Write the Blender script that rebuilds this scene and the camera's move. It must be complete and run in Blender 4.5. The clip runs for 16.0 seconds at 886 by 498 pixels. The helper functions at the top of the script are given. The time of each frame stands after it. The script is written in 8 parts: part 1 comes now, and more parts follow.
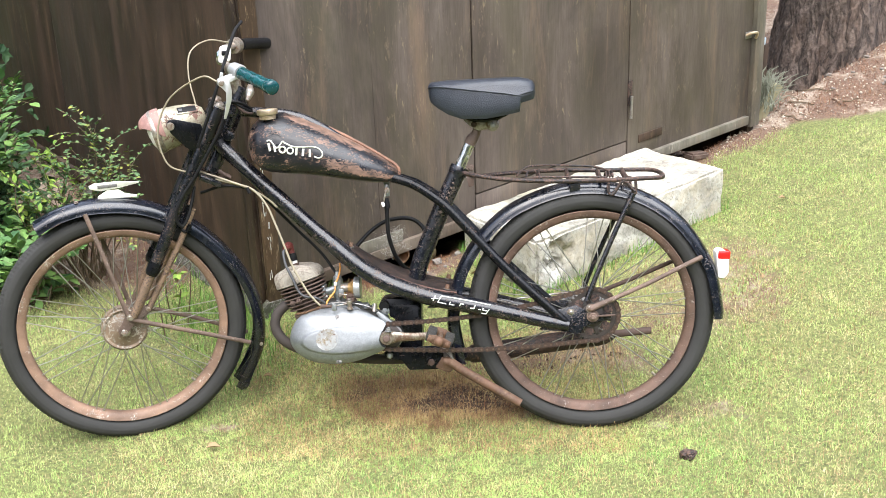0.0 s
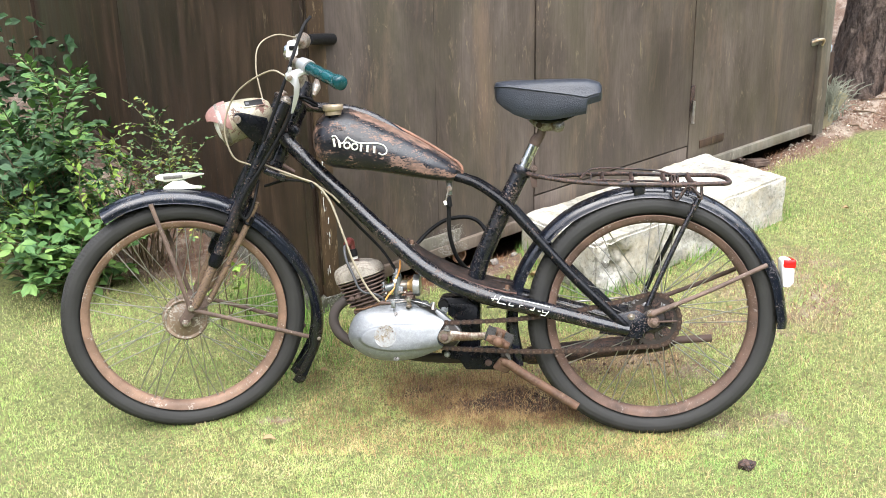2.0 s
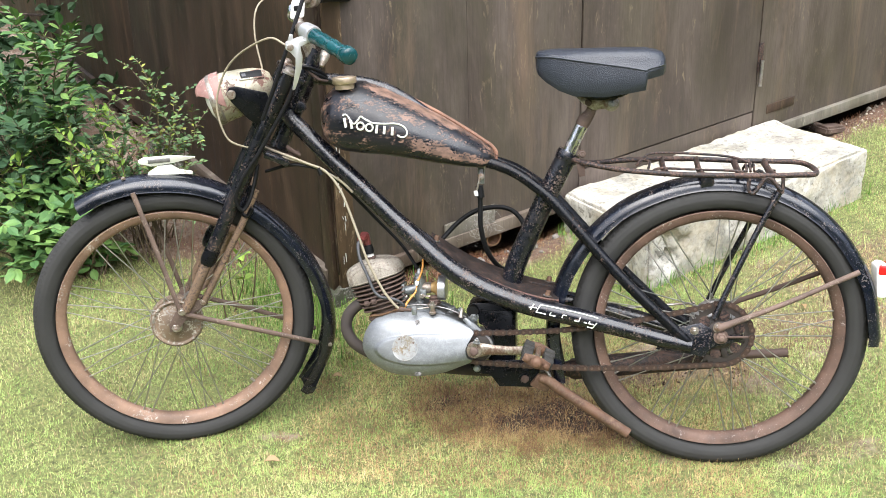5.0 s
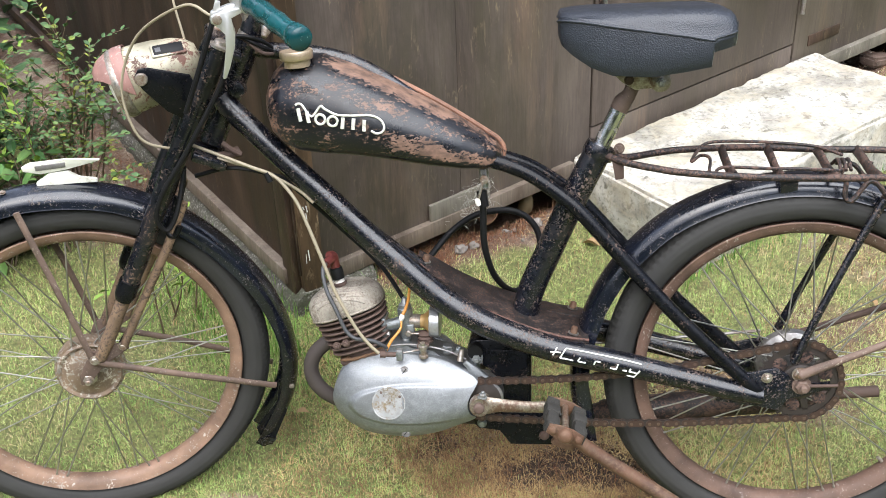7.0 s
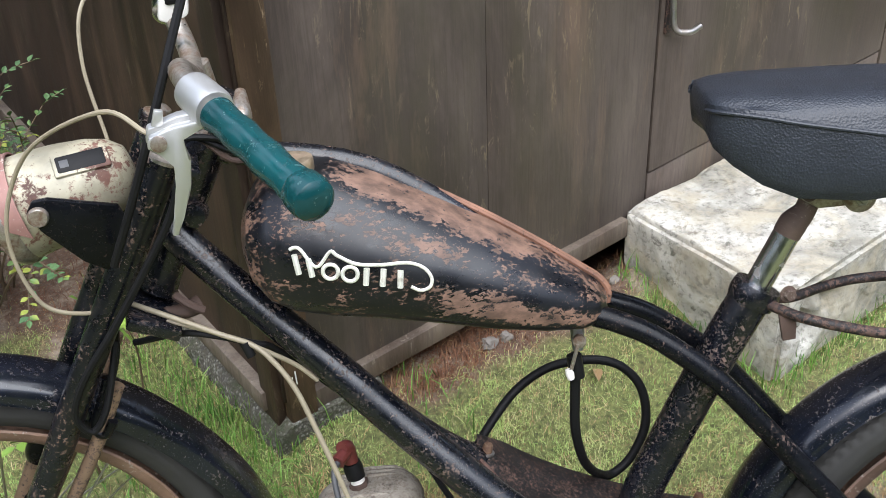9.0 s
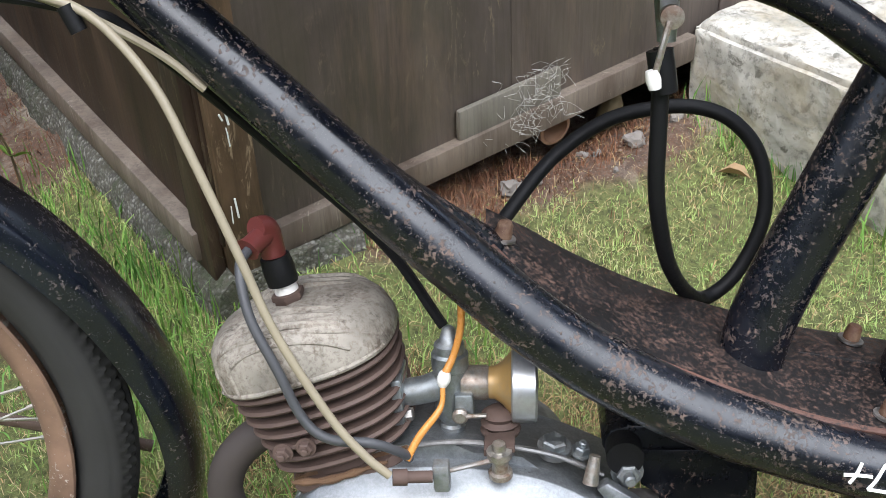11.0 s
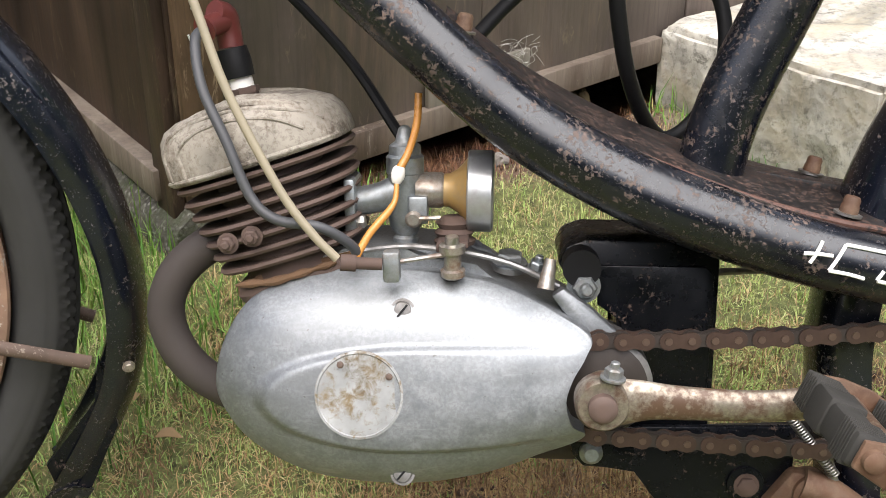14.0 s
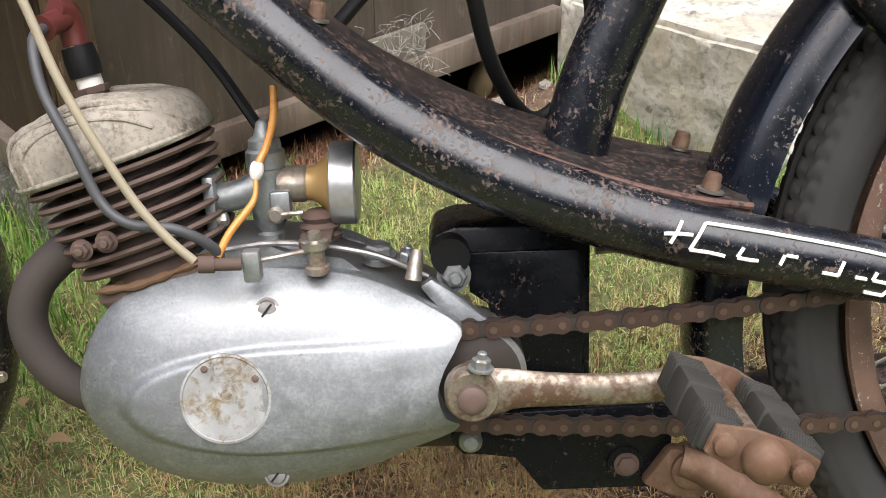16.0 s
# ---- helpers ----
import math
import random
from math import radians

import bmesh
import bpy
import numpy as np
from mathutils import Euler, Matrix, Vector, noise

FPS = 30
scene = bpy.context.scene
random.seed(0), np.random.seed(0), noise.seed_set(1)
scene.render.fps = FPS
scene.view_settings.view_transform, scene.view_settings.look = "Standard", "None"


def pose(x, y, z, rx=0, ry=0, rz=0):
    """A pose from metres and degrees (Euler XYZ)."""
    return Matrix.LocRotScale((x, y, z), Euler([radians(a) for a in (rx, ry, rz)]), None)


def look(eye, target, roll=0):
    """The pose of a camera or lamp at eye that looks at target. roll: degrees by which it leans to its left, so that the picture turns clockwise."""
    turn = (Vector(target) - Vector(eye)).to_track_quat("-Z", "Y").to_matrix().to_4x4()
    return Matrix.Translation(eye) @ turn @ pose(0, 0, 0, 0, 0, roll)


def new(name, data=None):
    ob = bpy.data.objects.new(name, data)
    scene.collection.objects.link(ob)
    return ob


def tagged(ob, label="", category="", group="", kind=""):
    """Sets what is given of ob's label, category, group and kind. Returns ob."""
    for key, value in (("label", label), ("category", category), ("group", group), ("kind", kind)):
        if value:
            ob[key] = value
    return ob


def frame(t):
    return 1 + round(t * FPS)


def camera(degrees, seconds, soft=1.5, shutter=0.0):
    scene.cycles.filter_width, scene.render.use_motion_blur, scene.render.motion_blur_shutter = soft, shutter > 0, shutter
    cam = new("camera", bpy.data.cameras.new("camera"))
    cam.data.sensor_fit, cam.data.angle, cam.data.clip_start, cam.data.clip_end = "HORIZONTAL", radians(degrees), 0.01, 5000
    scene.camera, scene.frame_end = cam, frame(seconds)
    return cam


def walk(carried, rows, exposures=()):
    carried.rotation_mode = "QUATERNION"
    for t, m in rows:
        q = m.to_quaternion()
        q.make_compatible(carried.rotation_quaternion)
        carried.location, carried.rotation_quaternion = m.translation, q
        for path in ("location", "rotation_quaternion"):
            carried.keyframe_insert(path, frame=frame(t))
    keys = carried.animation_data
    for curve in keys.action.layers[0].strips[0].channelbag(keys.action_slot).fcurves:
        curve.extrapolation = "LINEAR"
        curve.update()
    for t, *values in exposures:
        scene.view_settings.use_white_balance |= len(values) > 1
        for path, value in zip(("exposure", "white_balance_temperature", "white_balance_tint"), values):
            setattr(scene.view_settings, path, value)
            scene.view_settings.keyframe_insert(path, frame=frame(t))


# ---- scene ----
cam = camera(45.6, 16.0, soft=0.65)
BIKE = pose(0, 0, 0, -13.0, -2.5, 0) @ pose(0.004, 0, 0.005)     # the moped leans away from the lawn side
# seconds, eye, target, roll
PATH = [
    (0, (0.3687, -2.5385, 1.5278), (0.2764, -0.6691, 0.8229), -2.22),
    (0.5, (0.3586, -2.5416, 1.5292), (0.2487, -0.6686, 0.8366), -2.00),
    (1, (0.3527, -2.5436, 1.5288), (0.2077, -0.6724, 0.8378), -1.84),
    (1.5, (0.3377, -2.5416, 1.5272), (0.1829, -0.6724, 0.8329), -1.63),
    (2, (0.3248, -2.5354, 1.5240), (0.1483, -0.6709, 0.8224), -1.39),
    (2.5, (0.3188, -2.5325, 1.5249), (0.1294, -0.6711, 0.8183), -1.16),
    (3, (0.3149, -2.5153, 1.5226), (0.1247, -0.6559, 0.8110), -1.06),
    (5.3, (0.2998, -2.0126, 1.5012), (0.0484, -0.2059, 0.6810), -1.97),
    (5.5, (0.2639, -1.9554, 1.4986), (0.0227, -0.1504, 0.6717), -2.38),
    (6, (0.1820, -1.7954, 1.5175), (-0.0039, -0.0090, 0.6376), -3.21),
    (6.5, (0.1732, -1.6398, 1.4902), (0.0144, 0.1139, 0.5418), -2.78),
    (7, (0.1894, -1.4642, 1.4851), (0.0048, 0.2569, 0.4832), -2.47),
    (7.5, (0.1080, -1.3052, 1.4478), (-0.0629, 0.4082, 0.4304), -2.17),
    (8, (0.0115, -1.1179, 1.4794), (-0.0916, 0.6061, 0.4708), -3.41),
    (8.2, (0.0046, -1.0456, 1.4759), (-0.0788, 0.6702, 0.4516), -3.03),
    (10.3, (-0.0066, -0.5374, 1.1603), (-0.1237, 1.0974, 0.0141), -1.68),
    (10.5, (0.0000, -0.5172, 1.0995), (-0.1138, 1.1137, -0.0526), -1.78),
    (11, (-0.0042, -0.4871, 0.9445), (-0.1391, 1.1588, -0.1838), -2.77),
    (11.5, (-0.0066, -0.4866, 0.8392), (-0.1421, 1.2387, -0.1633), -1.56),
    (12, (0.0014, -0.5302, 0.7942), (-0.1054, 1.2398, -0.1307), 0.10),
    (12.5, (0.0015, -0.5619, 0.7674), (-0.0974, 1.2341, -0.1069), 0.43),
    (13, (0.0043, -0.5820, 0.7505), (-0.1002, 1.2191, -0.1127), 0.23),
    (13.5, (0.0049, -0.5953, 0.7368), (-0.0961, 1.2006, -0.1376), 0.34),
    (14, (0.0093, -0.5978, 0.7268), (-0.0759, 1.1907, -0.1642), 0.32),
    (14.5, (0.0129, -0.5911, 0.7143), (-0.0748, 1.1667, -0.2357), -0.21),
    (15, (0.0171, -0.5829, 0.7099), (-0.0514, 1.1482, -0.2895), -0.09),
    (15.5, (0.0328, -0.5772, 0.7169), (-0.0353, 1.1614, -0.2693), -0.21),
    (16, (0.0610, -0.5771, 0.7352), (0.0863, 1.1849, -0.2108), -0.83),
]
walk(cam, [(t, look(eye, target, roll)) for t, eye, target, roll in PATH],
     exposures=[(0.0, 2.65, 6350, 10), (3.0, 2.64, 6350, 10), (5.5, 2.54, 6350, 10), (8.0, 2.2, 6200, 10), (10.5, 1.94, 6050, 10), (11.0, 2.2, 6050, 10),
                (12.0, 2.28, 6350, 11), (13.0, 2.28, 6650, 12), (16.0, 2.26, 6650, 12)])

# ---- light: bright overcast ----
world = bpy.data.worlds.new("sky")
scene.world = world
world.use_nodes = True
wt = world.node_tree
wt.nodes.clear()
sky = wt.nodes.new("ShaderNodeTexSky")
sky.sky_type, sky.sun_disc = "NISHITA", False
sky.sun_elevation, sky.sun_rotation = radians(52), radians(200)
sky.air_density, sky.dust_density, sky.ozone_density = 1.0, 4.0, 1.0
soft_sky = wt.nodes.new("ShaderNodeMix")
soft_sky.data_type = "RGBA"
soft_sky.inputs[0].default_value = 0.6
soft_sky.inputs[7].default_value = (6.6, 7.1, 8.5, 1)
wbg = wt.nodes.new("ShaderNodeBackground")
wbg.inputs["Strength"].default_value = 0.06
wout = wt.nodes.new("ShaderNodeOutputWorld")
wt.links.new(sky.outputs[0], soft_sky.inputs[6])
wt.links.new(soft_sky.outputs[2], wbg.inputs["Color"])
wt.links.new(wbg.outputs[0], wout.inputs[0])
sun_data = bpy.data.lights.new("sun", "SUN")
sun_data.energy, sun_data.angle, sun_data.color = 1.5, radians(75), (1.0, 0.98, 0.95)
sun = new("sun", sun_data)
sun.matrix_world = look((0.7, -1.8, 5.0), (0, 0, 0))


# ---- materials ----
def material(name):
    m = bpy.data.materials.new(name)
    m.use_nodes = True
    return m, m.node_tree.nodes, m.node_tree.links, m.node_tree.nodes["Principled BSDF"]


def coords(n, l, scale=(1, 1, 1), kind="Object"):
    tc, mp = n.new("ShaderNodeTexCoord"), n.new("ShaderNodeMapping")
    mp.inputs["Scale"].default_value = scale
    l.new(tc.outputs[kind], mp.inputs[0])
    return mp.outputs[0]


def noise_tex(n, l, vec, scale, detail=4.0, rough=0.6, distort=0.0):
    t = n.new("ShaderNodeTexNoise")
    t.inputs["Scale"].default_value, t.inputs["Detail"].default_value = scale, detail
    t.inputs["Roughness"].default_value, t.inputs["Distortion"].default_value = rough, distort
    if vec:
        l.new(vec, t.inputs["Vector"])
    return t.outputs[0]


def ramp(n, l, fac, stops, smooth=True):
    r = n.new("ShaderNodeValToRGB")
    e = r.color_ramp.elements
    while len(e) < len(stops):
        e.new(0.5)
    for el, (p, c) in zip(e, stops):
        el.position = p
        el.color = (*c, 1) if isinstance(c, tuple) else (c, c, c, 1)
    l.new(fac, r.inputs[0])
    return r.outputs[0]


def mix(n, l, fac, a, b, mode="MIX"):
    m = n.new("ShaderNodeMix")
    m.data_type, m.blend_type = "RGBA", mode
    for i, v in ((0, fac), (6, a), (7, b)):
        if isinstance(v, (int, float)):
            m.inputs[i].default_value = v
        elif isinstance(v, tuple):
            m.inputs[i].default_value = (*v, 1)
        else:
            l.new(v, m.inputs[i])
    return m.outputs[2]


def bump(n, l, height, strength, dist, bsdf, after=None):
    b = n.new("ShaderNodeBump")
    b.inputs["Strength"].default_value, b.inputs["Distance"].default_value = strength, dist
    l.new(height, b.inputs["Height"])
    if after:
        l.new(after, b.inputs["Normal"])
    l.new(b.outputs[0], bsdf.inputs["Normal"])
    return b.outputs[0]


def worn_paint(name, paint, under, amount, scale=60, rough=(0.28, 0.75), stretch=(1, 1, 1), fine=0.35, wear="", spec=0.5, soft=0.02):
    """Paint with chips and rub-through to a second colour; wear names a vertex value that adds to it."""
    m, n, l, b = material(name)
    v = coords(n, l, stretch)
    big = noise_tex(n, l, v, scale * 0.13, 4, 0.62, 0.3)
    small = noise_tex(n, l, v, scale, 7, 0.7, 0.4)
    edge = 0.63 - amount * 0.3
    level = mix(n, l, fine, small, big)
    if wear:
        at = n.new("ShaderNodeAttribute")
        at.attribute_name = wear
        add = n.new("ShaderNodeMath")
        add.operation = "MULTIPLY_ADD"
        l.new(at.outputs["Fac"], add.inputs[0])
        add.inputs[1].default_value = 0.15
        l.new(level, add.inputs[2])
        level = add.outputs[0]
    mask = ramp(n, l, level, [(edge - soft, 0.0), (edge + soft, 1.0)])
    specks = ramp(n, l, noise_tex(n, l, coords(n, l), scale * 2.3, 3, 0.6), [(0.66, 0.0), (0.7, 0.75)])
    mask = mix(n, l, 1.0, mask, specks, "LIGHTEN")
    grain = noise_tex(n, l, v, scale * 4, 4)
    tone = ramp(n, l, noise_tex(n, l, v, scale * 0.3, 4), [(0.36, 0.0), (0.64, 1.0)])
    under_c = mix(n, l, tone, tuple(c * 0.5 for c in under), tuple(min(1, c * 1.35) for c in under))
    under_c = mix(n, l, mix(n, l, 0.5, grain, (0.0, 0.0, 0.0)), under_c, tuple(c * 0.4 for c in under))
    paint_c = mix(n, l, ramp(n, l, noise_tex(n, l, v, 14, 5), [(0.35, 0.0), (0.65, 1.0)]), tuple(c * 0.65 for c in paint), tuple(c * 1.4 for c in paint))
    l.new(mix(n, l, mask, paint_c, under_c), b.inputs["Base Color"])
    haze = ramp(n, l, noise_tex(n, l, v, 38, 5, 0.65), [(0.3, max(0.05, rough[0] - 0.05)), (0.7, rough[0] + 0.16)])
    l.new(mix(n, l, mask, haze, (rough[1], rough[1], rough[1])), b.inputs["Roughness"])
    b.inputs["Specular IOR Level"].default_value = spec
    bump(n, l, mix(n, l, mask, (0.0, 0.0, 0.0), mix(n, l, 0.5, grain, (1.0, 1.0, 1.0))), 0.3, 0.0005, b)
    return m


def metal(name, colour, rough, dirt=(0.12, 0.08, 0.05), dirt_amount=0.3, metallic=1.0, scale=50):
    m, n, l, b = material(name)
    v = coords(n, l)
    f = noise_tex(n, l, v, scale, 6, 0.65)
    g = noise_tex(n, l, v, scale * 0.22, 4, 0.6)
    e = 0.72 - dirt_amount * 0.35
    mask = ramp(n, l, mix(n, l, 0.5, f, g), [(e - 0.1, 0.0), (e + 0.08, 1.0)])
    base = mix(n, l, g, tuple(c * 0.88 for c in colour), tuple(min(1, c * 1.1) for c in colour))
    l.new(mix(n, l, mask, base, dirt), b.inputs["Base Color"])
    l.new(ramp(n, l, mask, [(0, metallic), (1, metallic * 0.15)]), b.inputs["Metallic"])
    l.new(ramp(n, l, f, [(0.2, max(0.05, rough - 0.12)), (0.8, min(1, rough + 0.15))]), b.inputs["Roughness"])
    bump(n, l, f, 0.15, 0.0006, b)
    return m


def plain(name, colour, rough=0.6, vary=0.25, scale=40, bump_s=0.15, dist=0.0008, metallic=0.0, spec=0.5):
    m, n, l, b = material(name)
    v = coords(n, l)
    f = noise_tex(n, l, v, scale, 6, 0.65)
    g = noise_tex(n, l, v, scale * 0.15, 3)
    h = mix(n, l, 0.5, f, g)
    l.new(mix(n, l, h, tuple(c * (1 - vary) for c in colour), tuple(min(1, c * (1 + vary)) for c in colour)), b.inputs["Base Color"])
    b.inputs["Metallic"].default_value = metallic
    b.inputs["Specular IOR Level"].default_value = spec
    l.new(ramp(n, l, f, [(0.2, max(0, rough - 0.1)), (0.8, min(1, rough + 0.12))]), b.inputs["Roughness"])
    bump(n, l, f, bump_s, dist, b)
    return m


RUSTY = (0.068, 0.042, 0.032)
black_paint = worn_paint("black_paint", (0.0030, 0.0038, 0.0066), (0.11, 0.074, 0.058), 0.2, 260, (0.2, 0.75), (1, 1, 1), 0.3, spec=0.6, soft=0.022)
black_paint_clean = worn_paint("black_paint_clean", (0.0035, 0.004, 0.0055), (0.085, 0.057, 0.046), 0.12, 230, (0.22, 0.7), (1, 1, 1), 0.35, spec=0.2, soft=0.012)
fork_paint = worn_paint("fork_paint", (0.0035, 0.0042, 0.0065), (0.13, 0.083, 0.06), 0.2, 220, (0.22, 0.75), (1, 1, 1), 0.3, spec=0.5, soft=0.012)
guard_paint = worn_paint("guard_paint", (0.0042, 0.0056, 0.01), (0.1, 0.075, 0.064), 0.14, 230, (0.15, 0.6), (1, 1, 1), 0.35, spec=0.65, soft=0.012)
plate_rust = worn_paint("plate_rust", (0.010, 0.0085, 0.0085), (0.105, 0.064, 0.05), 0.42, 230, (0.45, 0.8), fine=0.3, spec=0.35)
web_rust = worn_paint("web_rust", (0.0085, 0.0075, 0.0075), (0.105, 0.063, 0.048), 0.27, 270, (0.45, 0.8), fine=0.3, spec=0.3, soft=0.05)
lip_rust = worn_paint("lip_rust", (0.085, 0.04, 0.028), (0.03, 0.02, 0.017), 0.2, 200, (0.6, 0.8), fine=0.3, soft=0.04)
stand_rust = worn_paint("stand_rust", (0.078, 0.036, 0.018), (0.165, 0.105, 0.065), 0.24, 120, (0.65, 0.8), fine=0.35, soft=0.1)
gasket_mat = plain("crumbling_gasket", (0.11, 0.06, 0.03), 0.85, 0.7, 220, 0.5, 0.002)
tank_paint = worn_paint("tank_paint", (0.005, 0.0056, 0.0078), (0.17, 0.1, 0.07), 0.17, 230, (0.26, 0.6), (0.55, 1, 1.1), 0.42, "wear", 0.5, 0.01)
rust = plain("rust", RUSTY, 0.8, 0.6, 120, 0.4)
seam_rust = worn_paint("seam_rust", (0.19, 0.095, 0.06), (0.06, 0.04, 0.032), 0.2, 200, (0.65, 0.7))
rust_light = worn_paint("rust_light", (0.1, 0.066, 0.05), (0.27, 0.22, 0.175), 0.15, 230, (0.7, 0.75), fine=0.3)
rim_rust = worn_paint("rim_rust", (0.17, 0.104, 0.07), (0.42, 0.37, 0.32), 0.14, 150, (0.6, 0.4), fine=0.4)
rear_rim_rust = worn_paint("rear_rim_rust", (0.095, 0.056, 0.04), (0.36, 0.31, 0.27), 0.08, 170, (0.65, 0.5), fine=0.35)
fork_rust = worn_paint("fork_rust", (0.15, 0.098, 0.06), (0.07, 0.045, 0.034), 0.3, 200, (0.6, 0.75), fine=0.3)
terracotta = plain("terracotta", (0.3, 0.17, 0.1), 0.8, 0.35, 60, 0.3)
drum_rust = worn_paint("drum_rust", (0.15, 0.105, 0.07), (0.36, 0.33, 0.28), 0.3, 150, (0.6, 0.4), fine=0.3)
rubber = plain("rubber", (0.03, 0.0295, 0.028), 0.72, 0.6, 60, 0.35, spec=0.3)
black_rubber = plain("black_rubber", (0.007, 0.007, 0.0075), 0.5, 0.3, 200, 0.3, spec=0.18)


def wiped_aluminium():
    """Cast aluminium gone dull: mottled at two scales, with faint wiping marks and pinholes."""
    m, n, l, b = material("cast_aluminium")
    v = coords(n, l)
    fine = noise_tex(n, l, v, 420, 6, 0.7)
    mid = noise_tex(n, l, v, 95, 6, 0.68, 0.6)
    wide = noise_tex(n, l, coords(n, l, (0.5, 1, 1.3)), 22, 5, 0.66, 0.8)
    wipe = noise_tex(n, l, coords(n, l, (0.14, 1, 1)), 190, 4, 0.6, 0.5)
    c = mix(n, l, ramp(n, l, mid, [(0.36, 0.0), (0.64, 1.0)]), (0.205, 0.217, 0.228), (0.285, 0.297, 0.304))
    c = mix(n, l, ramp(n, l, fine, [(0.42, 0.4), (0.56, 0.0)]), c, (0.15, 0.157, 0.163))
    c = mix(n, l, ramp(n, l, wide, [(0.5, 0.0), (0.62, 0.45)]), c, (0.2, 0.208, 0.212))
    c = mix(n, l, ramp(n, l, wipe, [(0.6, 0.0), (0.68, 0.4)]), c, (0.34, 0.35, 0.355))
    spot = noise_tex(n, l, v, 260, 2, 0.5)
    c = mix(n, l, ramp(n, l, spot, [(0.72, 0.0), (0.75, 0.6)]), c, (0.11, 0.1, 0.085))
    l.new(c, b.inputs["Base Color"])
    b.inputs["Metallic"].default_value = 0.85
    l.new(ramp(n, l, mid, [(0.3, 0.42), (0.7, 0.58)]), b.inputs["Roughness"])
    bump(n, l, mix(n, l, 0.5, fine, mid), 0.16, 0.0006, b)
    return m


alu = wiped_aluminium()
bright_alloy = metal("bright_alloy", (0.55, 0.55, 0.54), 0.38, (0.35, 0.33, 0.29), 0.2, 0.75)
alu_dark = metal("dull_aluminium", (0.27, 0.265, 0.26), 0.5, (0.08, 0.07, 0.06), 0.5)
head_alu = worn_paint("weathered_head", (0.235, 0.212, 0.176), (0.13, 0.1, 0.075), 0.3, 240, (0.75, 0.85), fine=0.35, soft=0.09)
barrel_rust = plain("barrel_rust", (0.08, 0.051, 0.04), 0.75, 0.65, 110, 0.45)
chrome = metal("chrome", (0.55, 0.56, 0.56), 0.2, (0.25, 0.16, 0.1), 0.2)
worn_chrome = metal("worn_chrome", (0.42, 0.40, 0.36), 0.34, (0.13, 0.082, 0.052), 0.62, 1.0, 130)
crank_metal = metal("pitted_crank", (0.34, 0.31, 0.25), 0.42, (0.085, 0.048, 0.03), 0.7, 1.0, 210)
pedal_rubber = plain("pedal_rubber_grey", (0.027, 0.0255, 0.0225), 0.7, 0.6, 80, 0.4, spec=0.3)
pin_steel = plain("chain_pin", (0.11, 0.075, 0.055), 0.45, 0.4, 120, 0.2, metallic=0.5)
steel = metal("dull_steel", (0.34, 0.335, 0.32), 0.42, (0.14, 0.095, 0.068), 0.45)
filter_can = metal("filter_can", (0.42, 0.43, 0.44), 0.38, (0.2, 0.19, 0.17), 0.35, 0.85)
cap_brass = metal("cap_brass", (0.5, 0.4, 0.28), 0.38, (0.3, 0.2, 0.14), 0.4, 0.8, 120)
zinc = metal("carburettor_zinc", (0.3, 0.325, 0.335), 0.48, (0.12, 0.108, 0.092), 0.5, 1.0, 110)
brass = metal("amber_ring", (0.42, 0.26, 0.09), 0.4, (0.24, 0.19, 0.12), 0.35, 0.5)
cream_paint = worn_paint("cream_paint", (0.31, 0.285, 0.205), (0.15, 0.07, 0.05), 0.3, 110, (0.3, 0.7), fine=0.5)
visor_paint = worn_paint("visor_paint", (0.22, 0.115, 0.097), (0.42, 0.36, 0.31), 0.16, 150, (0.55, 0.6))
teal = worn_paint("teal_grip", (0.005, 0.045, 0.05), (0.06, 0.14, 0.14), 0.1, 100, (0.16, 0.4))
white_letter = plain("white_enamel", (0.72, 0.73, 0.68), 0.35, 0.15, 60)
badge_white = metal("badge_white", (0.66, 0.66, 0.58), 0.38, (0.26, 0.22, 0.15), 0.25, 0.2, 120)
maroon = plain("maroon_bakelite", (0.10, 0.02, 0.017), 0.45, 0.45, 90)
cable_cream = plain("cream_cable", (0.25, 0.215, 0.15), 0.5, 0.35, 80)
cable_grey = plain("grey_cable", (0.05, 0.051, 0.055), 0.5, 0.35, 80)
soot = plain("sooty_steel", (0.036, 0.028, 0.0245), 0.75, 0.5, 60, 0.35)
amber = plain("amber_hose", (0.5, 0.22, 0.05), 0.25, 0.3, 60)
red_lens = plain("red_lens", (0.5, 0.012, 0.01), 0.2, 0.15, 30)
lens_white = plain("white_plastic", (0.7, 0.68, 0.64), 0.35, 0.1, 30)
spoke_steel = metal("spoke_steel", (0.4, 0.39, 0.36), 0.38, (0.2, 0.14, 0.1), 0.3)
sprocket_steel = plain("sprocket_steel", (0.035, 0.028, 0.024), 0.5, 0.5, 120, 0.3, metallic=0.3)
chain_steel = plain("oily_chain", (0.055, 0.033, 0.024), 0.5, 0.8, 190, 0.4, metallic=0.4)


def seat_material():
    m, n, l, b = material("grained_vinyl")
    v = coords(n, l)
    vo = n.new("ShaderNodeTexVoronoi")
    vo.inputs["Scale"].default_value = 420
    l.new(v, vo.inputs["Vector"])
    f = noise_tex(n, l, v, 25, 4)
    l.new(mix(n, l, f, (0.010, 0.0125, 0.018), (0.026, 0.031, 0.042)), b.inputs["Base Color"])
    b.inputs["Roughness"].default_value = 0.42
    bump(n, l, vo.outputs["Distance"], 0.5, 0.0012, b)
    return m


vinyl = seat_material()


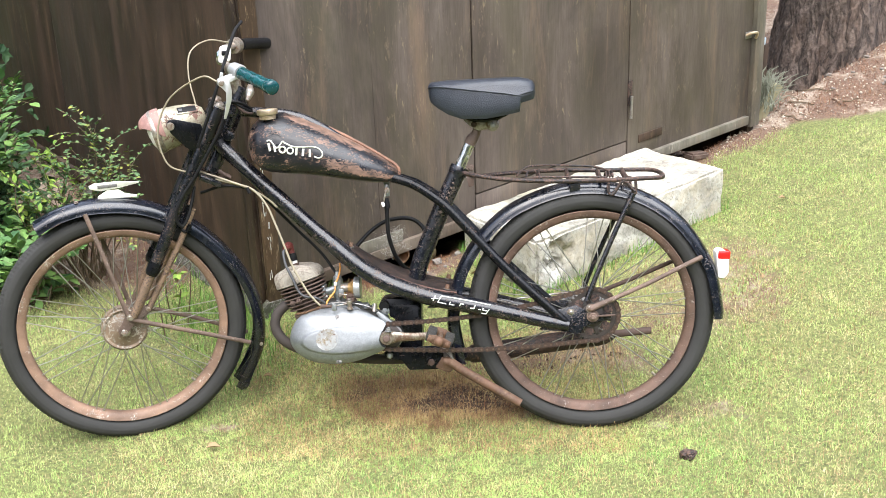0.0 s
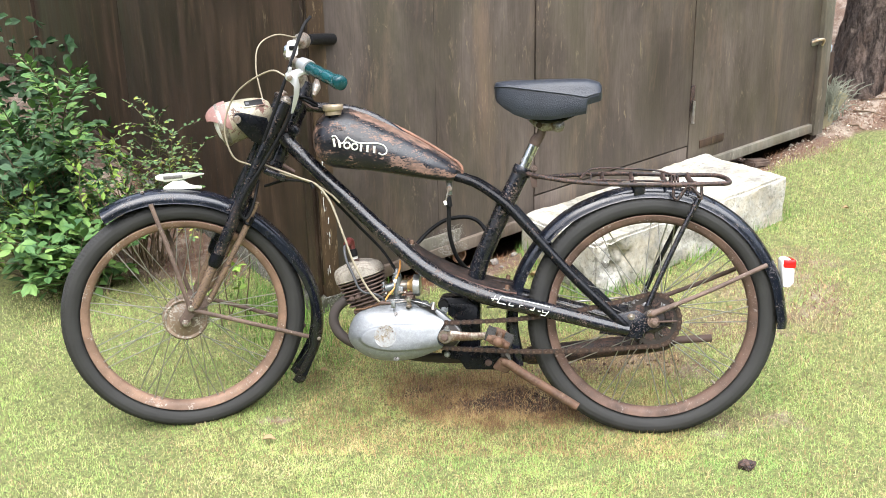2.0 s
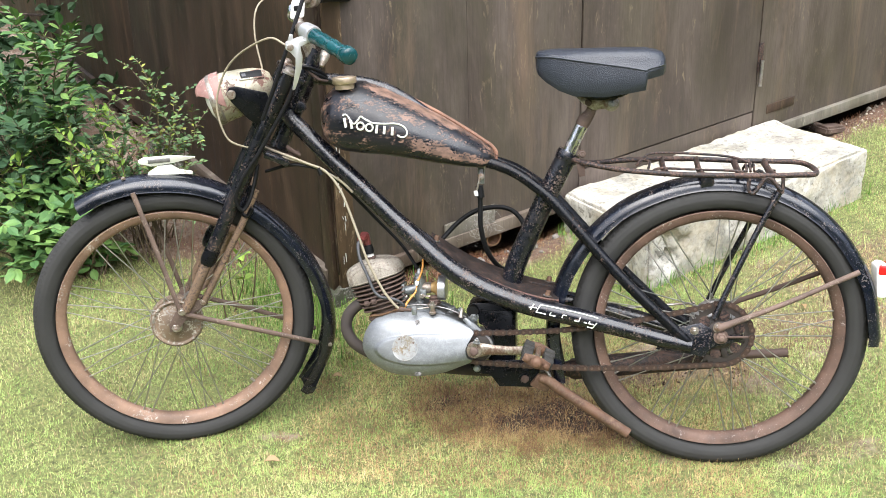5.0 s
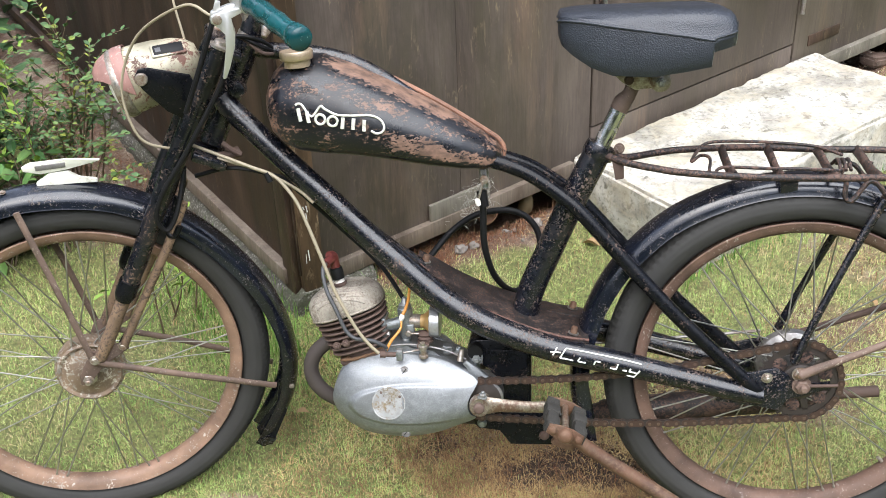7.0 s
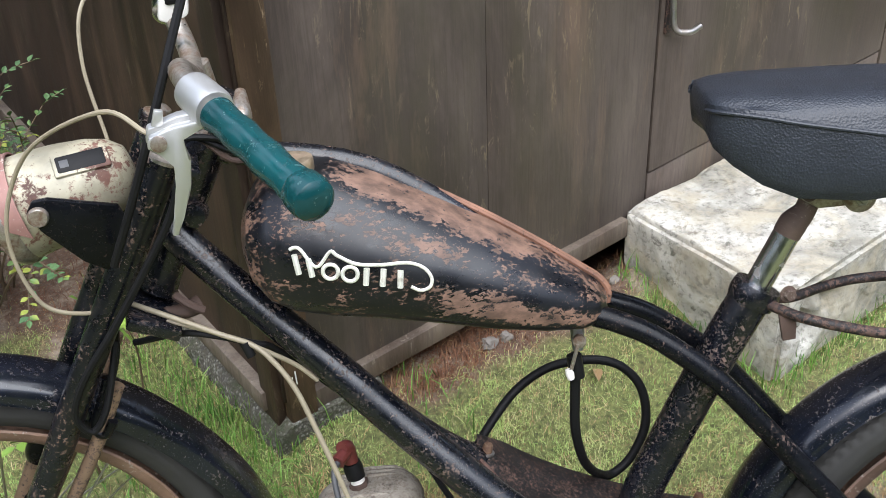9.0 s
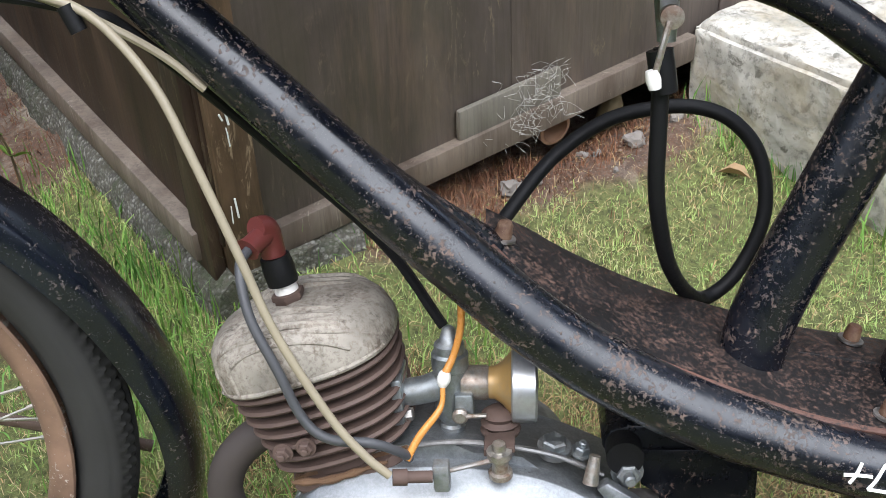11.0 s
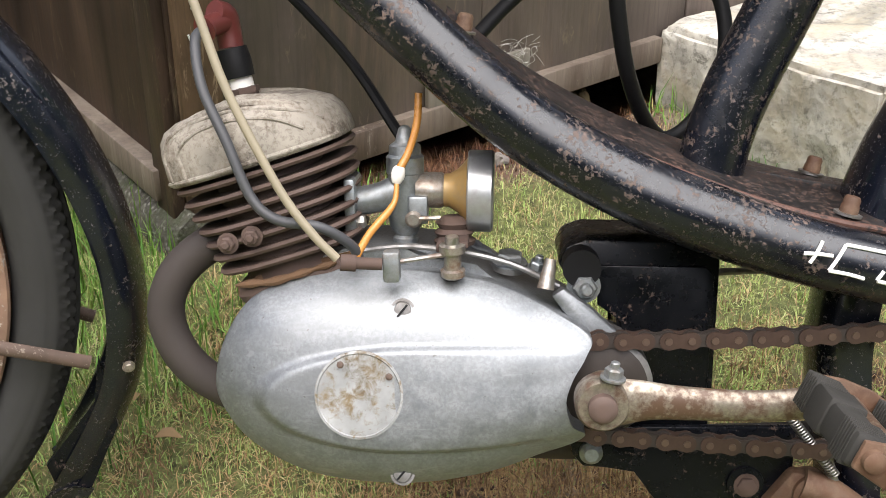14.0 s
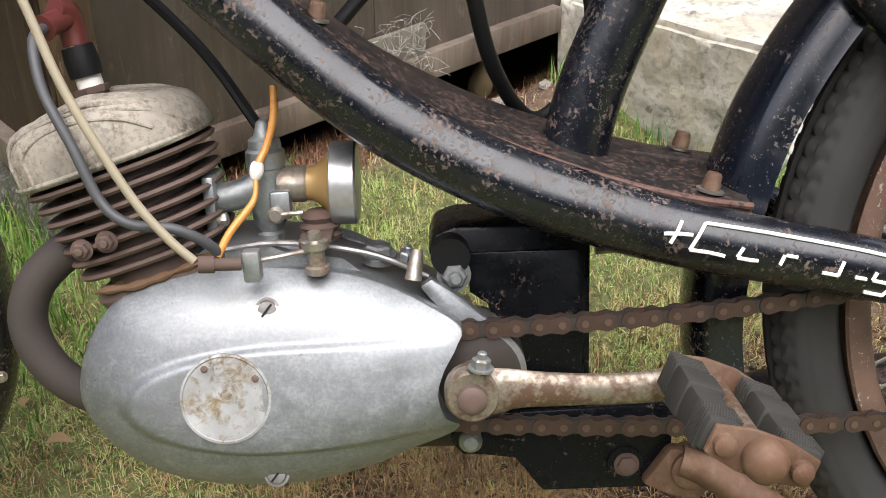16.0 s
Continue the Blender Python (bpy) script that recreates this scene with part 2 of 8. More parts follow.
def shed_material(name, low, high, streak, pale=0.5, lichen=(0.17, 0.15, 0.075), green=0.0):
    """Stained boards: long soft runs, fine upright grain, pale worn flecks."""
    m, n, l, b = material(name)
    grain = noise_tex(n, l, coords(n, l, (1, 1, 0.04)), 170, 5, 0.65, 0.3)
    runs = noise_tex(n, l, coords(n, l, (1, 1, 0.22)), 6.5, 7, 0.7, 0.35)
    cloud = noise_tex(n, l, coords(n, l, (1, 1, 0.6)), 2.4, 6, 0.68, 0.4)
    c = mix(n, l, ramp(n, l, runs, [(0.38, 0.0), (0.66, 1.0)]), low, high)
    c = mix(n, l, ramp(n, l, cloud, [(0.46, 0.0), (0.64, 0.65)]), c, tuple(x * 0.62 for x in low))
    c = mix(n, l, ramp(n, l, grain, [(0.38, 0.28), (0.52, 0.0)]), c, tuple(x * 0.55 for x in low))
    warm = noise_tex(n, l, coords(n, l, (1, 1, 0.16)), 9, 6, 0.74, 0.3)
    c = mix(n, l, ramp(n, l, warm, [(0.54, 0.0), (0.7, 0.6)]), c, streak)
    fleck = noise_tex(n, l, coords(n, l, (1, 1, 0.22)), 55, 6, 0.78, 0.9)
    where = ramp(n, l, noise_tex(n, l, coords(n, l, (1, 1, 0.5)), 4.6, 4, 0.6), [(0.46, 0.0), (0.6, 1.0)])
    spots = mix(n, l, 1.0, ramp(n, l, fleck, [(0.57, 0.0), (0.66, pale)]), where, "MULTIPLY")
    c = mix(n, l, spots, c, lichen)
    if green:
        algae = ramp(n, l, noise_tex(n, l, coords(n, l, (1, 1, 0.3)), 5, 5, 0.65), [(0.45, 0.0), (0.65, green)])
        c = mix(n, l, algae, c, (0.085, 0.08, 0.042))
    l.new(c, b.inputs["Base Color"])
    l.new(ramp(n, l, runs, [(0.35, 0.5), (0.7, 0.75)]), b.inputs["Roughness"])
    b.inputs["Specular IOR Level"].default_value = 0.35
    bump(n, l, mix(n, l, 0.5, grain, runs), 0.45, 0.0016, b)
    return m


shed_dark = shed_material("creosoted_board", (0.021, 0.0135, 0.0095), (0.072, 0.044, 0.029), (0.125, 0.077, 0.048), 0.8, (0.17, 0.135, 0.085))
shed_brown = shed_material("weathered_door_board", (0.072, 0.056, 0.047), (0.145, 0.116, 0.097), (0.19, 0.128, 0.088), 0.6, (0.27, 0.21, 0.13), 0.3)
post_wood = shed_material("post_wood", (0.05, 0.031, 0.018), (0.19, 0.12, 0.068), (0.26, 0.165, 0.1), 0.9, (0.36, 0.27, 0.17))
sill_wood = shed_material("sill_wood", (0.07, 0.05, 0.037), (0.2, 0.165, 0.13), (0.17, 0.125, 0.09), 0.7, (0.32, 0.285, 0.23))
grey_wood = shed_material("grey_weathered_wood", (0.1, 0.088, 0.07), (0.23, 0.21, 0.175), (0.19, 0.145, 0.105), 0.7, (0.34, 0.31, 0.25), 0.3)


def concrete_material(name, low, high, pits=0.5):
    m, n, l, b = material(name)
    v = coords(n, l)
    f = noise_tex(n, l, v, 70, 8, 0.72)
    g = noise_tex(n, l, v, 6, 6, 0.66, 0.6)
    vo = n.new("ShaderNodeTexVoronoi")
    vo.inputs["Scale"].default_value = 75
    l.new(v, vo.inputs["Vector"])
    c = mix(n, l, ramp(n, l, g, [(0.36, 0.0), (0.62, 1.0)]), low, high)
    c = mix(n, l, ramp(n, l, f, [(0.36, 0.75), (0.5, 0.0)]), c, tuple(x * 0.45 for x in low))
    hole = noise_tex(n, l, v, 33, 5, 0.6, 0.5)
    c = mix(n, l, ramp(n, l, hole, [(0.6, 0.0), (0.67, 0.8)]), c, (0.1, 0.092, 0.075))
    stain = noise_tex(n, l, v, 3.4, 6, 0.68, 0.5)
    c = mix(n, l, ramp(n, l, stain, [(0.48, 0.0), (0.66, pits)]), c, (0.12, 0.115, 0.085))
    warm = noise_tex(n, l, v, 11, 6, 0.7, 0.6)
    c = mix(n, l, ramp(n, l, warm, [(0.45, 0.0), (0.62, 0.55)]), c, (0.46, 0.4, 0.29))
    l.new(c, b.inputs["Base Color"])
    b.inputs["Roughness"].default_value = 0.92
    h = mix(n, l, 0.35, mix(n, l, 0.5, f, hole), vo.outputs["Distance"])
    bump(n, l, h, 0.7, 0.006, b)
    return m


concrete = concrete_material("old_concrete", (0.29, 0.275, 0.24), (0.62, 0.6, 0.54), 0.75)


def aggregate_material():
    """Concrete with its pebbles laid bare."""
    m, n, l, b = material("aggregate_footing")
    v = coords(n, l)
    vo = n.new("ShaderNodeTexVoronoi")
    vo.inputs["Scale"].default_value = 150
    vo.inputs["Randomness"].default_value = 1.0
    l.new(v, vo.inputs["Vector"])
    f = noise_tex(n, l, v, 45, 8, 0.75, 1.2)
    tone = n.new("ShaderNodeSeparateColor")
    l.new(vo.outputs["Color"], tone.inputs[0])
    c = ramp(n, l, tone.outputs[0], [(0.0, (0.09, 0.083, 0.07)), (0.5, (0.2, 0.19, 0.165)), (1.0, (0.36, 0.345, 0.31))])
    c = mix(n, l, ramp(n, l, vo.outputs["Distance"], [(0.35, 0.0), (0.62, 0.85)]), c, (0.055, 0.05, 0.042))
    c = mix(n, l, ramp(n, l, f, [(0.42, 0.0), (0.58, 0.9)]), c, (0.085, 0.078, 0.055))
    c = mix(n, l, ramp(n, l, noise_tex(n, l, v, 14, 6, 0.7, 0.8), [(0.5, 0.0), (0.64, 0.75)]), c, (0.045, 0.055, 0.024))
    l.new(c, b.inputs["Base Color"])
    b.inputs["Roughness"].default_value = 0.93
    flip = ramp(n, l, vo.outputs["Distance"], [(0.0, 1.0), (0.6, 0.0)])
    bump(n, l, mix(n, l, 0.7, flip, f), 0.9, 0.009, b)
    return m


footing_concrete = aggregate_material()


def ground_material():
    m, n, l, b = material("lawn_soil")
    v = coords(n, l)
    f = noise_tex(n, l, v, 90, 8, 0.75)
    g = noise_tex(n, l, v, 3.4, 6, 0.66, 0.6)
    k = noise_tex(n, l, v, 16, 6, 0.68)
    turf = mix(n, l, ramp(n, l, f, [(0.36, 0.0), (0.64, 1.0)]), (0.058, 0.066, 0.022), (0.225, 0.245, 0.08))
    turf = mix(n, l, ramp(n, l, k, [(0.56, 0.0), (0.72, 0.7)]), turf, (0.14, 0.1, 0.055))
    soil = mix(n, l, ramp(n, l, f, [(0.34, 0.0), (0.66, 1.0)]), (0.05, 0.033, 0.024), (0.23, 0.165, 0.12))
    at = n.new("ShaderNodeAttribute")
    at.attribute_name = "bare"
    edge = n.new("ShaderNodeMath")
    edge.operation = "MULTIPLY_ADD"
    l.new(k, edge.inputs[0])
    edge.inputs[1].default_value = 0.7
    l.new(at.outputs["Fac"], edge.inputs[2])
    mask = ramp(n, l, edge.outputs[0], [(0.55, 0.0), (0.85, 1.0)])
    litter = noise_tex(n, l, v, 120, 7, 0.78, 1.8)
    soil = mix(n, l, ramp(n, l, litter, [(0.42, 0.0), (0.6, 0.8)]), soil, (0.17, 0.082, 0.046))
    sand = mix(n, l, ramp(n, l, f, [(0.34, 0.0), (0.6, 1.0)]), (0.24, 0.18, 0.13), (0.46, 0.39, 0.31))
    pale = mix(n, l, 0.3, g, k)
    soil = mix(n, l, ramp(n, l, pale, [(0.5, 0.0), (0.6, 0.85)]), soil, sand)
    dark = noise_tex(n, l, v, 8, 5, 0.66, 0.8)
    soil = mix(n, l, ramp(n, l, dark, [(0.56, 0.0), (0.7, 0.7)]), soil, (0.085, 0.062, 0.05))
    grit = n.new("ShaderNodeTexVoronoi")
    grit.inputs["Scale"].default_value = 140
    l.new(v, grit.inputs["Vector"])
    soil = mix(n, l, ramp(n, l, grit.outputs["Distance"], [(0.12, 0.6), (0.24, 0.0)]), soil, (0.36, 0.31, 0.25))
    at2 = n.new("ShaderNodeAttribute")
    at2.attribute_name = "oil"
    c = mix(n, l, mask, turf, soil)
    oil = n.new("ShaderNodeMath")
    oil.operation = "MULTIPLY_ADD"
    l.new(k, oil.inputs[0])
    oil.inputs[1].default_value = 0.5
    l.new(at2.outputs["Fac"], oil.inputs[2])
    c = mix(n, l, ramp(n, l, oil.outputs[0], [(0.55, 0.0), (0.95, 0.9)]), c, mix(n, l, ramp(n, l, f, [(0.4, 0.0), (0.65, 1.0)]), (0.014, 0.0095, 0.007), (0.07, 0.04, 0.026)))
    l.new(c, b.inputs["Base Color"])
    b.inputs["Roughness"].default_value = 0.95
    bump(n, l, mix(n, l, 0.5, f, litter), 0.9, 0.012, b)
    return m


lawn = ground_material()


def blade_material(name, stops, patch=2.2, spread=0.5, fine=17.0):
    """Colour by blade and by patch of ground."""
    m, n, l, b = material(name)
    geo = n.new("ShaderNodeNewGeometry")
    v = coords(n, l)
    g = mix(n, l, 0.4, noise_tex(n, l, v, patch, 5, 0.62, 0.5), noise_tex(n, l, v, fine, 4, 0.6))
    r = n.new("ShaderNodeMath")
    r.operation = "MULTIPLY_ADD"
    l.new(geo.outputs["Random Per Island"], r.inputs[0])
    r.inputs[1].default_value = spread
    sub = n.new("ShaderNodeMath")
    sub.operation = "MULTIPLY_ADD"
    l.new(g, sub.inputs[0])
    sub.inputs[1].default_value = 2.6
    sub.inputs[2].default_value = -1.05
    l.new(sub.outputs[0], r.inputs[2])
    l.new(ramp(n, l, r.outputs[0], stops), b.inputs["Base Color"])
    b.inputs["Roughness"].default_value = 0.6
    b.inputs["Specular IOR Level"].default_value = 0.3
    return m


grass_mat = blade_material("grass_blade", [(0.0, (0.5, 0.47, 0.25)), (0.3, (0.43, 0.5, 0.175)), (0.65, (0.3, 0.435, 0.12)), (1.0, (0.155, 0.285, 0.072))], 3.2, 0.5, 9.0)
straw_mat = blade_material("straw_blade", [(0.0, (0.62, 0.54, 0.32)), (0.5, (0.5, 0.4, 0.21)), (1.0, (0.26, 0.16, 0.085))], 5.0, 0.7)
thatch_mat = blade_material("thatch_blade", [(0.0, (0.58, 0.46, 0.23)), (0.5, (0.42, 0.28, 0.13)), (1.0, (0.17, 0.095, 0.05))], 8.0, 0.8)
needle_mat = blade_material("pine_needle", [(0.0, (0.3, 0.17, 0.09)), (0.5, (0.19, 0.085, 0.045)), (1.0, (0.085, 0.045, 0.03))], 6.0)
leaf_mat = blade_material("leaf", [(0.0, (0.045, 0.10, 0.045)), (0.5, (0.075, 0.145, 0.055)), (0.85, (0.12, 0.19, 0.06)), (1.0, (0.24, 0.27, 0.05))], 3.0, 0.8)
weed_leaf = blade_material("weed_leaf", [(0.0, (0.03, 0.085, 0.03)), (0.5, (0.075, 0.16, 0.045)), (1.0, (0.16, 0.27, 0.07))], 5.0, 0.8)
leaf_bright = blade_material("bright_leaf", [(0.0, (0.11, 0.22, 0.035)), (1.0, (0.25, 0.36, 0.06))], 3.0, 0.8)
tuft_mat = blade_material("tuft_blade", [(0.0, (0.3, 0.34, 0.11)), (0.4, (0.16, 0.29, 0.05)), (1.0, (0.06, 0.16, 0.025))], 4.0, 0.7)
leaf_dark = blade_material("dark_leaf", [(0.0, (0.02, 0.055, 0.025)), (1.0, (0.065, 0.125, 0.05))], 3.0, 0.8)
crumb_mat = blade_material("soil_crumb", [(0.0, (0.02, 0.013, 0.01)), (0.5, (0.055, 0.034, 0.024)), (1.0, (0.12, 0.08, 0.055))], 9.0, 0.8)
grit_mat = blade_material("sandy_grit", [(0.0, (0.09, 0.06, 0.045)), (0.4, (0.2, 0.12, 0.08)), (0.7, (0.36, 0.29, 0.22)), (1.0, (0.5, 0.44, 0.36))], 9.0, 0.9)
litter_mat = blade_material("litter_crumb", [(0.0, (0.07, 0.035, 0.024)), (0.5, (0.15, 0.075, 0.048)), (1.0, (0.26, 0.19, 0.14))], 9.0, 0.8)
dead_leaf = plain("dead_leaf", (0.3, 0.2, 0.1), 0.7, 0.4, 60)
stem_mat = plain("stem", (0.12, 0.085, 0.05), 0.7, 0.4, 60)
stone_mat = plain("stone", (0.18, 0.16, 0.14), 0.9, 0.5, 50, 0.5)


def bark_material():
    m, n, l, b = material("pine_bark")
    v = coords(n, l, (1, 1, 0.3))
    f = noise_tex(n, l, coords(n, l), 70, 7, 0.72)
    crack = noise_tex(n, l, v, 22, 6, 0.7, 1.4)
    lump = noise_tex(n, l, coords(n, l, (1, 1, 0.5)), 12, 5, 0.6)
    plate = mix(n, l, ramp(n, l, f, [(0.35, 0.0), (0.65, 1.0)]), (0.075, 0.054, 0.044), (0.2, 0.155, 0.128))
    plate = mix(n, l, ramp(n, l, lump, [(0.45, 0.0), (0.65, 0.6)]), plate, (0.13, 0.085, 0.062))
    c = mix(n, l, ramp(n, l, crack, [(0.4, 0.85), (0.5, 0.0)]), plate, (0.03, 0.021, 0.017))
    l.new(c, b.inputs["Base Color"])
    b.inputs["Roughness"].default_value = 0.95
    bump(n, l, mix(n, l, 0.3, ramp(n, l, crack, [(0.38, 0.0), (0.55, 1.0)]), f), 1.0, 0.02, b)
    return m


bark = bark_material()


# ---- builders ----
def finish(me, mat, smooth=40):
    if smooth:
        me.polygons.foreach_set("use_smooth", [True] * len(me.polygons))
        me.set_sharp_from_angle(angle=radians(smooth))
    if mat:
        me.materials.append(mat)
    return me


def part(name, bm, mat, parent=None, label="", smooth=40):
    """Links a bmesh as one mesh object under a thing or a part."""
    me = bpy.data.meshes.new(name)
    bmesh.ops.recalc_face_normals(bm, faces=bm.faces)
    bm.to_mesh(me)
    bm.free()
    ob = new(name, finish(me, mat, smooth))
    ob.parent = parent
    return tagged(ob, label)


def thing(name, label, category, m=None, group="", kind=""):
    ob = new(name)
    ob.empty_display_size = 0.05
    ob.matrix_basis = m or Matrix()
    return tagged(ob, label, category, group, kind)


def smooth_path(pts, n):
    """Points along a Catmull-Rom curve through pts."""
    p = [Vector(q) for q in pts]
    p = [p[0] * 2 - p[1]] + p + [p[-1] * 2 - p[-2]]
    out = []
    for i in range(1, len(p) - 2):
        a, b, c, d = p[i - 1], p[i], p[i + 1], p[i + 2]
        for k in range(n):
            t = k / n
            out.append(0.5 * (2 * b + (c - a) * t + (2 * a - 5 * b + 4 * c - d) * t * t + (3 * b - a - 3 * c + d) * t ** 3))
    return out + [p[-2]]


def frames(path, up=Vector((0, 1, 0))):
    out, side = [], None
    for i, p in enumerate(path):
        t = (path[min(i + 1, len(path) - 1)] - path[max(i - 1, 0)]).normalized()
        if side is None:
            side = t.cross(up)
            if side.length < 1e-4:
                side = t.cross(Vector((1, 0, 0)))
        side = (side - t * side.dot(t)).normalized()
        out.append((p, t, side, t.cross(side).normalized()))
    return out


def add_sweep(bm, path, ring, closed=False, cap=True):
    """Sweeps ring(i, u) -> list of (a, b) offsets along path."""
    fr = frames(path)
    rows = []
    for i, (p, t, s, o) in enumerate(fr):
        rows.append([bm.verts.new(p + s * a + o * b) for a, b in ring(i, i / (len(fr) - 1))])
    k = len(rows[0])
    for r0, r1 in zip(rows, rows[1:]):
        for j in range(k if not closed == "open" else k - 1):
            bm.faces.new((r0[j], r0[(j + 1) % k], r1[(j + 1) % k], r1[j]))
    if cap and closed != "open":
        bm.faces.new(rows[0][::-1])
        bm.faces.new(rows[-1])
    return rows


def add_tube(bm, pts, r, n=6, seg=12, m=None, flat=1.0):
    path = smooth_path(pts, n) if len(pts) > 2 else [Vector(p) for p in pts]
    if m:
        path = [m @ p for p in path]
    rad = (lambda u: r) if not isinstance(r, (list, tuple)) else (
        lambda u: np.interp(u, np.linspace(0, 1, len(r)), r))
    circ = [(math.cos(2 * math.pi * j / seg), math.sin(2 * math.pi * j / seg)) for j in range(seg)]
    add_sweep(bm, path, lambda i, u: [(rad(u) * a, rad(u) * b * flat) for a, b in circ])
    return bm


def tube(name, pts, r, mat, parent, n=6, seg=12, m=None, label="", flat=1.0):
    return part(name, add_tube(bmesh.new(), pts, r, n, seg, m, flat), mat, parent, label)


def add_lathe(bm, profile, m, seg=32, close=False, wobble=None):
    """profile of (radius, height) turned round the local z of m."""
    rows = []
    for i, (r, h) in enumerate(profile):
        row = []
        for j in range(seg):
            a = 2 * math.pi * j / seg
            rr = r + (wobble(i, j) if wobble else 0)
            row.append(bm.verts.new(m @ Vector((rr * math.cos(a), rr * math.sin(a), h))))
        rows.append(row)
    pairs = list(zip(rows, rows[1:])) + ([(rows[-1], rows[0])] if close else [])
    for r0, r1 in pairs:
        for j in range(seg):
            bm.faces.new((r0[j], r0[(j + 1) % seg], r1[(j + 1) % seg], r1[j]))
    if not close:
        bm.faces.new(rows[0][::-1])
        bm.faces.new(rows[-1])
    return bm


def lathe(name, profile, m, mat, parent, seg=32, label="", close=False, wobble=None):
    return part(name, add_lathe(bmesh.new(), profile, m, seg, close, wobble), mat, parent, label)


def axis(p, d):
    """A frame at p whose z runs along d."""
    return Matrix.Translation(p) @ Vector(d).to_track_quat("Z", "Y").to_matrix().to_4x4()


def add_box(bm, size, m, bev=0.002, seg=2):
    r = bmesh.ops.create_cube(bm, size=1.0)
    bmesh.ops.scale(bm, vec=size, verts=r["verts"])
    if bev:
        edges = list({e for v in r["verts"] for e in v.link_edges})
        bv = bmesh.ops.bevel(bm, geom=edges, offset=bev, segments=seg, affect="EDGES", profile=0.5)
        verts = list({v for f in bv["faces"] for v in f.verts} | {v for v in r["verts"] if v.is_valid})
    else:
        verts = r["verts"]
    bmesh.ops.transform(bm, matrix=m, verts=verts)
    return bm


def box(name, size, m, mat, parent=None, bev=0.002, label=""):
    return part(name, add_box(bmesh.new(), size, m, bev), mat, parent, label, 30)


def add_prism(bm, outline, y0, y1, m=None):
    """Outline of (x, z) pushed from y0 to y1."""
    m = m or Matrix()
    a = [bm.verts.new(m @ Vector((x, y0, z))) for x, z in outline]
    b = [bm.verts.new(m @ Vector((x, y1, z))) for x, z in outline]
    bm.faces.new(a)
    bm.faces.new(b[::-1])
    for i in range(len(a)):
        j = (i + 1) % len(a)
        bm.faces.new((a[i], b[i], b[j], a[j]))
    return bm


def prism(name, outline, y0, y1, mat, parent, m=None, bev=0.0, label=""):
    bm = add_prism(bmesh.new(), outline, y0, y1, m)
    if bev:
        bmesh.ops.bevel(bm, geom=list(bm.edges), offset=bev, segments=2, affect="EDGES", profile=0.5)
    return part(name, bm, mat, parent, label, 30)


def bolt(name, p, d, r, h, mat, parent, sides=6, stud=0.0, label=""):
    """A hexagonal nut or bolt head at p, standing out along d, with an end of thread."""
    bm = add_lathe(bmesh.new(), [(r * 1.35, 0), (r * 1.35, h * 0.18)], axis(p, d), 16)
    add_lathe(bm, [(r, h * 0.18), (r, h * 0.85), (r * 0.82, h)], axis(p, d), sides)
    if stud:
        add_lathe(bm, [(r * 0.5, h * 0.9), (r * 0.5, h + stud * 0.8), (r * 0.35, h + stud)], axis(p, d), 12)
    return part(name, bm, mat, parent, label, 30)


def mesh_object(name, verts, faces, mat, parent=None, smooth=0):
    me = bpy.data.meshes.new(name)
    verts = np.asarray(verts, dtype=np.float32)
    faces = np.asarray(faces, dtype=np.int32)
    me.vertices.add(len(verts))
    me.vertices.foreach_set("co", verts.ravel())
    k = faces.shape[1]
    me.loops.add(faces.size)
    me.loops.foreach_set("vertex_index", faces.ravel())
    me.polygons.add(len(faces))
    me.polygons.foreach_set("loop_start", np.arange(0, faces.size, k, dtype=np.int32))
    me.update(calc_edges=True)
    me.validate()
    ob = new(name, finish(me, mat, smooth))
    ob.parent = parent
    return ob


# ---- ground ----
def ramp01(v, a, b):
    t = np.clip((v - a) / (b - a), 0, 1)
    return t * t * (3 - 2 * t)


def wave(x, y, f, s):
    return np.sin(f * x + s) * np.cos(f * 1.13 * y + 1.7 * s) * 0.5 + np.sin(f * 0.61 * (x + y) + 2.3 * s) * 0.5


def wall_side(x, y):
    """Distance in front of the shed's two walls (negative: under the shed)."""
    u, v = (x + 0.366), (y - 0.565)
    d_right = u * 0.616 - v * 0.788
    d_left = -u * 0.788 - v * 0.616
    return np.maximum(d_right, d_left), u * 0.788 + v * 0.616


def site(x, y):
    """The lawn's own grid, on which its bare and oily patches lie."""
    return -0.01 + 1.02 * x + 0.018 * y, 0.037 + 1.127 * y


def block_side(x, y):
    """Along and across the concrete block, from its corner at the wall."""
    u, v = x + 0.366, y - 0.565
    return u * 0.788 + v * 0.616 - 0.80, u * 0.616 - v * 0.788


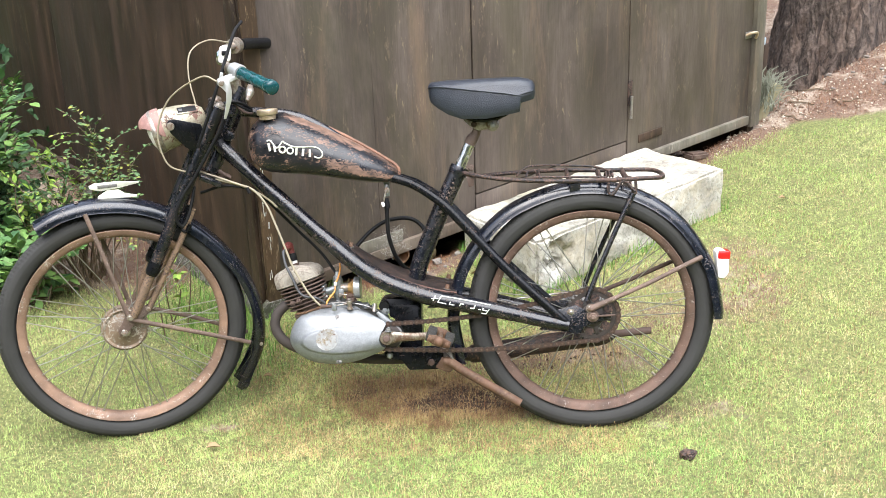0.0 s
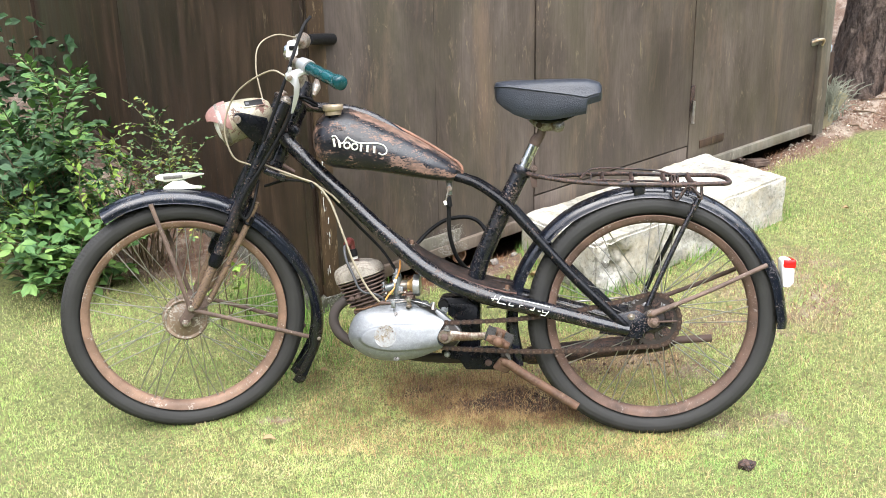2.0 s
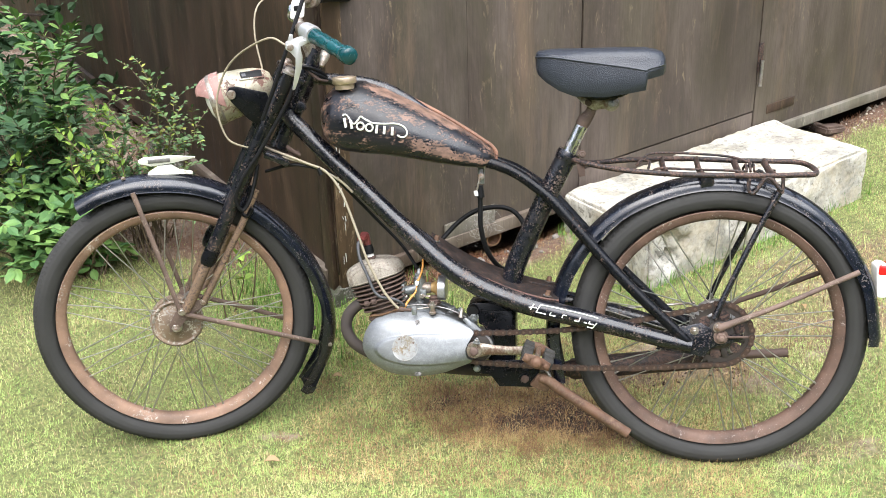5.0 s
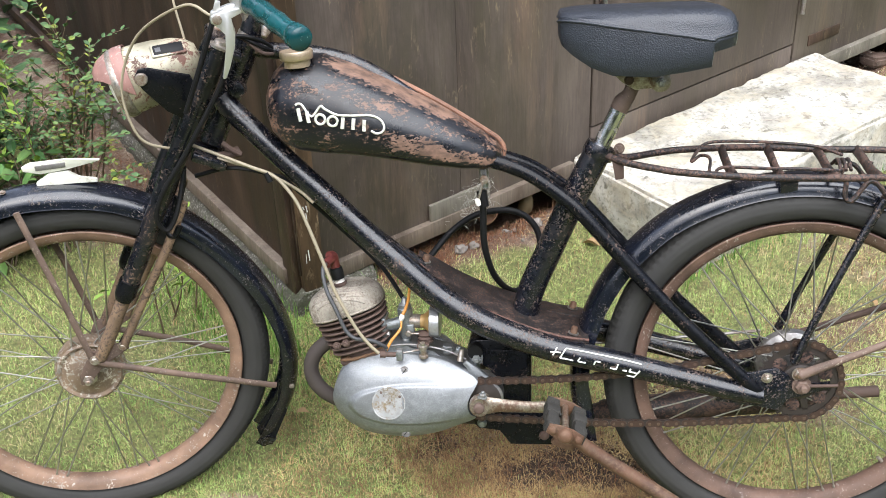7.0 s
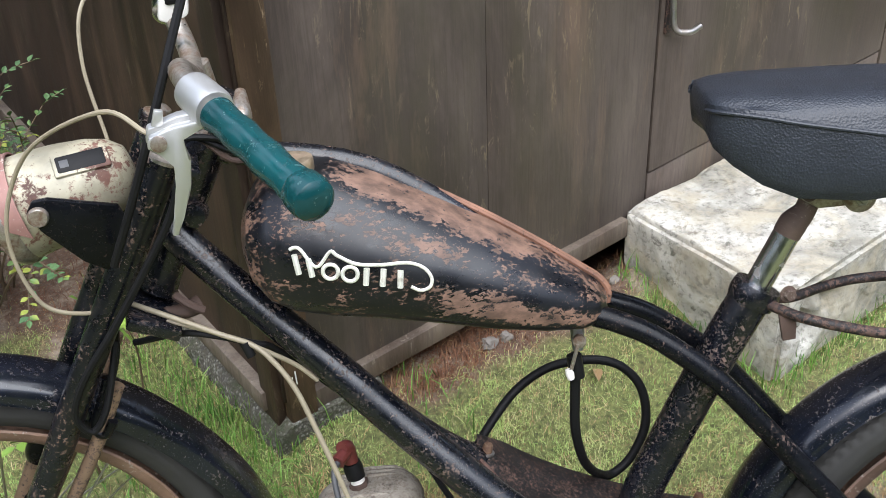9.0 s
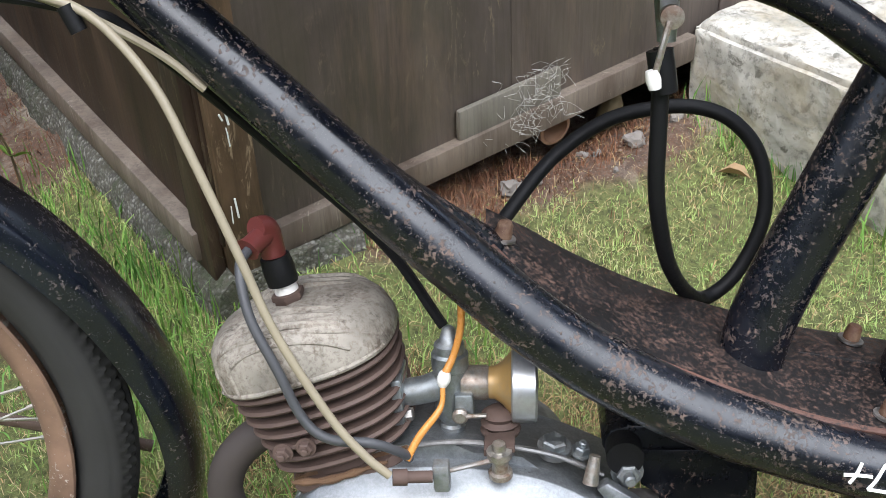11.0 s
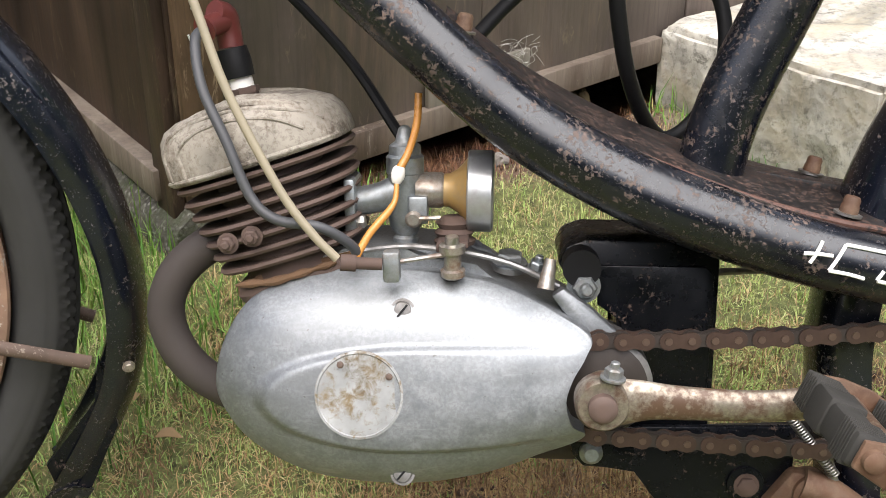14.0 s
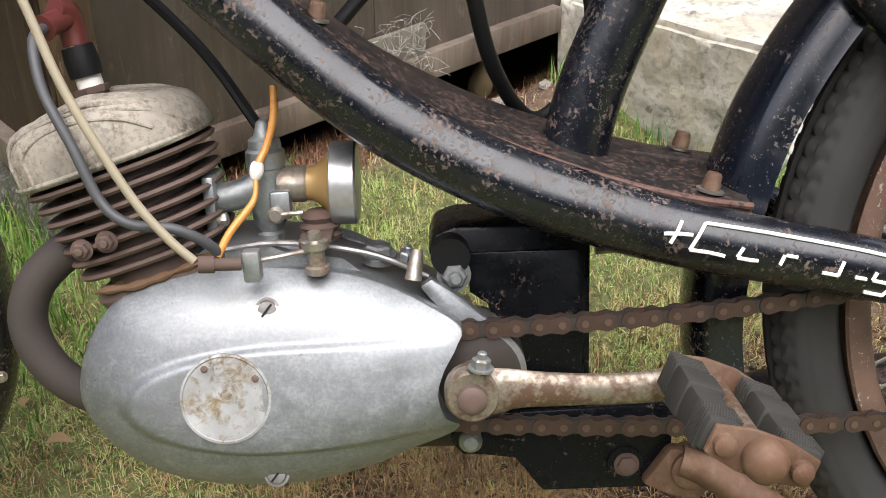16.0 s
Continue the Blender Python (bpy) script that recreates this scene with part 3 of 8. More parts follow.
def ground_z(x, y):
    x, y = np.asarray(x, float), np.asarray(y, float)
    d, along = wall_side(x, y)
    z = 0.022 + 0.0136 * np.clip(x, -1.4, 1.1) + 0.07 * ramp01(y, -0.08, 0.5)
    z = z + (0.08 * np.clip(along - 0.5, 0, 5) + 0.1 * np.clip(along - 1.7, 0, 3)) * ramp01(y, 0.0, 0.9)
    z = z + (0.035 + 0.035 * ramp01(along, -0.1, 0.1)) * (1 - ramp01(d, 0.0, 0.32)) * (1 - ramp01(along, 0.8, 1.2))
    z = z + 0.008 * wave(x, y, 4.1, 0.4) * ramp01(abs(y - 0.1), 0.1, 0.5)
    hill = ramp01(x, 0.9, 1.7) * np.clip(y - 1.95, 0, 5) * 0.1
    mound = (0.02 * wave(x, y, 7.0, 1.1) + 0.012 * wave(x, y, 19.0, 0.3)) * ramp01(hill, 0.0, 0.05)
    z = z - 0.03 * ramp01(0.07 - d, 0.0, 0.1) * ramp01(along, 0.48, 0.56) * (1 - ramp01(along, 0.8, 0.9)) - 0.2 * ramp01(-d, 0.02, 0.14)
    return z + hill + mound


def bare_amount(x, y):
    d, along = wall_side(x, y)
    bare = 0.8 * (1 - ramp01(d + 0.03 * wave(x, y, 13, 0.8), 0.03, 0.17)) * ramp01(along, 0.05, 0.3)
    end_wall = -(x + 0.366) * 0.616 + (y - 0.565) * 0.788
    bare = np.maximum(bare, 0.85 * (1 - ramp01(d + 0.06 * wave(x, y, 11, 0.3), 0.16, 0.36)) * ramp01(end_wall, 0.35, 0.6))
    x, y = site(x, y)
    bare = np.maximum(bare, 1.0 * ramp01(y + 0.05 * wave(x, y, 6, 2.0), 2.3, 2.45) * ramp01(x, 1.0, 1.4))
    for cx, cy, rx, ry, amt in ((0.28, 0.2, 0.27, 0.1, 0.8), (0.08, 0.25, 0.26, 0.11, 0.5), (0.92, 0.62, 0.34, 0.24, 0.46), (1.15, 1.0, 0.32, 0.26, 0.42), (0.52, 0.42, 0.32, 0.18, 0.5),
                                (1.28, 0.85, 0.14, 0.3, 0.42), (-0.42, 0.085, 0.09, 0.03, 0.7), (0.1, 1.12, 0.2, 0.07, 0.5), (0.75, 0.1, 0.3, 0.1, 0.4)):
        q = np.hypot((x - cx) / rx, (y - cy) / ry)
        q = q + 0.35 * wave(x, y, 13, cx) + 0.2 * wave(x, y, 31, cy)
        bare = np.maximum(bare, amt * (1 - ramp01(q, 0.35, 1.3)))
    bare = np.maximum(bare, 0.8 * (1 - ramp01(np.hypot((x + 1.15) / 0.6, (y - 1.4) / 0.42) + 0.25 * wave(x, y, 9, 0.7), 0.5, 1.0)))
    return bare


def oil_amount(x, y):
    x, y = site(x, y)
    rough = 0.3 * wave(x, y, 17, 0.5) + 0.2 * wave(x, y, 43, 1.5)
    main = np.hypot((x - 0.285) / 0.17, (y - 0.2) / 0.075) + rough
    small = np.hypot((x + 0.035) / 0.06, (y - 0.235) / 0.075) + rough
    return np.maximum(1 - ramp01(main, 0.5, 1.2), 0.7 * (1 - ramp01(small, 0.4, 1.1)))


def build_ground():
    def line(lo, hi, step, far):
        mid = np.arange(lo, hi, step)
        out = np.array([0.1, 0.3, 0.7, 1.5, 3, 6, 12, 25, 60, 150, 400, 900])
        return np.concatenate([lo - out[::-1], mid, hi + out])
    xs, ys = line(-2.6, 3.4, 0.03, 900), line(-1.6, 4.4, 0.03, 900)
    gx, gy = np.meshgrid(xs, ys)
    gz = ground_z(gx, gy)
    rng = np.random.default_rng(3)
    soft = bare_amount(gx, gy)
    gz = gz + rng.normal(0, 0.0022, gz.shape) * (np.hypot(gx, gy) < 5)
    verts = np.stack([gx.ravel(), gy.ravel(), gz.ravel()], 1)
    w = len(xs)
    i = (np.arange(len(ys) - 1)[:, None] * w + np.arange(w - 1)[None, :]).ravel()
    faces = np.stack([i, i + 1, i + 1 + w, i + w], 1)
    ob = mesh_object("ground", verts, faces, lawn, smooth=180)
    for key, val in (("bare", soft), ("oil", oil_amount(gx, gy))):
        ob.data.attributes.new(key, "FLOAT", "POINT").data.foreach_set("value", val.ravel().astype(np.float32))
    tagged(ob, "lawn ground with bare sandy soil and an oily patch", "ground", kind="structure")


build_ground()


def blades(name, count, area, keep, length, width, mat, seed, lean=0.6, droop=0.35):
    """Many bent three-cornered blades as one mesh."""
    rng = np.random.default_rng(seed)
    x = rng.uniform(area[0], area[1], count)
    y = rng.uniform(area[2], area[3], count)
    ok = rng.uniform(0, 1, count) < keep(x, y)
    x, y = x[ok], y[ok]
    k = len(x)
    z = ground_z(x, y) - 0.004
    a = rng.uniform(0, 2 * math.pi, k)
    ln = length[0] + (length[1] - length[0]) * rng.beta(1.6, 2.6, k)
    tilt = np.abs(rng.normal(0, lean, k)).clip(0, 1.5)
    w = rng.uniform(*width, k)
    dx, dy = np.cos(a), np.sin(a)
    px, py = -dy * w / 2, dx * w / 2
    mid = np.stack([x + dx * ln * 0.5 * np.sin(tilt * 0.6), y + dy * ln * 0.5 * np.sin(tilt * 0.6), z + ln * 0.5 * np.cos(tilt * 0.6)], 1)
    tip = np.stack([x + dx * ln * np.sin(tilt), y + dy * ln * np.sin(tilt), z + ln * np.cos(tilt) * (1 - droop * tilt * 0.4)], 1)
    base = np.stack([x, y, z], 1)
    side = np.stack([px, py, np.zeros(k)], 1)
    v = np.stack([base - side, base + side, mid + side * 0.8, mid - side * 0.8, tip], 1).reshape(-1, 3)
    o = np.arange(k)[:, None] * 5
    quads = np.concatenate([o + [0, 1, 2], o + [0, 2, 3], o + [3, 2, 4]], 0)
    return mesh_object(name, v, quads, mat)


def lawn_keep(x, y):
    d, along = wall_side(x, y)
    k = 1 - 0.97 * ramp01(bare_amount(x, y) + 0.35 * wave(x, y, 11, 0.7) * 0.6, 0.25, 0.75)
    k = k * (1 - oil_amount(x, y))
    k = k * ramp01(d, 0.0, 0.03)
    sx, sy = block_side(x, y)
    k = np.where((sx > -0.01) & (sx < 0.91) & (sy > -0.02) & (sy < 0.41), 0, k)
    k = k * ramp01(x, -1.7, -1.3) * (1 - ramp01(x, 2.3, 2.7)) * ramp01(y, -0.6, -0.35)
    tuft = 0.5 * wave(x, y, 61, 0.9) + 0.5 * wave(x, y, 113, 2.1) + 0.4 * wave(x, y, 29, 1.4)
    return k * (0.45 + 0.55 * ramp01(wave(x, y, 17, 0.2), -0.6, 0.5)) * (0.55 + 0.45 * ramp01(tuft, -0.7, 0.3))


def bank(x, y):
    """1 on the sandy bank beyond the lawn's edge."""
    x, y = site(x, y)
    return ramp01(y + 0.05 * wave(x, y, 6, 2.0) + 0.04 * wave(x, y, 23, 0.4), 2.22, 2.36) * ramp01(x, 0.9, 1.3)


def near(x, y):
    return (1 - ramp01(np.hypot((x - 0.2) / 1.1, (y - 0.15) / 0.75), 0.6, 1.0))


tagged(blades("grass", 520000, (-1.7, 2.7, -0.6, 2.6), lambda x, y: lawn_keep(x, y) * (1 - bank(x, y)), (0.009, 0.028), (0.0009, 0.0019), grass_mat, 5, 1.0, 0.5),
       "short mown yellow-green lawn grass with moss", "grass", kind="stuff")
tagged(blades("turf", 230000, (-0.9, 1.3, -0.6, 0.9), lambda x, y: lawn_keep(x, y) * near(x, y), (0.006, 0.024), (0.0007, 0.0016), grass_mat, 25, 1.25, 0.5),
       "fine matted turf round the moped", "grass", kind="stuff")


def straw_keep(x, y):
    d, along = wall_side(x, y)
    sx, sy = block_side(x, y)
    k = (0.35 + 0.65 * ramp01(wave(x, y, 5.3, 1.3) + 0.5 * wave(x, y, 15, 0.3), -0.3, 0.6)) * (1 - 0.9 * oil_amount(x, y))
    k = k * (1 - 0.8 * ramp01(bare_amount(x, y), 0.4, 0.9)) * ramp01(d, 0.0, 0.03) * ramp01(x, -1.7, -1.3) * (1 - ramp01(x, 2.3, 2.7)) * ramp01(y, -0.6, -0.35)
    return np.where((sx > -0.01) & (sx < 0.91) & (sy > -0.02) & (sy < 0.41), 0, k)


tagged(blades("straw", 260000, (-1.7, 2.7, -0.6, 2.6), lambda x, y: straw_keep(x, y) * (1 - 0.85 * bank(x, y)), (0.008, 0.032), (0.0007, 0.0015), straw_mat, 15, 1.5, 0.1),
       "pale dead grass stalks lying in the lawn", "dry grass", kind="stuff")


def thatch_keep(x, y):
    oil = oil_amount(x, y)
    x, y = site(x, y)
    q = np.hypot((x - 0.2) / 0.33, (y - 0.215) / 0.15) + 0.25 * wave(x, y, 15, 0.9) + 0.15 * wave(x, y, 41, 2.0)
    spot = np.maximum.reduce([1 - ramp01(np.hypot((x - cx) / rx, (y - cy) / ry) + 0.3 * wave(x, y, 19, cx), 0.4, 1.1)
                              for cx, cy, rx, ry in ((0.9, 0.6, 0.2, 0.12), (-0.45, 0.3, 0.14, 0.08), (0.5, -0.25, 0.2, 0.06), (-0.1, 0.5, 0.2, 0.08), (1.15, 1.0, 0.3, 0.2))])
    return np.maximum((1 - ramp01(q, 0.7, 1.15)) * (1 - 0.88 * ramp01(oil, 0.35, 0.85)), np.maximum(0.4 * spot, 0.16))


tagged(blades("dead_thatch", 130000, (-0.35, 0.75, -0.12, 0.5), thatch_keep, (0.014, 0.045), (0.0007, 0.0015), thatch_mat, 45, 2.6, 0.2),
       "matted brown dead grass under the engine", "dry grass", kind="stuff")
tagged(blades("thatch", 90000, (-0.7, 1.6, -0.35, 1.3), thatch_keep, (0.014, 0.048), (0.0008, 0.0017), thatch_mat, 35, 2.6, 0.2),
       "reddish-brown dead grass round the oily patch", "dry grass", kind="stuff")


def tall_keep(x, y):
    d, along = wall_side(x, y)
    by_footing = ramp01(0.34 - d, 0.0, 0.3) * ramp01(d, 0.0, 0.02) * (along < 0.3) * (1 - ramp01(-(x + 0.366) * 0.616 + (y - 0.565) * 0.788, 0.3, 0.6))
    sx, sy = block_side(x, y)
    rim = np.hypot(np.maximum(np.maximum(-sx, sx - 0.9), 0), np.maximum(np.maximum(-sy, sy - 0.4), 0))
    inside = (sx > 0) & (sx < 0.9) & (sy > 0) & (sy < 0.4)
    by_stone = (1 - ramp01(rim, 0.01, 0.09)) * (~inside) * 0.5 * (d > 0.02)
    return np.maximum(by_footing * ramp01(wave(x, y, 9, 0.9), -0.7, 0.3), by_stone)


tagged(blades("tall_grass", 110000, (-1.5, 1.7, 0.15, 2.3), tall_keep, (0.02, 0.1), (0.0014, 0.003), tuft_mat, 6, 0.6),
       "longer green grass tufts along the shed footing", "grass", kind="stuff")


def needle_keep(x, y):
    return np.maximum(ramp01(bare_amount(x, y) + 0.35 * wave(x, y, 8, 2.2), 0.4, 0.9), 0.35 * (1 - ramp01(np.hypot((x - 0.15) / 0.4, (y - 0.22) / 0.2), 0.5, 1.1))) * (wall_side(x, y)[0] > -0.1)


tagged(blades("bark_litter", 30000, (-0.2, 0.5, 0.65, 1.25), lambda x, y: needle_keep(x, y) * (wall_side(x, y)[0] > -0.05), (0.01, 0.035), (0.001, 0.0024), needle_mat, 18, 1.7, 0.1),
       "reddish bark and needle litter under the shed sill", "litter", kind="stuff")
tagged(blades("pine_needles", 150000, (-1.6, 3.2, -0.2, 4.0), needle_keep, (0.012, 0.05), (0.0012, 0.0024), needle_mat, 8, 1.6, 0.1),
       "fallen brown pine needles on bare soil", "litter", kind="stuff")



def crumbs(name, label, count, area, keep, size, mat, seed):
    """Loose crumbs of soil and grit lying on the ground, as one mesh."""
    rng = np.random.default_rng(seed)
    x, y = rng.uniform(area[0], area[1], count), rng.uniform(area[2], area[3], count)
    ok = rng.uniform(0, 1, count) < keep(x, y)
    x, y = x[ok], y[ok]
    k = len(x)
    r = size[0] + (size[1] - size[0]) * rng.beta(1.2, 4.0, k)
    ring = np.array([[1, 0, 0.1], [0.3, 0.95, -0.1], [-0.8, 0.6, 0.15], [-0.75, -0.65, 0], [0.35, -0.9, 0.05], [0.05, 0.1, 0.8], [0, 0, -0.7]])
    v = ring[None] * (1 + rng.uniform(-0.35, 0.35, (k, 7, 1)))
    a = rng.uniform(0, 6.28, k)
    c, s = np.cos(a)[:, None], np.sin(a)[:, None]
    v = np.stack([v[:, :, 0] * c - v[:, :, 1] * s, v[:, :, 0] * s + v[:, :, 1] * c, v[:, :, 2]], 2) * r[:, None, None]
    v = v + np.stack([x, y, ground_z(x, y) + r * 0.25], 1)[:, None, :]
    o = np.arange(k)[:, None] * 7
    f = np.concatenate([np.concatenate([o + [j, (j + 1) % 5, 5], o + [(j + 1) % 5, j, 6]]) for j in range(5)])
    return tagged(mesh_object(name, v.reshape(-1, 3), f, mat, None, 0), label, "soil", kind="stuff")


crumbs("soil_crumbs", "crumbs of dark oily soil under the engine", 8000, (-0.1, 0.75, -0.05, 0.42), lambda x, y: ramp01(bare_amount(x, y), 0.3, 0.7), (0.0015, 0.008), crumb_mat, 51)
crumbs("bank_grit", "sandy grit and bark crumbs on the bank", 9000, (0.95, 3.0, 1.6, 3.3), lambda x, y: ramp01(bare_amount(x, y), 0.4, 0.8), (0.002, 0.012), grit_mat, 52)
crumbs("yard_grit", "grit and crumbs on bare patches of the lawn", 7000, (0.0, 1.6, 0.3, 1.5), lambda x, y: ramp01(bare_amount(x, y), 0.35, 0.7) * (wall_side(x, y)[0] > 0), (0.0012, 0.005), litter_mat, 53)

# ---- shed ----
WU, WN = Vector((0.788, 0.616, 0)), Vector((0.616, -0.788, 0))     # along the door wall, out of it
WC = Vector((-0.366, 0.565, 0.118))                                # the shed's corner, at the footing
RISE = Matrix(((1, 0, 0, 0), (0, 1, 0, 0), (0.0775, 0, 1, 0), (0, 0, 0, 1)))     # the sills climb with the ground
RIGHT = Matrix.Translation(WC) @ Matrix((WU, -WN, Vector((0, 0, 1)))).transposed().to_4x4() @ RISE
LEFT = Matrix.Translation(WC) @ Matrix((-WN, WU, Vector((0, 0, 1)))).transposed().to_4x4()


def board(name, m, s0, s1, z0, z1, y0, y1, mat, parent, bev=0.002, label=""):
    """A board on a wall: s along it, z up, y into the wall."""
    return box(name, (s1 - s0, y1 - y0, z1 - z0), m @ pose((s0 + s1) / 2, (y0 + y1) / 2, (z0 + z1) / 2), mat, parent, bev, label)


def build_shed():
    right = thing("wall_right", "dark brown weathered board shed wall with double doors", "wall", kind="structure")
    for s0, s1, low, bev in ((0.03, 0.4545, 0.062, 0.0012), (0.4552, 0.861, 0.062, 0.0012), (0.868, 1.626, 0.181, 0.003), (1.631, 2.36, 0.062, 0.003)):
        board("panel", RIGHT, s0, s1, low, 2.3, 0.0, 0.03, shed_brown, right, bev)
    board("backing", RIGHT, 0.03, 2.37, 0.16, 2.3, 0.033, 0.05, shed_dark, right, 0)
    board("sill_board", RIGHT, 0.03, 0.80, 0.069, 0.110, -0.018, 0.02, sill_wood, right, 0.003)
    board("patch_board", RIGHT, 0.357, 0.536, 0.096, 0.154, -0.012, -0.001, grey_wood, right, 0.004)
    board("door_sill", RIGHT, 0.868, 1.626, 0.06, 0.176, 0.002, 0.03, shed_brown, right, 0.003)
    board("sill_board", RIGHT, 1.631, 2.352, 0.066, 0.104, -0.02, 0.016, grey_wood, right, 0.003)
    board("end_post", RIGHT, 2.362, 2.42, 0.05, 2.3, -0.022, 0.05, grey_wood, right, 0.004)
    board("corner_board", RIGHT, -0.014, 0.003, 0.06, 2.3, -0.006, 0.05, shed_dark, right, 0.003)
    board("corner_post", RIGHT, 0.004, 0.057, 0.045, 2.3, -0.024, 0.05, post_wood, right, 0.004)
    # iron door furniture
    tube("door_bolt", [(1.636, -0.012, 0.36), (1.632, -0.014, 0.272)], 0.006, steel, right, m=RIGHT)
    board("bolt_plate", RIGHT, 1.625, 1.646, 0.32, 0.42, -0.005, 0.001, plate_rust, right, 0.001)
    tube("latch", [(0.887, -0.01, 0.55), (0.886, -0.02, 0.49), (0.91, -0.035, 0.478), (0.94, -0.035, 0.48)], 0.006, steel, right, m=RIGHT)
    board("hinge_plate", RIGHT, 0.878, 0.894, 0.475, 0.56, -0.005, 0.001, plate_rust, right, 0.001)
    board("door_label", RIGHT, 1.69, 1.825, 0.155, 0.187, -0.004, 0.001, shed_dark, right, 0.001)
    tube("hasp_ring", [(2.31, -0.01, 0.46), (2.325, -0.03, 0.47), (2.352, -0.034, 0.465), (2.36, -0.02, 0.44)], 0.006, cap_brass, right, m=RIGHT)
    board("hasp", RIGHT, 2.315, 2.355, 0.442, 0.47, -0.006, 0.001, steel, right, 0.001)
    board("knob_plate", RIGHT, 2.421, 2.465, 0.38, 0.45, 0.052, 0.11, chrome, right, 0.004)
    left = thing("wall_left", "dark creosoted plank shed wall with a pale sill board", "wall", kind="structure")
    s = -0.018
    for w in (1.9, 1.69, 1.7, 1.7, 1.7):
        board("panel", LEFT, s + 0.004, s + w, 0.115, 2.3, 0.0, 0.03, shed_dark, left, 0.002)
        s += w
    board("backing", LEFT, 0.02, s, 0.16, 2.3, 0.033, 0.05, shed_dark, left, 0)
    board("sill_board", LEFT, 0.03, 1.6, 0.078, 0.119, -0.022, 0.02, sill_wood, left, 0.003)
    board("sill_board", LEFT, 1.62, s, 0.078, 0.119, -0.02, 0.02, shed_dark, left, 0.003)
    # plain walls and roof that close the shed
    closing = thing("wall_back", "plain dark board back walls of the shed", "wall", kind="structure")
    board("panel", RIGHT, -0.02, 2.41, 0.05, 2.3, 3.5, 3.54, shed_dark, closing, 0)
    board("panel", LEFT, 0.0, 3.5, 0.05, 2.5, 2.37, 2.41, shed_dark, closing, 0)
    roof = board("roof", RIGHT, -0.1, 2.5, 2.304, 2.36, -0.08, 3.6, shed_dark, None, 0.004)
    tagged(roof, "dark flat shed roof overhanging the walls", "roof", kind="structure")
    # rough concrete strip under the corner
    bm = bmesh.new()
    for m, s0, s1 in ((LEFT, -0.03, 1.75), (RIGHT, 0.006, 0.187)):
        k = int((s1 - s0) / 0.02)
        rows = []
        for i in range(k + 1):
            s = s0 + (s1 - s0) * i / k
            g = noise.noise(Vector((s * 9, s0, 1.0))) * 0.012
            prof = [(-0.034 + g, -0.06), (-0.032 + g, 0.02 + g), (-0.024 + g, 0.058 + g * 0.6), (0.0, 0.077)]
            row = []
            for y, z in prof:
                h = noise.noise(Vector((s * 40, y * 60, z * 60))) * 0.006
                row.append(bm.verts.new(m @ Vector((s, y + h, z + h))))
            row += [bm.verts.new(m @ Vector((s, 0.12, 0.079))), bm.verts.new(m @ Vector((s, 0.12, -0.04)))]
            rows.append(row)
        for r0, r1 in zip(rows, rows[1:]):
            for j in range(len(r0)):
                bm.faces.new((r0[j], r0[(j + 1) % 6], r1[(j + 1) % 6], r1[j]))
        bm.faces.new(rows[0][::-1])
        bm.faces.new(rows[-1])
    tagged(part("footing", bm, footing_concrete, None, smooth=60), "rough grey concrete footing under the shed corner", "footing", kind="structure")


build_shed()


def rough_block(name, size, m, mat, cell, amp, seed, bev=0.02, hollow=None, chips=0.0):
    """A worn stone-like block, its faces uneven and its edges broken."""
    bm = bmesh.new()
    bmesh.ops.create_cube(bm, size=1.0)
    bmesh.ops.scale(bm, vec=size, verts=bm.verts)
    bmesh.ops.bevel(bm, geom=list(bm.edges), offset=bev, segments=2, affect="EDGES")
    for _ in range(9):
        long = [e for e in bm.edges if e.calc_length() > cell]
        if not long:
            break
        bmesh.ops.subdivide_edges(bm, edges=long, cuts=1, use_grid_fill=True)
    bmesh.ops.triangulate(bm, faces=[f for f in bm.faces if len(f.verts) > 4])
    for v in bm.verts:
        q = v.co + Vector((seed, 0, 0))
        edge = 0.6 - 0.2 * (sum(abs(abs(c) - s / 2) < bev * 1.6 for c, s in zip(v.co, size)) >= 2)
        d = noise.fractal(q * 7, 1.0, 2.0, 4) * amp + noise.fractal(q * 32, 1.0, 2.0, 3) * amp * 0.5 * edge
        pit = noise.noise(q * 18)
        if pit > 0.42:
            d -= (pit - 0.42) * amp * 3.5
        if hollow:
            q2 = (v.co - Vector(hollow[:3])).length + 0.03 * noise.noise(q * 25)
            d -= hollow[4] * float(1 - ramp01(q2, hollow[3] * 0.35, hollow[3])) * (0.7 + 0.9 * noise.noise(q * 45))
        if chips and edge < 0.5:
            d -= chips * max(0.0, noise.noise(q * 9) + 0.35 + 0.5 * noise.noise(q * 30))
        v.co += v.normal * d
    bmesh.ops.transform(bm, matrix=m, verts=bm.verts)
    return part(name, bm, mat, None, smooth=70)


block_m = RIGHT @ pose(1.265, -0.205, 0.028)
tagged(rough_block("concrete_block", (0.93, 0.41, 0.2), block_m, concrete, 0.014, 0.005, 2.0, 0.009, (-0.38, -0.205, 0.02, 0.08, 0.05), 0.009), "worn pale concrete step block beside the shed doors", "concrete block")


# ---- the moped ----
moped = thing("moped", "old black rusty moped with spoked wheels leaning on the lawn", "moped", BIKE)
HEAD, STEER_AXIS = Vector((-0.29, 0, 0.90)), Vector((0.462, 0, 0.887))
STEER = Matrix.Translation(HEAD) @ Matrix.Rotation(radians(20), 4, STEER_AXIS) @ Matrix.Translation(-HEAD)
FRONT, REAR = Vector((-0.634, 0, 0.371)), Vector((0.642, 0, 0.331))
Y = Vector((0, 1, 0))


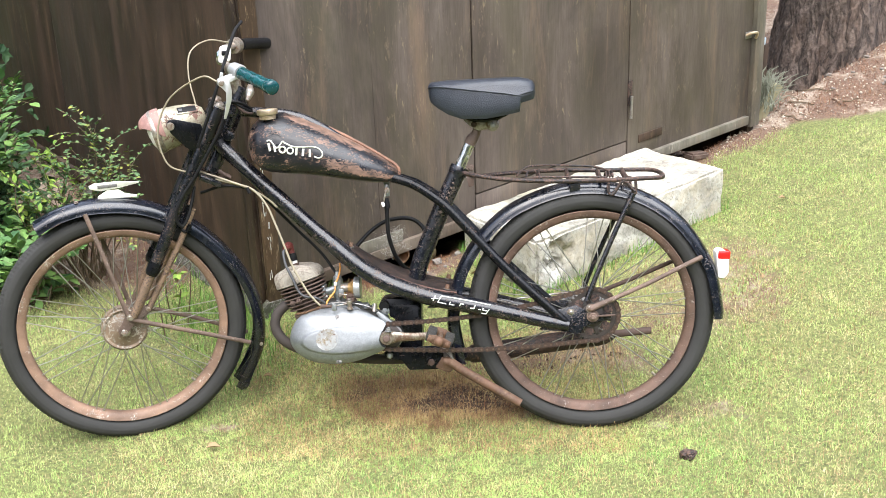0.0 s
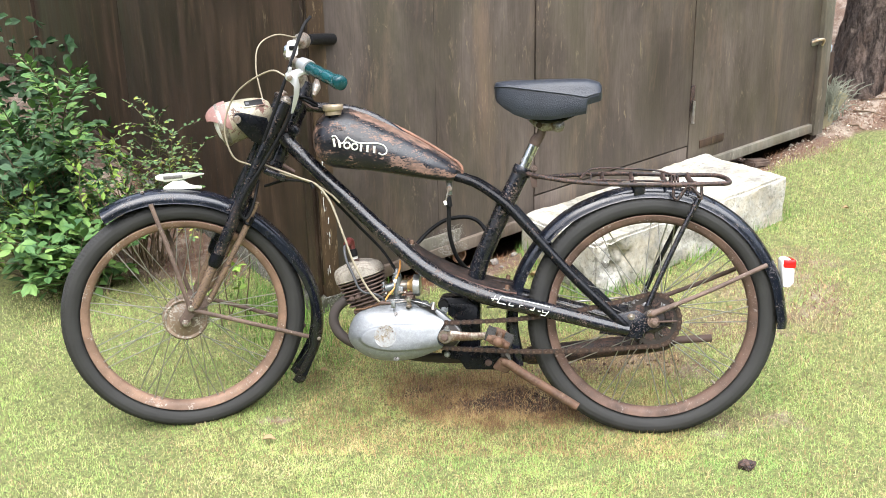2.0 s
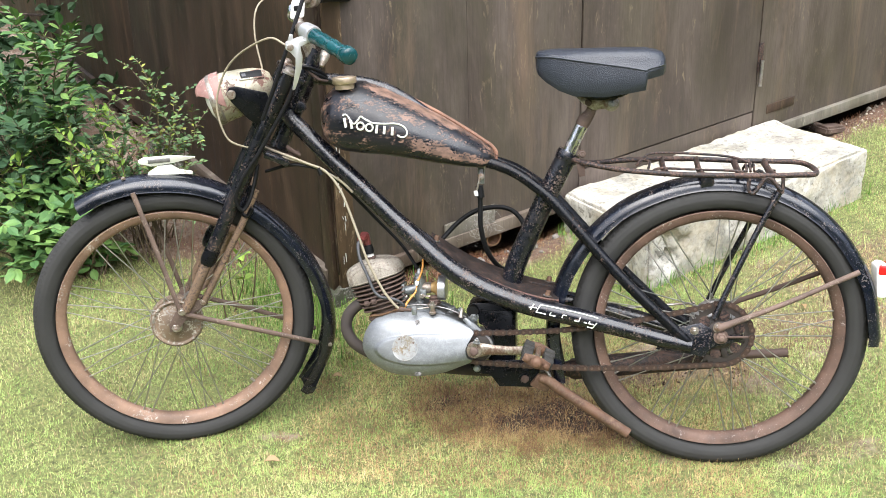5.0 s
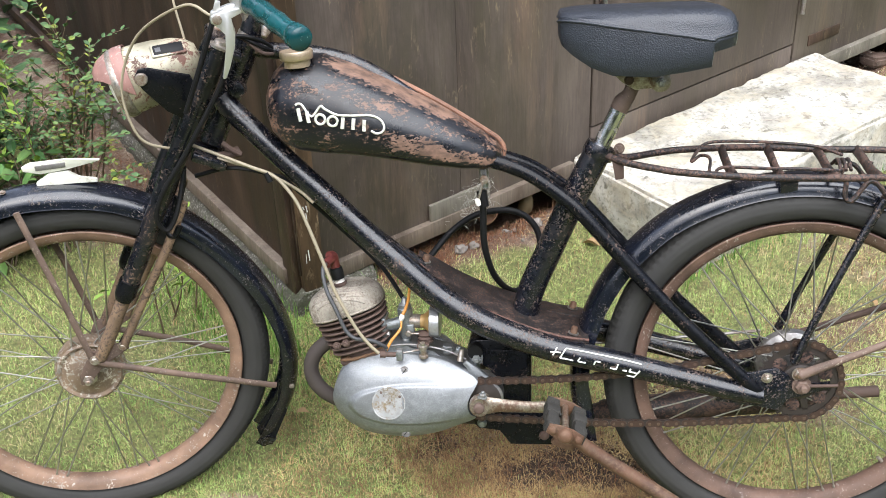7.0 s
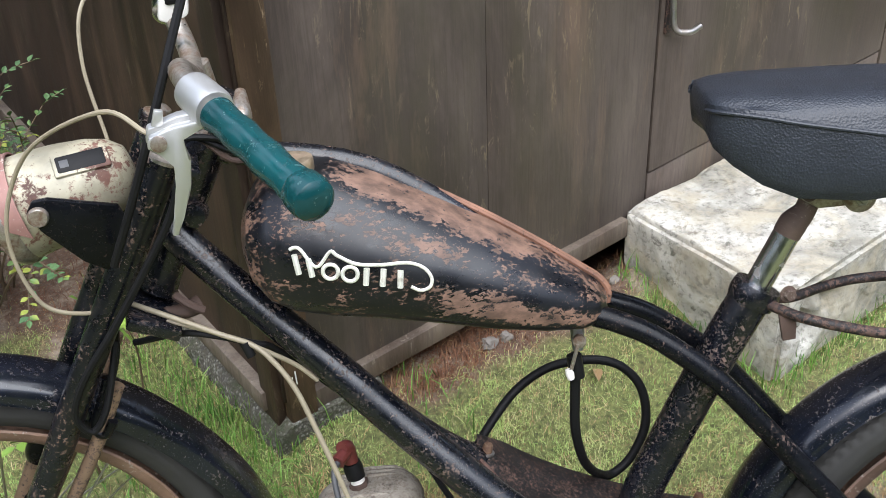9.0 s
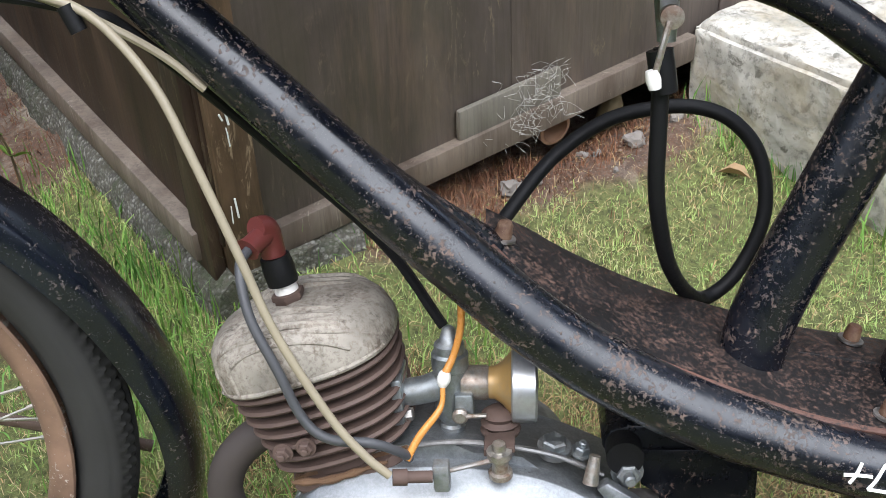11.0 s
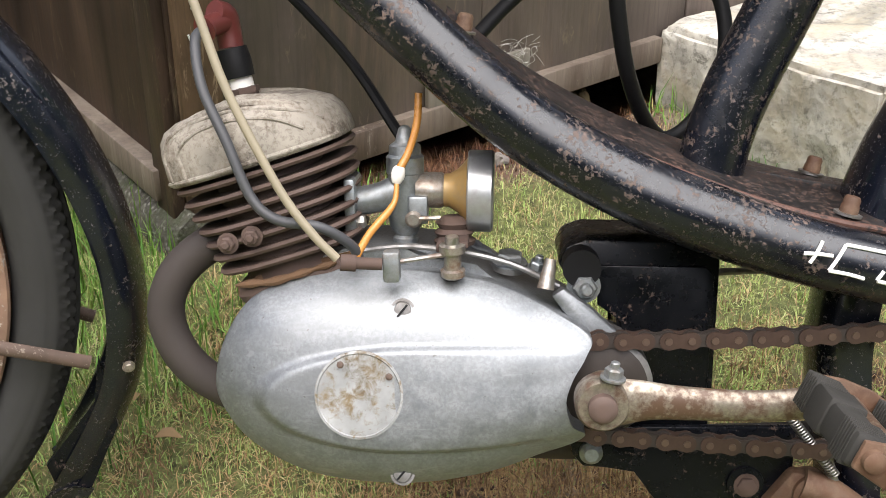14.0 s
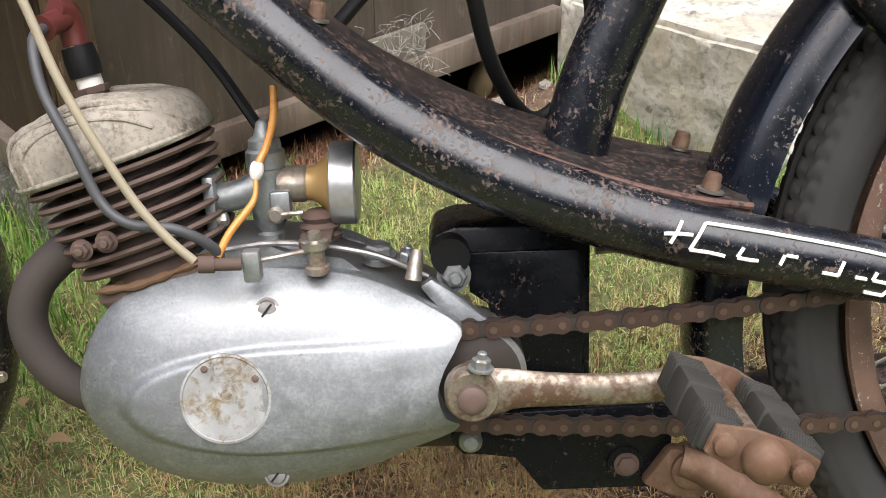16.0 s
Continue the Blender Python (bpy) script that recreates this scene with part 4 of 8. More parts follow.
def mirror(pts):
    return [(x, -y, z) for x, y, z in pts]


TYRE_N, TYRE_SEG = 52, 520


def tyre_profile():
    out = []
    for k in range(TYRE_N):
        a = 2 * math.pi * k / TYRE_N
        b = min(a, 2 * math.pi - a)
        rib = 0.0007 if 1.15 < b < 1.28 or 1.52 < b < 1.62 or 2.2 < b < 2.32 else 0.0
        rr, hh = (0.0275 + rib) * math.cos(a), (0.0265 + rib) * math.sin(a)
        out.append((0.3015 + rr * (1.0 if rr > 0 else 0.95), hh))
    return out


def spoke_mesh(side, lead):
    hub, rim = Vector((0.036, side * 0.03, 0)), Vector((0.262 * math.cos(lead), side * 0.006, 0.262 * math.sin(lead)))
    bm = add_tube(bmesh.new(), [hub, rim], 0.00145, 1, 6)
    add_tube(bm, [rim.lerp(hub, 0.055), rim], 0.0022, 1, 6)
    me = bpy.data.meshes.new("spoke")
    bm.to_mesh(me)
    bm.free()
    return finish(me, spoke_steel)


SPOKES = [spoke_mesh(s, l) for s in (-1, 1) for l in (radians(48), radians(-48))]


def build_wheel(m, drum):
    """A spoked wheel: the rim with its tyre, hub and spokes. m: from the wheel's centre, its axle along y."""
    ring = m @ axis((0, 0, 0), Y)
    rim = lathe("wheel", [(0.2745, -0.0215), (0.2765, -0.019), (0.272, -0.0165), (0.264, -0.0145), (0.2585, -0.009), (0.2575, 0.0), (0.2585, 0.009), (0.264, 0.0145), (0.272, 0.0165),
                          (0.2765, 0.019), (0.2745, 0.0215), (0.269, 0.0195), (0.261, 0.017), (0.2545, 0.010), (0.2535, 0.0), (0.2545, -0.010), (0.261, -0.017), (0.269, -0.0195)],
                ring, rim_rust if drum else rear_rim_rust, moped, 96, "rusty steel rim with flaked plating", close=True)
    prof = tyre_profile()

    def tread(i, j):
        a = 2 * math.pi * i / TYRE_N
        a = min(a, 2 * math.pi - a)
        if a < 1.06:
            if 0.2 < a < 0.33 or 0.55 < a < 0.66:
                return -0.0024
            shift = 1 if a < 0.8 else 0
            return -0.003 if (j + shift) % (3 if drum else 4) == 0 and a > 0.33 else 0.0
        if 1.3 < a < 1.5 and j % 13 == 0:
            return 0.0007
        return 0.0004 * math.sin(j * 0.19 + i)
    lathe("tyre", prof, ring, rubber, rim, TYRE_SEG, "grey weathered black rubber tyre", True, tread)
    for i in range(36):
        ob = new("spoke", SPOKES[(i % 2) * 2 + (i // 2) % 2])
        ob.parent, ob.matrix_basis = rim, m @ pose(0, 0, 0, 0, 10 * i + 3, 0)
    tube("valve", [(0.17, 0.002, -0.196), (0.158, 0.004, -0.183)], 0.0035, worn_chrome, rim, m=m)
    if drum:
        lathe("hub", [(0.03, -0.028), (0.062, -0.026), (0.064, -0.012), (0.061, 0.004), (0.024, 0.01), (0.022, 0.032), (0.042, 0.034), (0.042, 0.038), (0.015, 0.042)], ring, drum_rust, rim, 40)
        lathe("brake_plate", [(0.058, -0.027), (0.058, -0.032), (0.0555, -0.0345), (0.052, -0.0335), (0.0495, -0.031), (0.045, -0.0315), (0.041, -0.0345), (0.03, -0.036), (0.024, -0.0395), (0.017, -0.041), (0.0155, -0.047), (0.011, -0.05)], ring, drum_rust, rim, 48, "rusty drum brake plate")
        bolt("axle_nut", m @ Vector((0, -0.05, 0)), m.to_3x3() @ -Y, 0.011, 0.012, worn_chrome, rim, 6, 0.012)
    else:
        lathe("hub", [(0.02, -0.034), (0.042, -0.033), (0.042, -0.029), (0.02, -0.025), (0.028, 0.0), (0.058, 0.02), (0.06, 0.034), (0.05, 0.044), (0.02, 0.046)], ring, alu_dark, rim, 40)
    return rim


build_wheel(STEER @ Matrix.Translation(FRONT), True)
build_wheel(Matrix.Translation(REAR) @ pose(0, 0, 0, 3, 0, 0), False)


def guard(name, centre, arc, half, m, mat, drop=0.022):
    """A rolled mudguard along arc, a list of (angle in degrees, radius) round centre."""
    path = smooth_path([centre + Vector((r * math.cos(radians(a)), 0, r * math.sin(radians(a)))) for a, r in arc], 10)
    prof = []
    for k in range(15):
        a = math.pi * (k / 14 - 0.5) * 1.05
        prof.append((half * math.sin(a), -drop * (1 - math.cos(a)) - (0.006 if abs(a) > 1.3 else 0)))
    inner = [(x * 0.955, z - 0.0022) for x, z in prof[::-1]]
    ring = [(prof[0][0] * 1.03, prof[0][1] - 0.003)] + prof + [(prof[-1][0] * 1.03, prof[-1][1] - 0.003)] + inner
    bm = bmesh.new()
    rows = []
    for i, p in enumerate(path):
        out = (p - centre)
        t = (path[min(i + 1, len(path) - 1)] - path[max(i - 1, 0)]).normalized()
        out = (out - t * out.dot(t)).normalized()
        rows.append([bm.verts.new(m @ (p + Y * a + out * b)) for a, b in ring])
    k = len(ring)
    for r0, r1 in zip(rows, rows[1:]):
        for j in range(k):
            bm.faces.new((r0[j], r0[(j + 1) % k], r1[(j + 1) % k], r1[j]))
    bm.faces.new(rows[0][::-1])
    bm.faces.new(rows[-1])
    return part(name, bm, mat, moped, "", 50)


front_guard = guard("front_mudguard", FRONT, [(121, 0.372), (110, 0.37), (95, 0.364), (75, 0.358), (55, 0.353), (36, 0.353), (17, 0.364), (-1, 0.379), (-18, 0.386), (-36, 0.381), (-38.5, 0.379)],
                    0.039, STEER, guard_paint)
rear_guard = guard("rear_mudguard", REAR, [(198, 0.395), (180, 0.388), (160, 0.379), (140, 0.37), (120, 0.361), (95, 0.354), (70, 0.352), (45, 0.35), (20, 0.35), (0, 0.352), (-6, 0.353)],
                   0.041, pose(0, 0, 0), guard_paint)


def sp(*pts):
    return [STEER @ Vector(p) for p in pts]


# front mudguard fittings
for sgn in (-1, 1):
    tube("mudguard_stay", sp((-0.618, sgn * 0.066, 0.412), (-0.652, sgn * 0.060, 0.56), (-0.69, sgn * 0.045, 0.705)), 0.0062, rust_light, moped, 4, 10, flat=0.7)
    tube("mudguard_stay", sp((-0.612, sgn * 0.067, 0.408), (-0.45, sgn * 0.062, 0.347), (-0.304, sgn * 0.044, 0.286)), 0.0062, rust_light, moped, 4, 10, flat=0.7)
    bolt("stay_bolt", STEER @ Vector((-0.275, sgn * 0.036, 0.274)), STEER.to_3x3() @ Vector((0.1, sgn, 0)), 0.004, 0.004, worn_chrome, front_guard)
prism("mudguard_flap", [(-0.298, 0.285), (-0.306, 0.245), (-0.352, 0.19), (-0.342, 0.145), (-0.325, 0.15), (-0.29, 0.22)], -0.036, -0.03, black_paint_clean, front_guard, STEER)
plate = prism("guard_emblem", [(-0.672, 0.76), (-0.674, 0.768), (-0.66, 0.774), (-0.60, 0.774), (-0.545, 0.767), (-0.546, 0.764), (-0.60, 0.756), (-0.645, 0.752)], -0.003, 0.003, badge_white, moped, STEER, 0.001,
              "white enamelled oval emblem on the mudguard")
prism("plate_foot", [(-0.655, 0.728), (-0.655, 0.738), (-0.63, 0.752), (-0.60, 0.752), (-0.585, 0.738), (-0.555, 0.733), (-0.555, 0.726), (-0.61, 0.732)], -0.005, 0.005, badge_white, plate, STEER, 0.0015)
prism("plate_bar", [(-0.652, 0.759), (-0.652, 0.768), (-0.602, 0.769), (-0.602, 0.76)], -0.0045, -0.002, alu_dark, plate, STEER, 0.001)
bolt("guard_bolt", STEER @ Vector((-0.71, -0.012, 0.731)), (0, -0.5, 0.8), 0.004, 0.004, worn_chrome, front_guard)

# frame: twin tubes sweeping from the head to the rear axle
main = [(-0.322, -0.014, 0.848), (-0.298, -0.02, 0.822), (-0.217, -0.027, 0.739), (-0.149, -0.033, 0.672), (-0.09, -0.039, 0.612), (-0.031, -0.046, 0.556), (0.02, -0.052, 0.509), (0.06, -0.056, 0.478),
        (0.11, -0.061, 0.449), (0.165, -0.066, 0.425), (0.238, -0.069, 0.400), (0.352, -0.069, 0.371), (0.44, -0.068, 0.346), (0.523, -0.067, 0.322), (0.578, -0.067, 0.308)]
near_tube = tube("frame_tube", main, [0.019, 0.019, 0.020, 0.0205, 0.021, 0.022, 0.0225, 0.0228, 0.023, 0.023, 0.022, 0.021, 0.019, 0.018, 0.015], black_paint, moped, 6, 24)
far_main = [(-0.13, -0.03, 0.652), (-0.06, -0.026, 0.584), (-0.01, -0.006, 0.536)] + [(0.045, 0.026, 0.488), (0.075, 0.042, 0.468)] + mirror(main)[8:]
tube("frame_tube", far_main, [0.016, 0.018, 0.0205, 0.022, 0.0225, 0.023, 0.023, 0.022, 0.021, 0.019, 0.018, 0.015], black_paint, moped, 6, 24)
tube("head_tube", [(-0.243, 0, 0.99), (-0.262, 0, 0.955), (-0.345, 0, 0.79), (-0.352, 0, 0.775)], [0.022, 0.021, 0.021, 0.024], black_paint, moped, 2, 20)
tube("tank_tube", [(-0.27, 0, 0.93), (-0.1, 0, 0.90), (0.05, 0, 0.80), (0.14, 0, 0.735)], 0.014, black_paint, moped)
seat_tube = tube("seat_tube", [(0.3155, 0, 0.738), (0.271, 0, 0.655), (0.224, 0, 0.558), (0.194, 0, 0.495), (0.18, 0, 0.45), (0.173, 0, 0.405)], 0.0235, black_paint, moped, 6, 24)
for k in range(7):
    bm = add_box(bmesh.new(), (0.006, 0.0006, 0.0035), pose(0.297 - 0.0064 * k, -0.0236, 0.701 - 0.0125 * k, 0, 62, 0), 0)
    part("stamped_bar", bm, rust_light, seat_tube)
stay = [(0.135, -0.026, 0.726), (0.16, -0.028, 0.718), (0.2, -0.033, 0.70), (0.252, -0.04, 0.662), (0.287, -0.045, 0.628), (0.368, -0.053, 0.532), (0.45, -0.06, 0.44), (0.555, -0.067, 0.334), (0.575, -0.068, 0.315)]
for pts in (stay, mirror(stay)):
    tube("seat_stay", pts, [0.0125] * 8 + [0.009], black_paint_clean, moped, 5, 16)
for sgn in (-1, 1):
    drop = [(0.50, 0.302), (0.545, 0.352), (0.60, 0.362), (0.622, 0.348), (0.628, 0.33), (0.69, 0.335), (0.69, 0.322), (0.62, 0.306), (0.605, 0.282), (0.58, 0.292)]
    d = prism("dropout", drop, sgn * 0.066, sgn * 0.072, black_paint, moped, None, 0.0015)
    bolt("dropout_bolt", (0.585, sgn * 0.073, 0.345), (0, sgn, 0), 0.007, 0.006, worn_chrome, d, 6, 0.004)
    bolt("axle_nut", (0.642, sgn * 0.074, 0.331), (0, sgn, 0), 0.012, 0.013, rust_light, d, 6, 0.01)
    tube("chain_adjuster", [(0.642, sgn * 0.078, 0.331), (0.70, sgn * 0.078, 0.331)], 0.003, rust, d)
    bolt("stay_nut", (0.637, sgn * 0.076, 0.352), (0, sgn, 0), 0.009, 0.007, worn_chrome, d, 6, 0.004)

# web plate between the twin tubes
bm = bmesh.new()
path = smooth_path([(-0.004, 0, 0.549), (0.04, 0, 0.512), (0.09, 0, 0.481), (0.14, 0, 0.457), (0.2, 0, 0.435), (0.25, 0, 0.421), (0.288, 0, 0.412)], 6)
rows = []
for i, p in enumerate(path):
    u = i / (len(path) - 1)
    h = np.interp(u, [0, 0.12, 0.3, 0.6, 0.92, 1.0], [0.010, 0.034, 0.042, 0.052, 0.054, 0.048])
    rows.append([bm.verts.new((p.x, yy * h, p.z + dz)) for yy, dz in ((-1.1, -0.006), (-1.06, 0.0), (-0.8, 0.0035), (0, 0.009), (0.8, 0.0145), (1.06, 0.014), (1.1, 0.006), (1.02, 0.004), (0, 0.003), (-1.02, -0.008))])
for r0, r1 in zip(rows, rows[1:]):
    for j in range(10):
        bm.faces.new((r0[j], r0[(j + 1) % 10], r1[(j + 1) % 10], r1[j]))
bm.faces.new(rows[0][::-1])
bm.faces.new(rows[-1])
web = part("web_plate", bm, web_rust, moped, "rust-speckled black cover plate between the tubes")
tube("plate_lip", [(0.0, -0.02, 0.546), (0.04, -0.044, 0.511), (0.09, -0.051, 0.481), (0.14, -0.056, 0.4575), (0.2, -0.061, 0.4345), (0.25, -0.061, 0.42), (0.288, -0.053, 0.411)], 0.0026, lip_rust, web, 6, 8, label="red-rust rolled edge")
for p in ((0.007, -0.004, 0.545), (0.262, -0.045, 0.421), (0.262, 0.045, 0.434)):
    lathe("washer", [(0.0095, 0), (0.0095, 0.0016), (0.005, 0.002)], axis(p, (0.25, -0.05, 1)), steel, web, 24)
    lathe("plate_bolt", [(0.0062, 0.0015), (0.0062, 0.0065), (0.0056, 0.0075), (0.0056, 0.011), (0.0045, 0.013), (0.0015, 0.0135)], axis(p, (0.25, -0.05, 1)), stand_rust, web, 18)
prism("guard_bracket", [(0.215, 0.442), (0.30, 0.425), (0.30, 0.418), (0.215, 0.43)], 0.015, 0.06, web_rust, moped, None, 0.001)

# seat post and saddle
tube("seat_post", [(0.306, 0, 0.72), (0.348, 0, 0.803)], 0.0145, chrome, moped, 1, 20, label="chromed seat post")
tube("post_neck", [(0.346, 0, 0.799), (0.353, 0, 0.812), (0.3655, 0, 0.827), (0.372, 0, 0.85)], [0.015, 0.0155, 0.0115, 0.0115], rust_light, moped, 3, 16)
lathe("post_clamp", [(0.026, -0.011), (0.0275, -0.004), (0.0275, 0.004), (0.026, 0.011)], axis((0.3135, 0, 0.732), (0.45, 0, 0.893)), black_paint, moped, 28)
bolt("clamp_bolt", (0.345, -0.02, 0.738), (0.3, -1, 0), 0.007, 0.008, rust_light, moped)
prism("clip", [(0.333, 0.718), (0.352, 0.722), (0.352, 0.69), (0.338, 0.688)], -0.034, -0.028, rust, moped, None, 0.001)


def build_saddle():
    secs = [(0.250, 0.045, 0.960, 0.930), (0.255, 0.064, 0.965, 0.916), (0.272, 0.077, 0.967, 0.900), (0.300, 0.087, 0.968, 0.881), (0.333, 0.095, 0.967, 0.868), (0.395, 0.101, 0.966, 0.864),
            (0.445, 0.104, 0.965, 0.870), (0.483, 0.104, 0.963, 0.876), (0.487, 0.103, 0.963, 0.898), (0.508, 0.099, 0.958, 0.903), (0.520, 0.092, 0.953, 0.906), (0.525, 0.078, 0.946, 0.915)]
    bm = bmesh.new()
    rows = []
    for x, w, top, low in secs:
        seam = max(low + 0.022, top - 0.010 - 0.038 * (min(x, 0.483) - 0.25) / 0.25)
        prof = [(-w * 0.93, low), (-w * 1.0, low + 0.012), (-w * 1.02, seam - 0.006), (-w * 1.015, seam), (-w * 0.99, seam + 0.006), (-w * 0.93, top - 0.010), (-w * 0.8, top - 0.002), (-w * 0.4, top + 0.002), (0, top + 0.001)]
        prof = prof + [(-a, b) for a, b in prof[-2::-1]] + [(w * 0.6, low + 0.008), (-w * 0.6, low + 0.008)]
        rows.append([bm.verts.new((x, a, b)) for a, b in prof])
    k = len(rows[0])
    for r0, r1 in zip(rows, rows[1:]):
        for j in range(k):
            bm.faces.new((r0[j], r0[(j + 1) % k], r1[(j + 1) % k], r1[j]))
    bm.faces.new(rows[0][::-1])
    bm.faces.new(rows[-1])
    bmesh.ops.subdivide_edges(bm, edges=list(bm.edges), cuts=1, use_grid_fill=True, smooth=0.6)
    saddle = part("saddle", bm, vinyl, moped, "black grained vinyl saddle cover", 55)
    for side in (-1, 1):
        tube("piping", [(x, side * w * 1.02, max(low + 0.022, top - 0.010 - 0.038 * (min(x, 0.483) - 0.25) / 0.25)) for x, w, top, low in secs[:-1]], 0.0022, vinyl, saddle, 3, 8)
    prism("saddle_pan", [(0.32, 0.886), (0.345, 0.872), (0.45, 0.872), (0.47, 0.88), (0.47, 0.888), (0.32, 0.892)], -0.075, 0.075, black_paint_clean, saddle, None, 0.002)
    cl = prism("saddle_clamp", [(0.333, 0.866), (0.35, 0.848), (0.372, 0.834), (0.41, 0.836), (0.426, 0.85), (0.425, 0.866)], -0.024, 0.024, worn_chrome, moped, None, 0.003, "pitted plated saddle clamp")
    lathe("clamp_disc", [(0.017, 0), (0.017, 0.006), (0.012, 0.009)], axis((0.412, -0.024, 0.847), -Y), worn_chrome, cl, 24)
    bolt("clamp_nut", (0.412, -0.031, 0.847), -Y, 0.008, 0.008, steel, cl, 6, 0.006)
    bolt("clamp_nut", (0.362, -0.024, 0.851), -Y, 0.006, 0.006, rust, cl)
    for side in (-1, 1):
        tube("saddle_rail", [(0.335, side * 0.03, 0.874), (0.37, side * 0.028, 0.862), (0.42, side * 0.03, 0.862), (0.45, side * 0.04, 0.874)], 0.005, black_paint_clean, cl, 5, 8)


build_saddle()

# fuel tank
TANK = [(-0.240, 0.845, 0.842, 0.02), (-0.236, 0.872, 0.815, 0.05), (-0.225, 0.893, 0.792, 0.074), (-0.205, 0.911, 0.773, 0.09), (-0.18, 0.921, 0.763, 0.098), (-0.14, 0.919, 0.757, 0.102),
        (-0.09, 0.899, 0.752, 0.1), (-0.03, 0.868, 0.741, 0.093), (0.03, 0.834, 0.728, 0.081), (0.085, 0.799, 0.718, 0.065), (0.122, 0.773, 0.714, 0.05), (0.142, 0.757, 0.717, 0.036), (0.151, 0.744, 0.724, 0.02)]


def tank_side(x, z, off=0.0):
    """y on the tank's near flank."""
    top, low, w = (np.interp(x, [s[0] for s in TANK], [s[i] for s in TANK]) for i in (1, 2, 3))
    cz = low + (top - low) * 0.42
    q = (z - cz) / ((top - cz) if z > cz else (cz - low))
    e = 2.0 if z > cz else 4.5
    return -w * max(0.0, 1 - abs(q) ** e) ** (1 / e) - off


def build_tank():
    bm = bmesh.new()
    rows = []
    for x, top, low, w in [(np.interp(u, range(len(TANK)), [s[0] for s in TANK]), *(np.interp(u, range(len(TANK)), [s[i] for s in TANK]) for i in (1, 2, 3))) for u in np.linspace(0, len(TANK) - 1, 49)]:
        cz = low + (top - low) * 0.42
        row = []
        for k in range(40):
            a = 2 * math.pi * k / 40
            c, s = math.cos(a), math.sin(a)
            e = 2.0 if s > 0 else 4.5
            yy = w * math.copysign(abs(c) ** (2 / e), c)
            zz = cz + ((top - cz) if s > 0 else (cz - low)) * math.copysign(abs(s) ** (2 / e), s)
            row.append(bm.verts.new((x, yy, zz)))
        rows.append(row)
    for r0, r1 in zip(rows, rows[1:]):
        for j in range(40):
            bm.faces.new((r0[j], r0[(j + 1) % 40], r1[(j + 1) % 40], r1[j]))
    bm.faces.new(rows[0][::-1])
    bm.faces.new(rows[-1])
    tank = part("fuel_tank", bm, tank_paint, moped, "teardrop fuel tank, black paint scratched to brown primer", 60)
    worn = []
    for v in tank.data.vertices:
        x, y, z = v.co
        top, low = (np.interp(x, [s[0] for s in TANK], [s[i] for s in TANK]) for i in (1, 2))
        h = (z - low) / max(0.004, top - low)
        ridge = float(ramp01(h, 0.82, 0.97)) * float(ramp01(x, -0.16, -0.08)) * float(1 - 0.6 * ramp01(x, 0.06, 0.13))
        band = float(ramp01(h, 0.62, 0.7) * (1 - ramp01(h, 0.74, 0.82))) * float(ramp01(x, -0.16, -0.05)) * 0.55
        lower = float(ramp01(h, 0.12, 0.24) * (1 - ramp01(h, 0.34, 0.52))) * (0.35 + 0.5 * float(ramp01(x, -0.06, 0.06)))
        nose = 0.45 * float(1 - ramp01(x, -0.235, -0.19))
        worn.append(max(ridge * 1.1, band, lower, nose))
    tank.data.attributes.new("wear", "FLOAT", "POINT").data.foreach_set("value", worn)
    tube("tank_seam", [(-0.17, 0, 0.923), (-0.14, 0, 0.922), (-0.09, 0, 0.902), (-0.03, 0, 0.871), (0.03, 0, 0.837), (0.085, 0, 0.802), (0.125, 0, 0.774), (0.144, 0, 0.76), (0.1535, 0, 0.745), (0.152, 0, 0.73)], 0.0042, seam_rust, tank, 4, 8)
    cap = lathe("filler_cap", [(0.022, -0.01), (0.022, 0.001), (0.0265, 0.002), (0.0275, 0.004), (0.0275, 0.014), (0.0265, 0.0165), (0.021, 0.0175), (0.018, 0.0165), (0.005, 0.017)], axis((-0.176, -0.052, 0.912), (-0.02, -0.06, 1)), cap_brass, tank, 32,
                "corroded brassy filler cap")
    # raised maker's badge as plain bars under a swept line
    badge = None
    ux, uz = Vector((0.142, -0.029)).normalized()

    def on_tank(a, b, off):
        x, z = -0.176 + a * ux - b * uz, 0.842 + a * uz + b * ux
        return Vector((x, tank_side(x, z, off), z))

    def stroke(name, pts, r, parent):
        return tube(name, [on_tank(a, b, 0.0025) for a, b in pts], r, badge_white, parent, 5, 8, label="")
    badge = stroke("tank_badge", [(0.001, 0.004), (0.005, 0.007), (0.012, 0.006), (0.03, -0.009), (0.042, 0.009), (0.05, 0.006), (0.07, 0.000), (0.095, 0.002), (0.12, 0.006), (0.137, 0.003), (0.147, -0.006), (0.147, -0.016), (0.138, -0.021), (0.128, -0.018)], 0.0019, tank)
    tagged(badge, "raised white metal badge of plain bars")
    for a0, b0, a1, b1 in ((0.006, 0.0, 0.013, -0.02), (0.021, -0.002, 0.027, -0.02), (0.081, -0.003, 0.082, -0.021), (0.098, -0.002, 0.099, -0.02), (0.115, -0.002, 0.117, -0.02)):
        stroke("badge_bar", [(a0, b0), ((a0 + a1) / 2, (b0 + b1) / 2), (a1, b1)], 0.0032, badge)
    for a0 in (0.045, 0.065):
        stroke("badge_ring", [(a0 + 0.0078 * math.cos(t), -0.0115 + 0.0078 * math.sin(t)) for t in np.linspace(0, 2 * math.pi, 13)], 0.0022, badge)
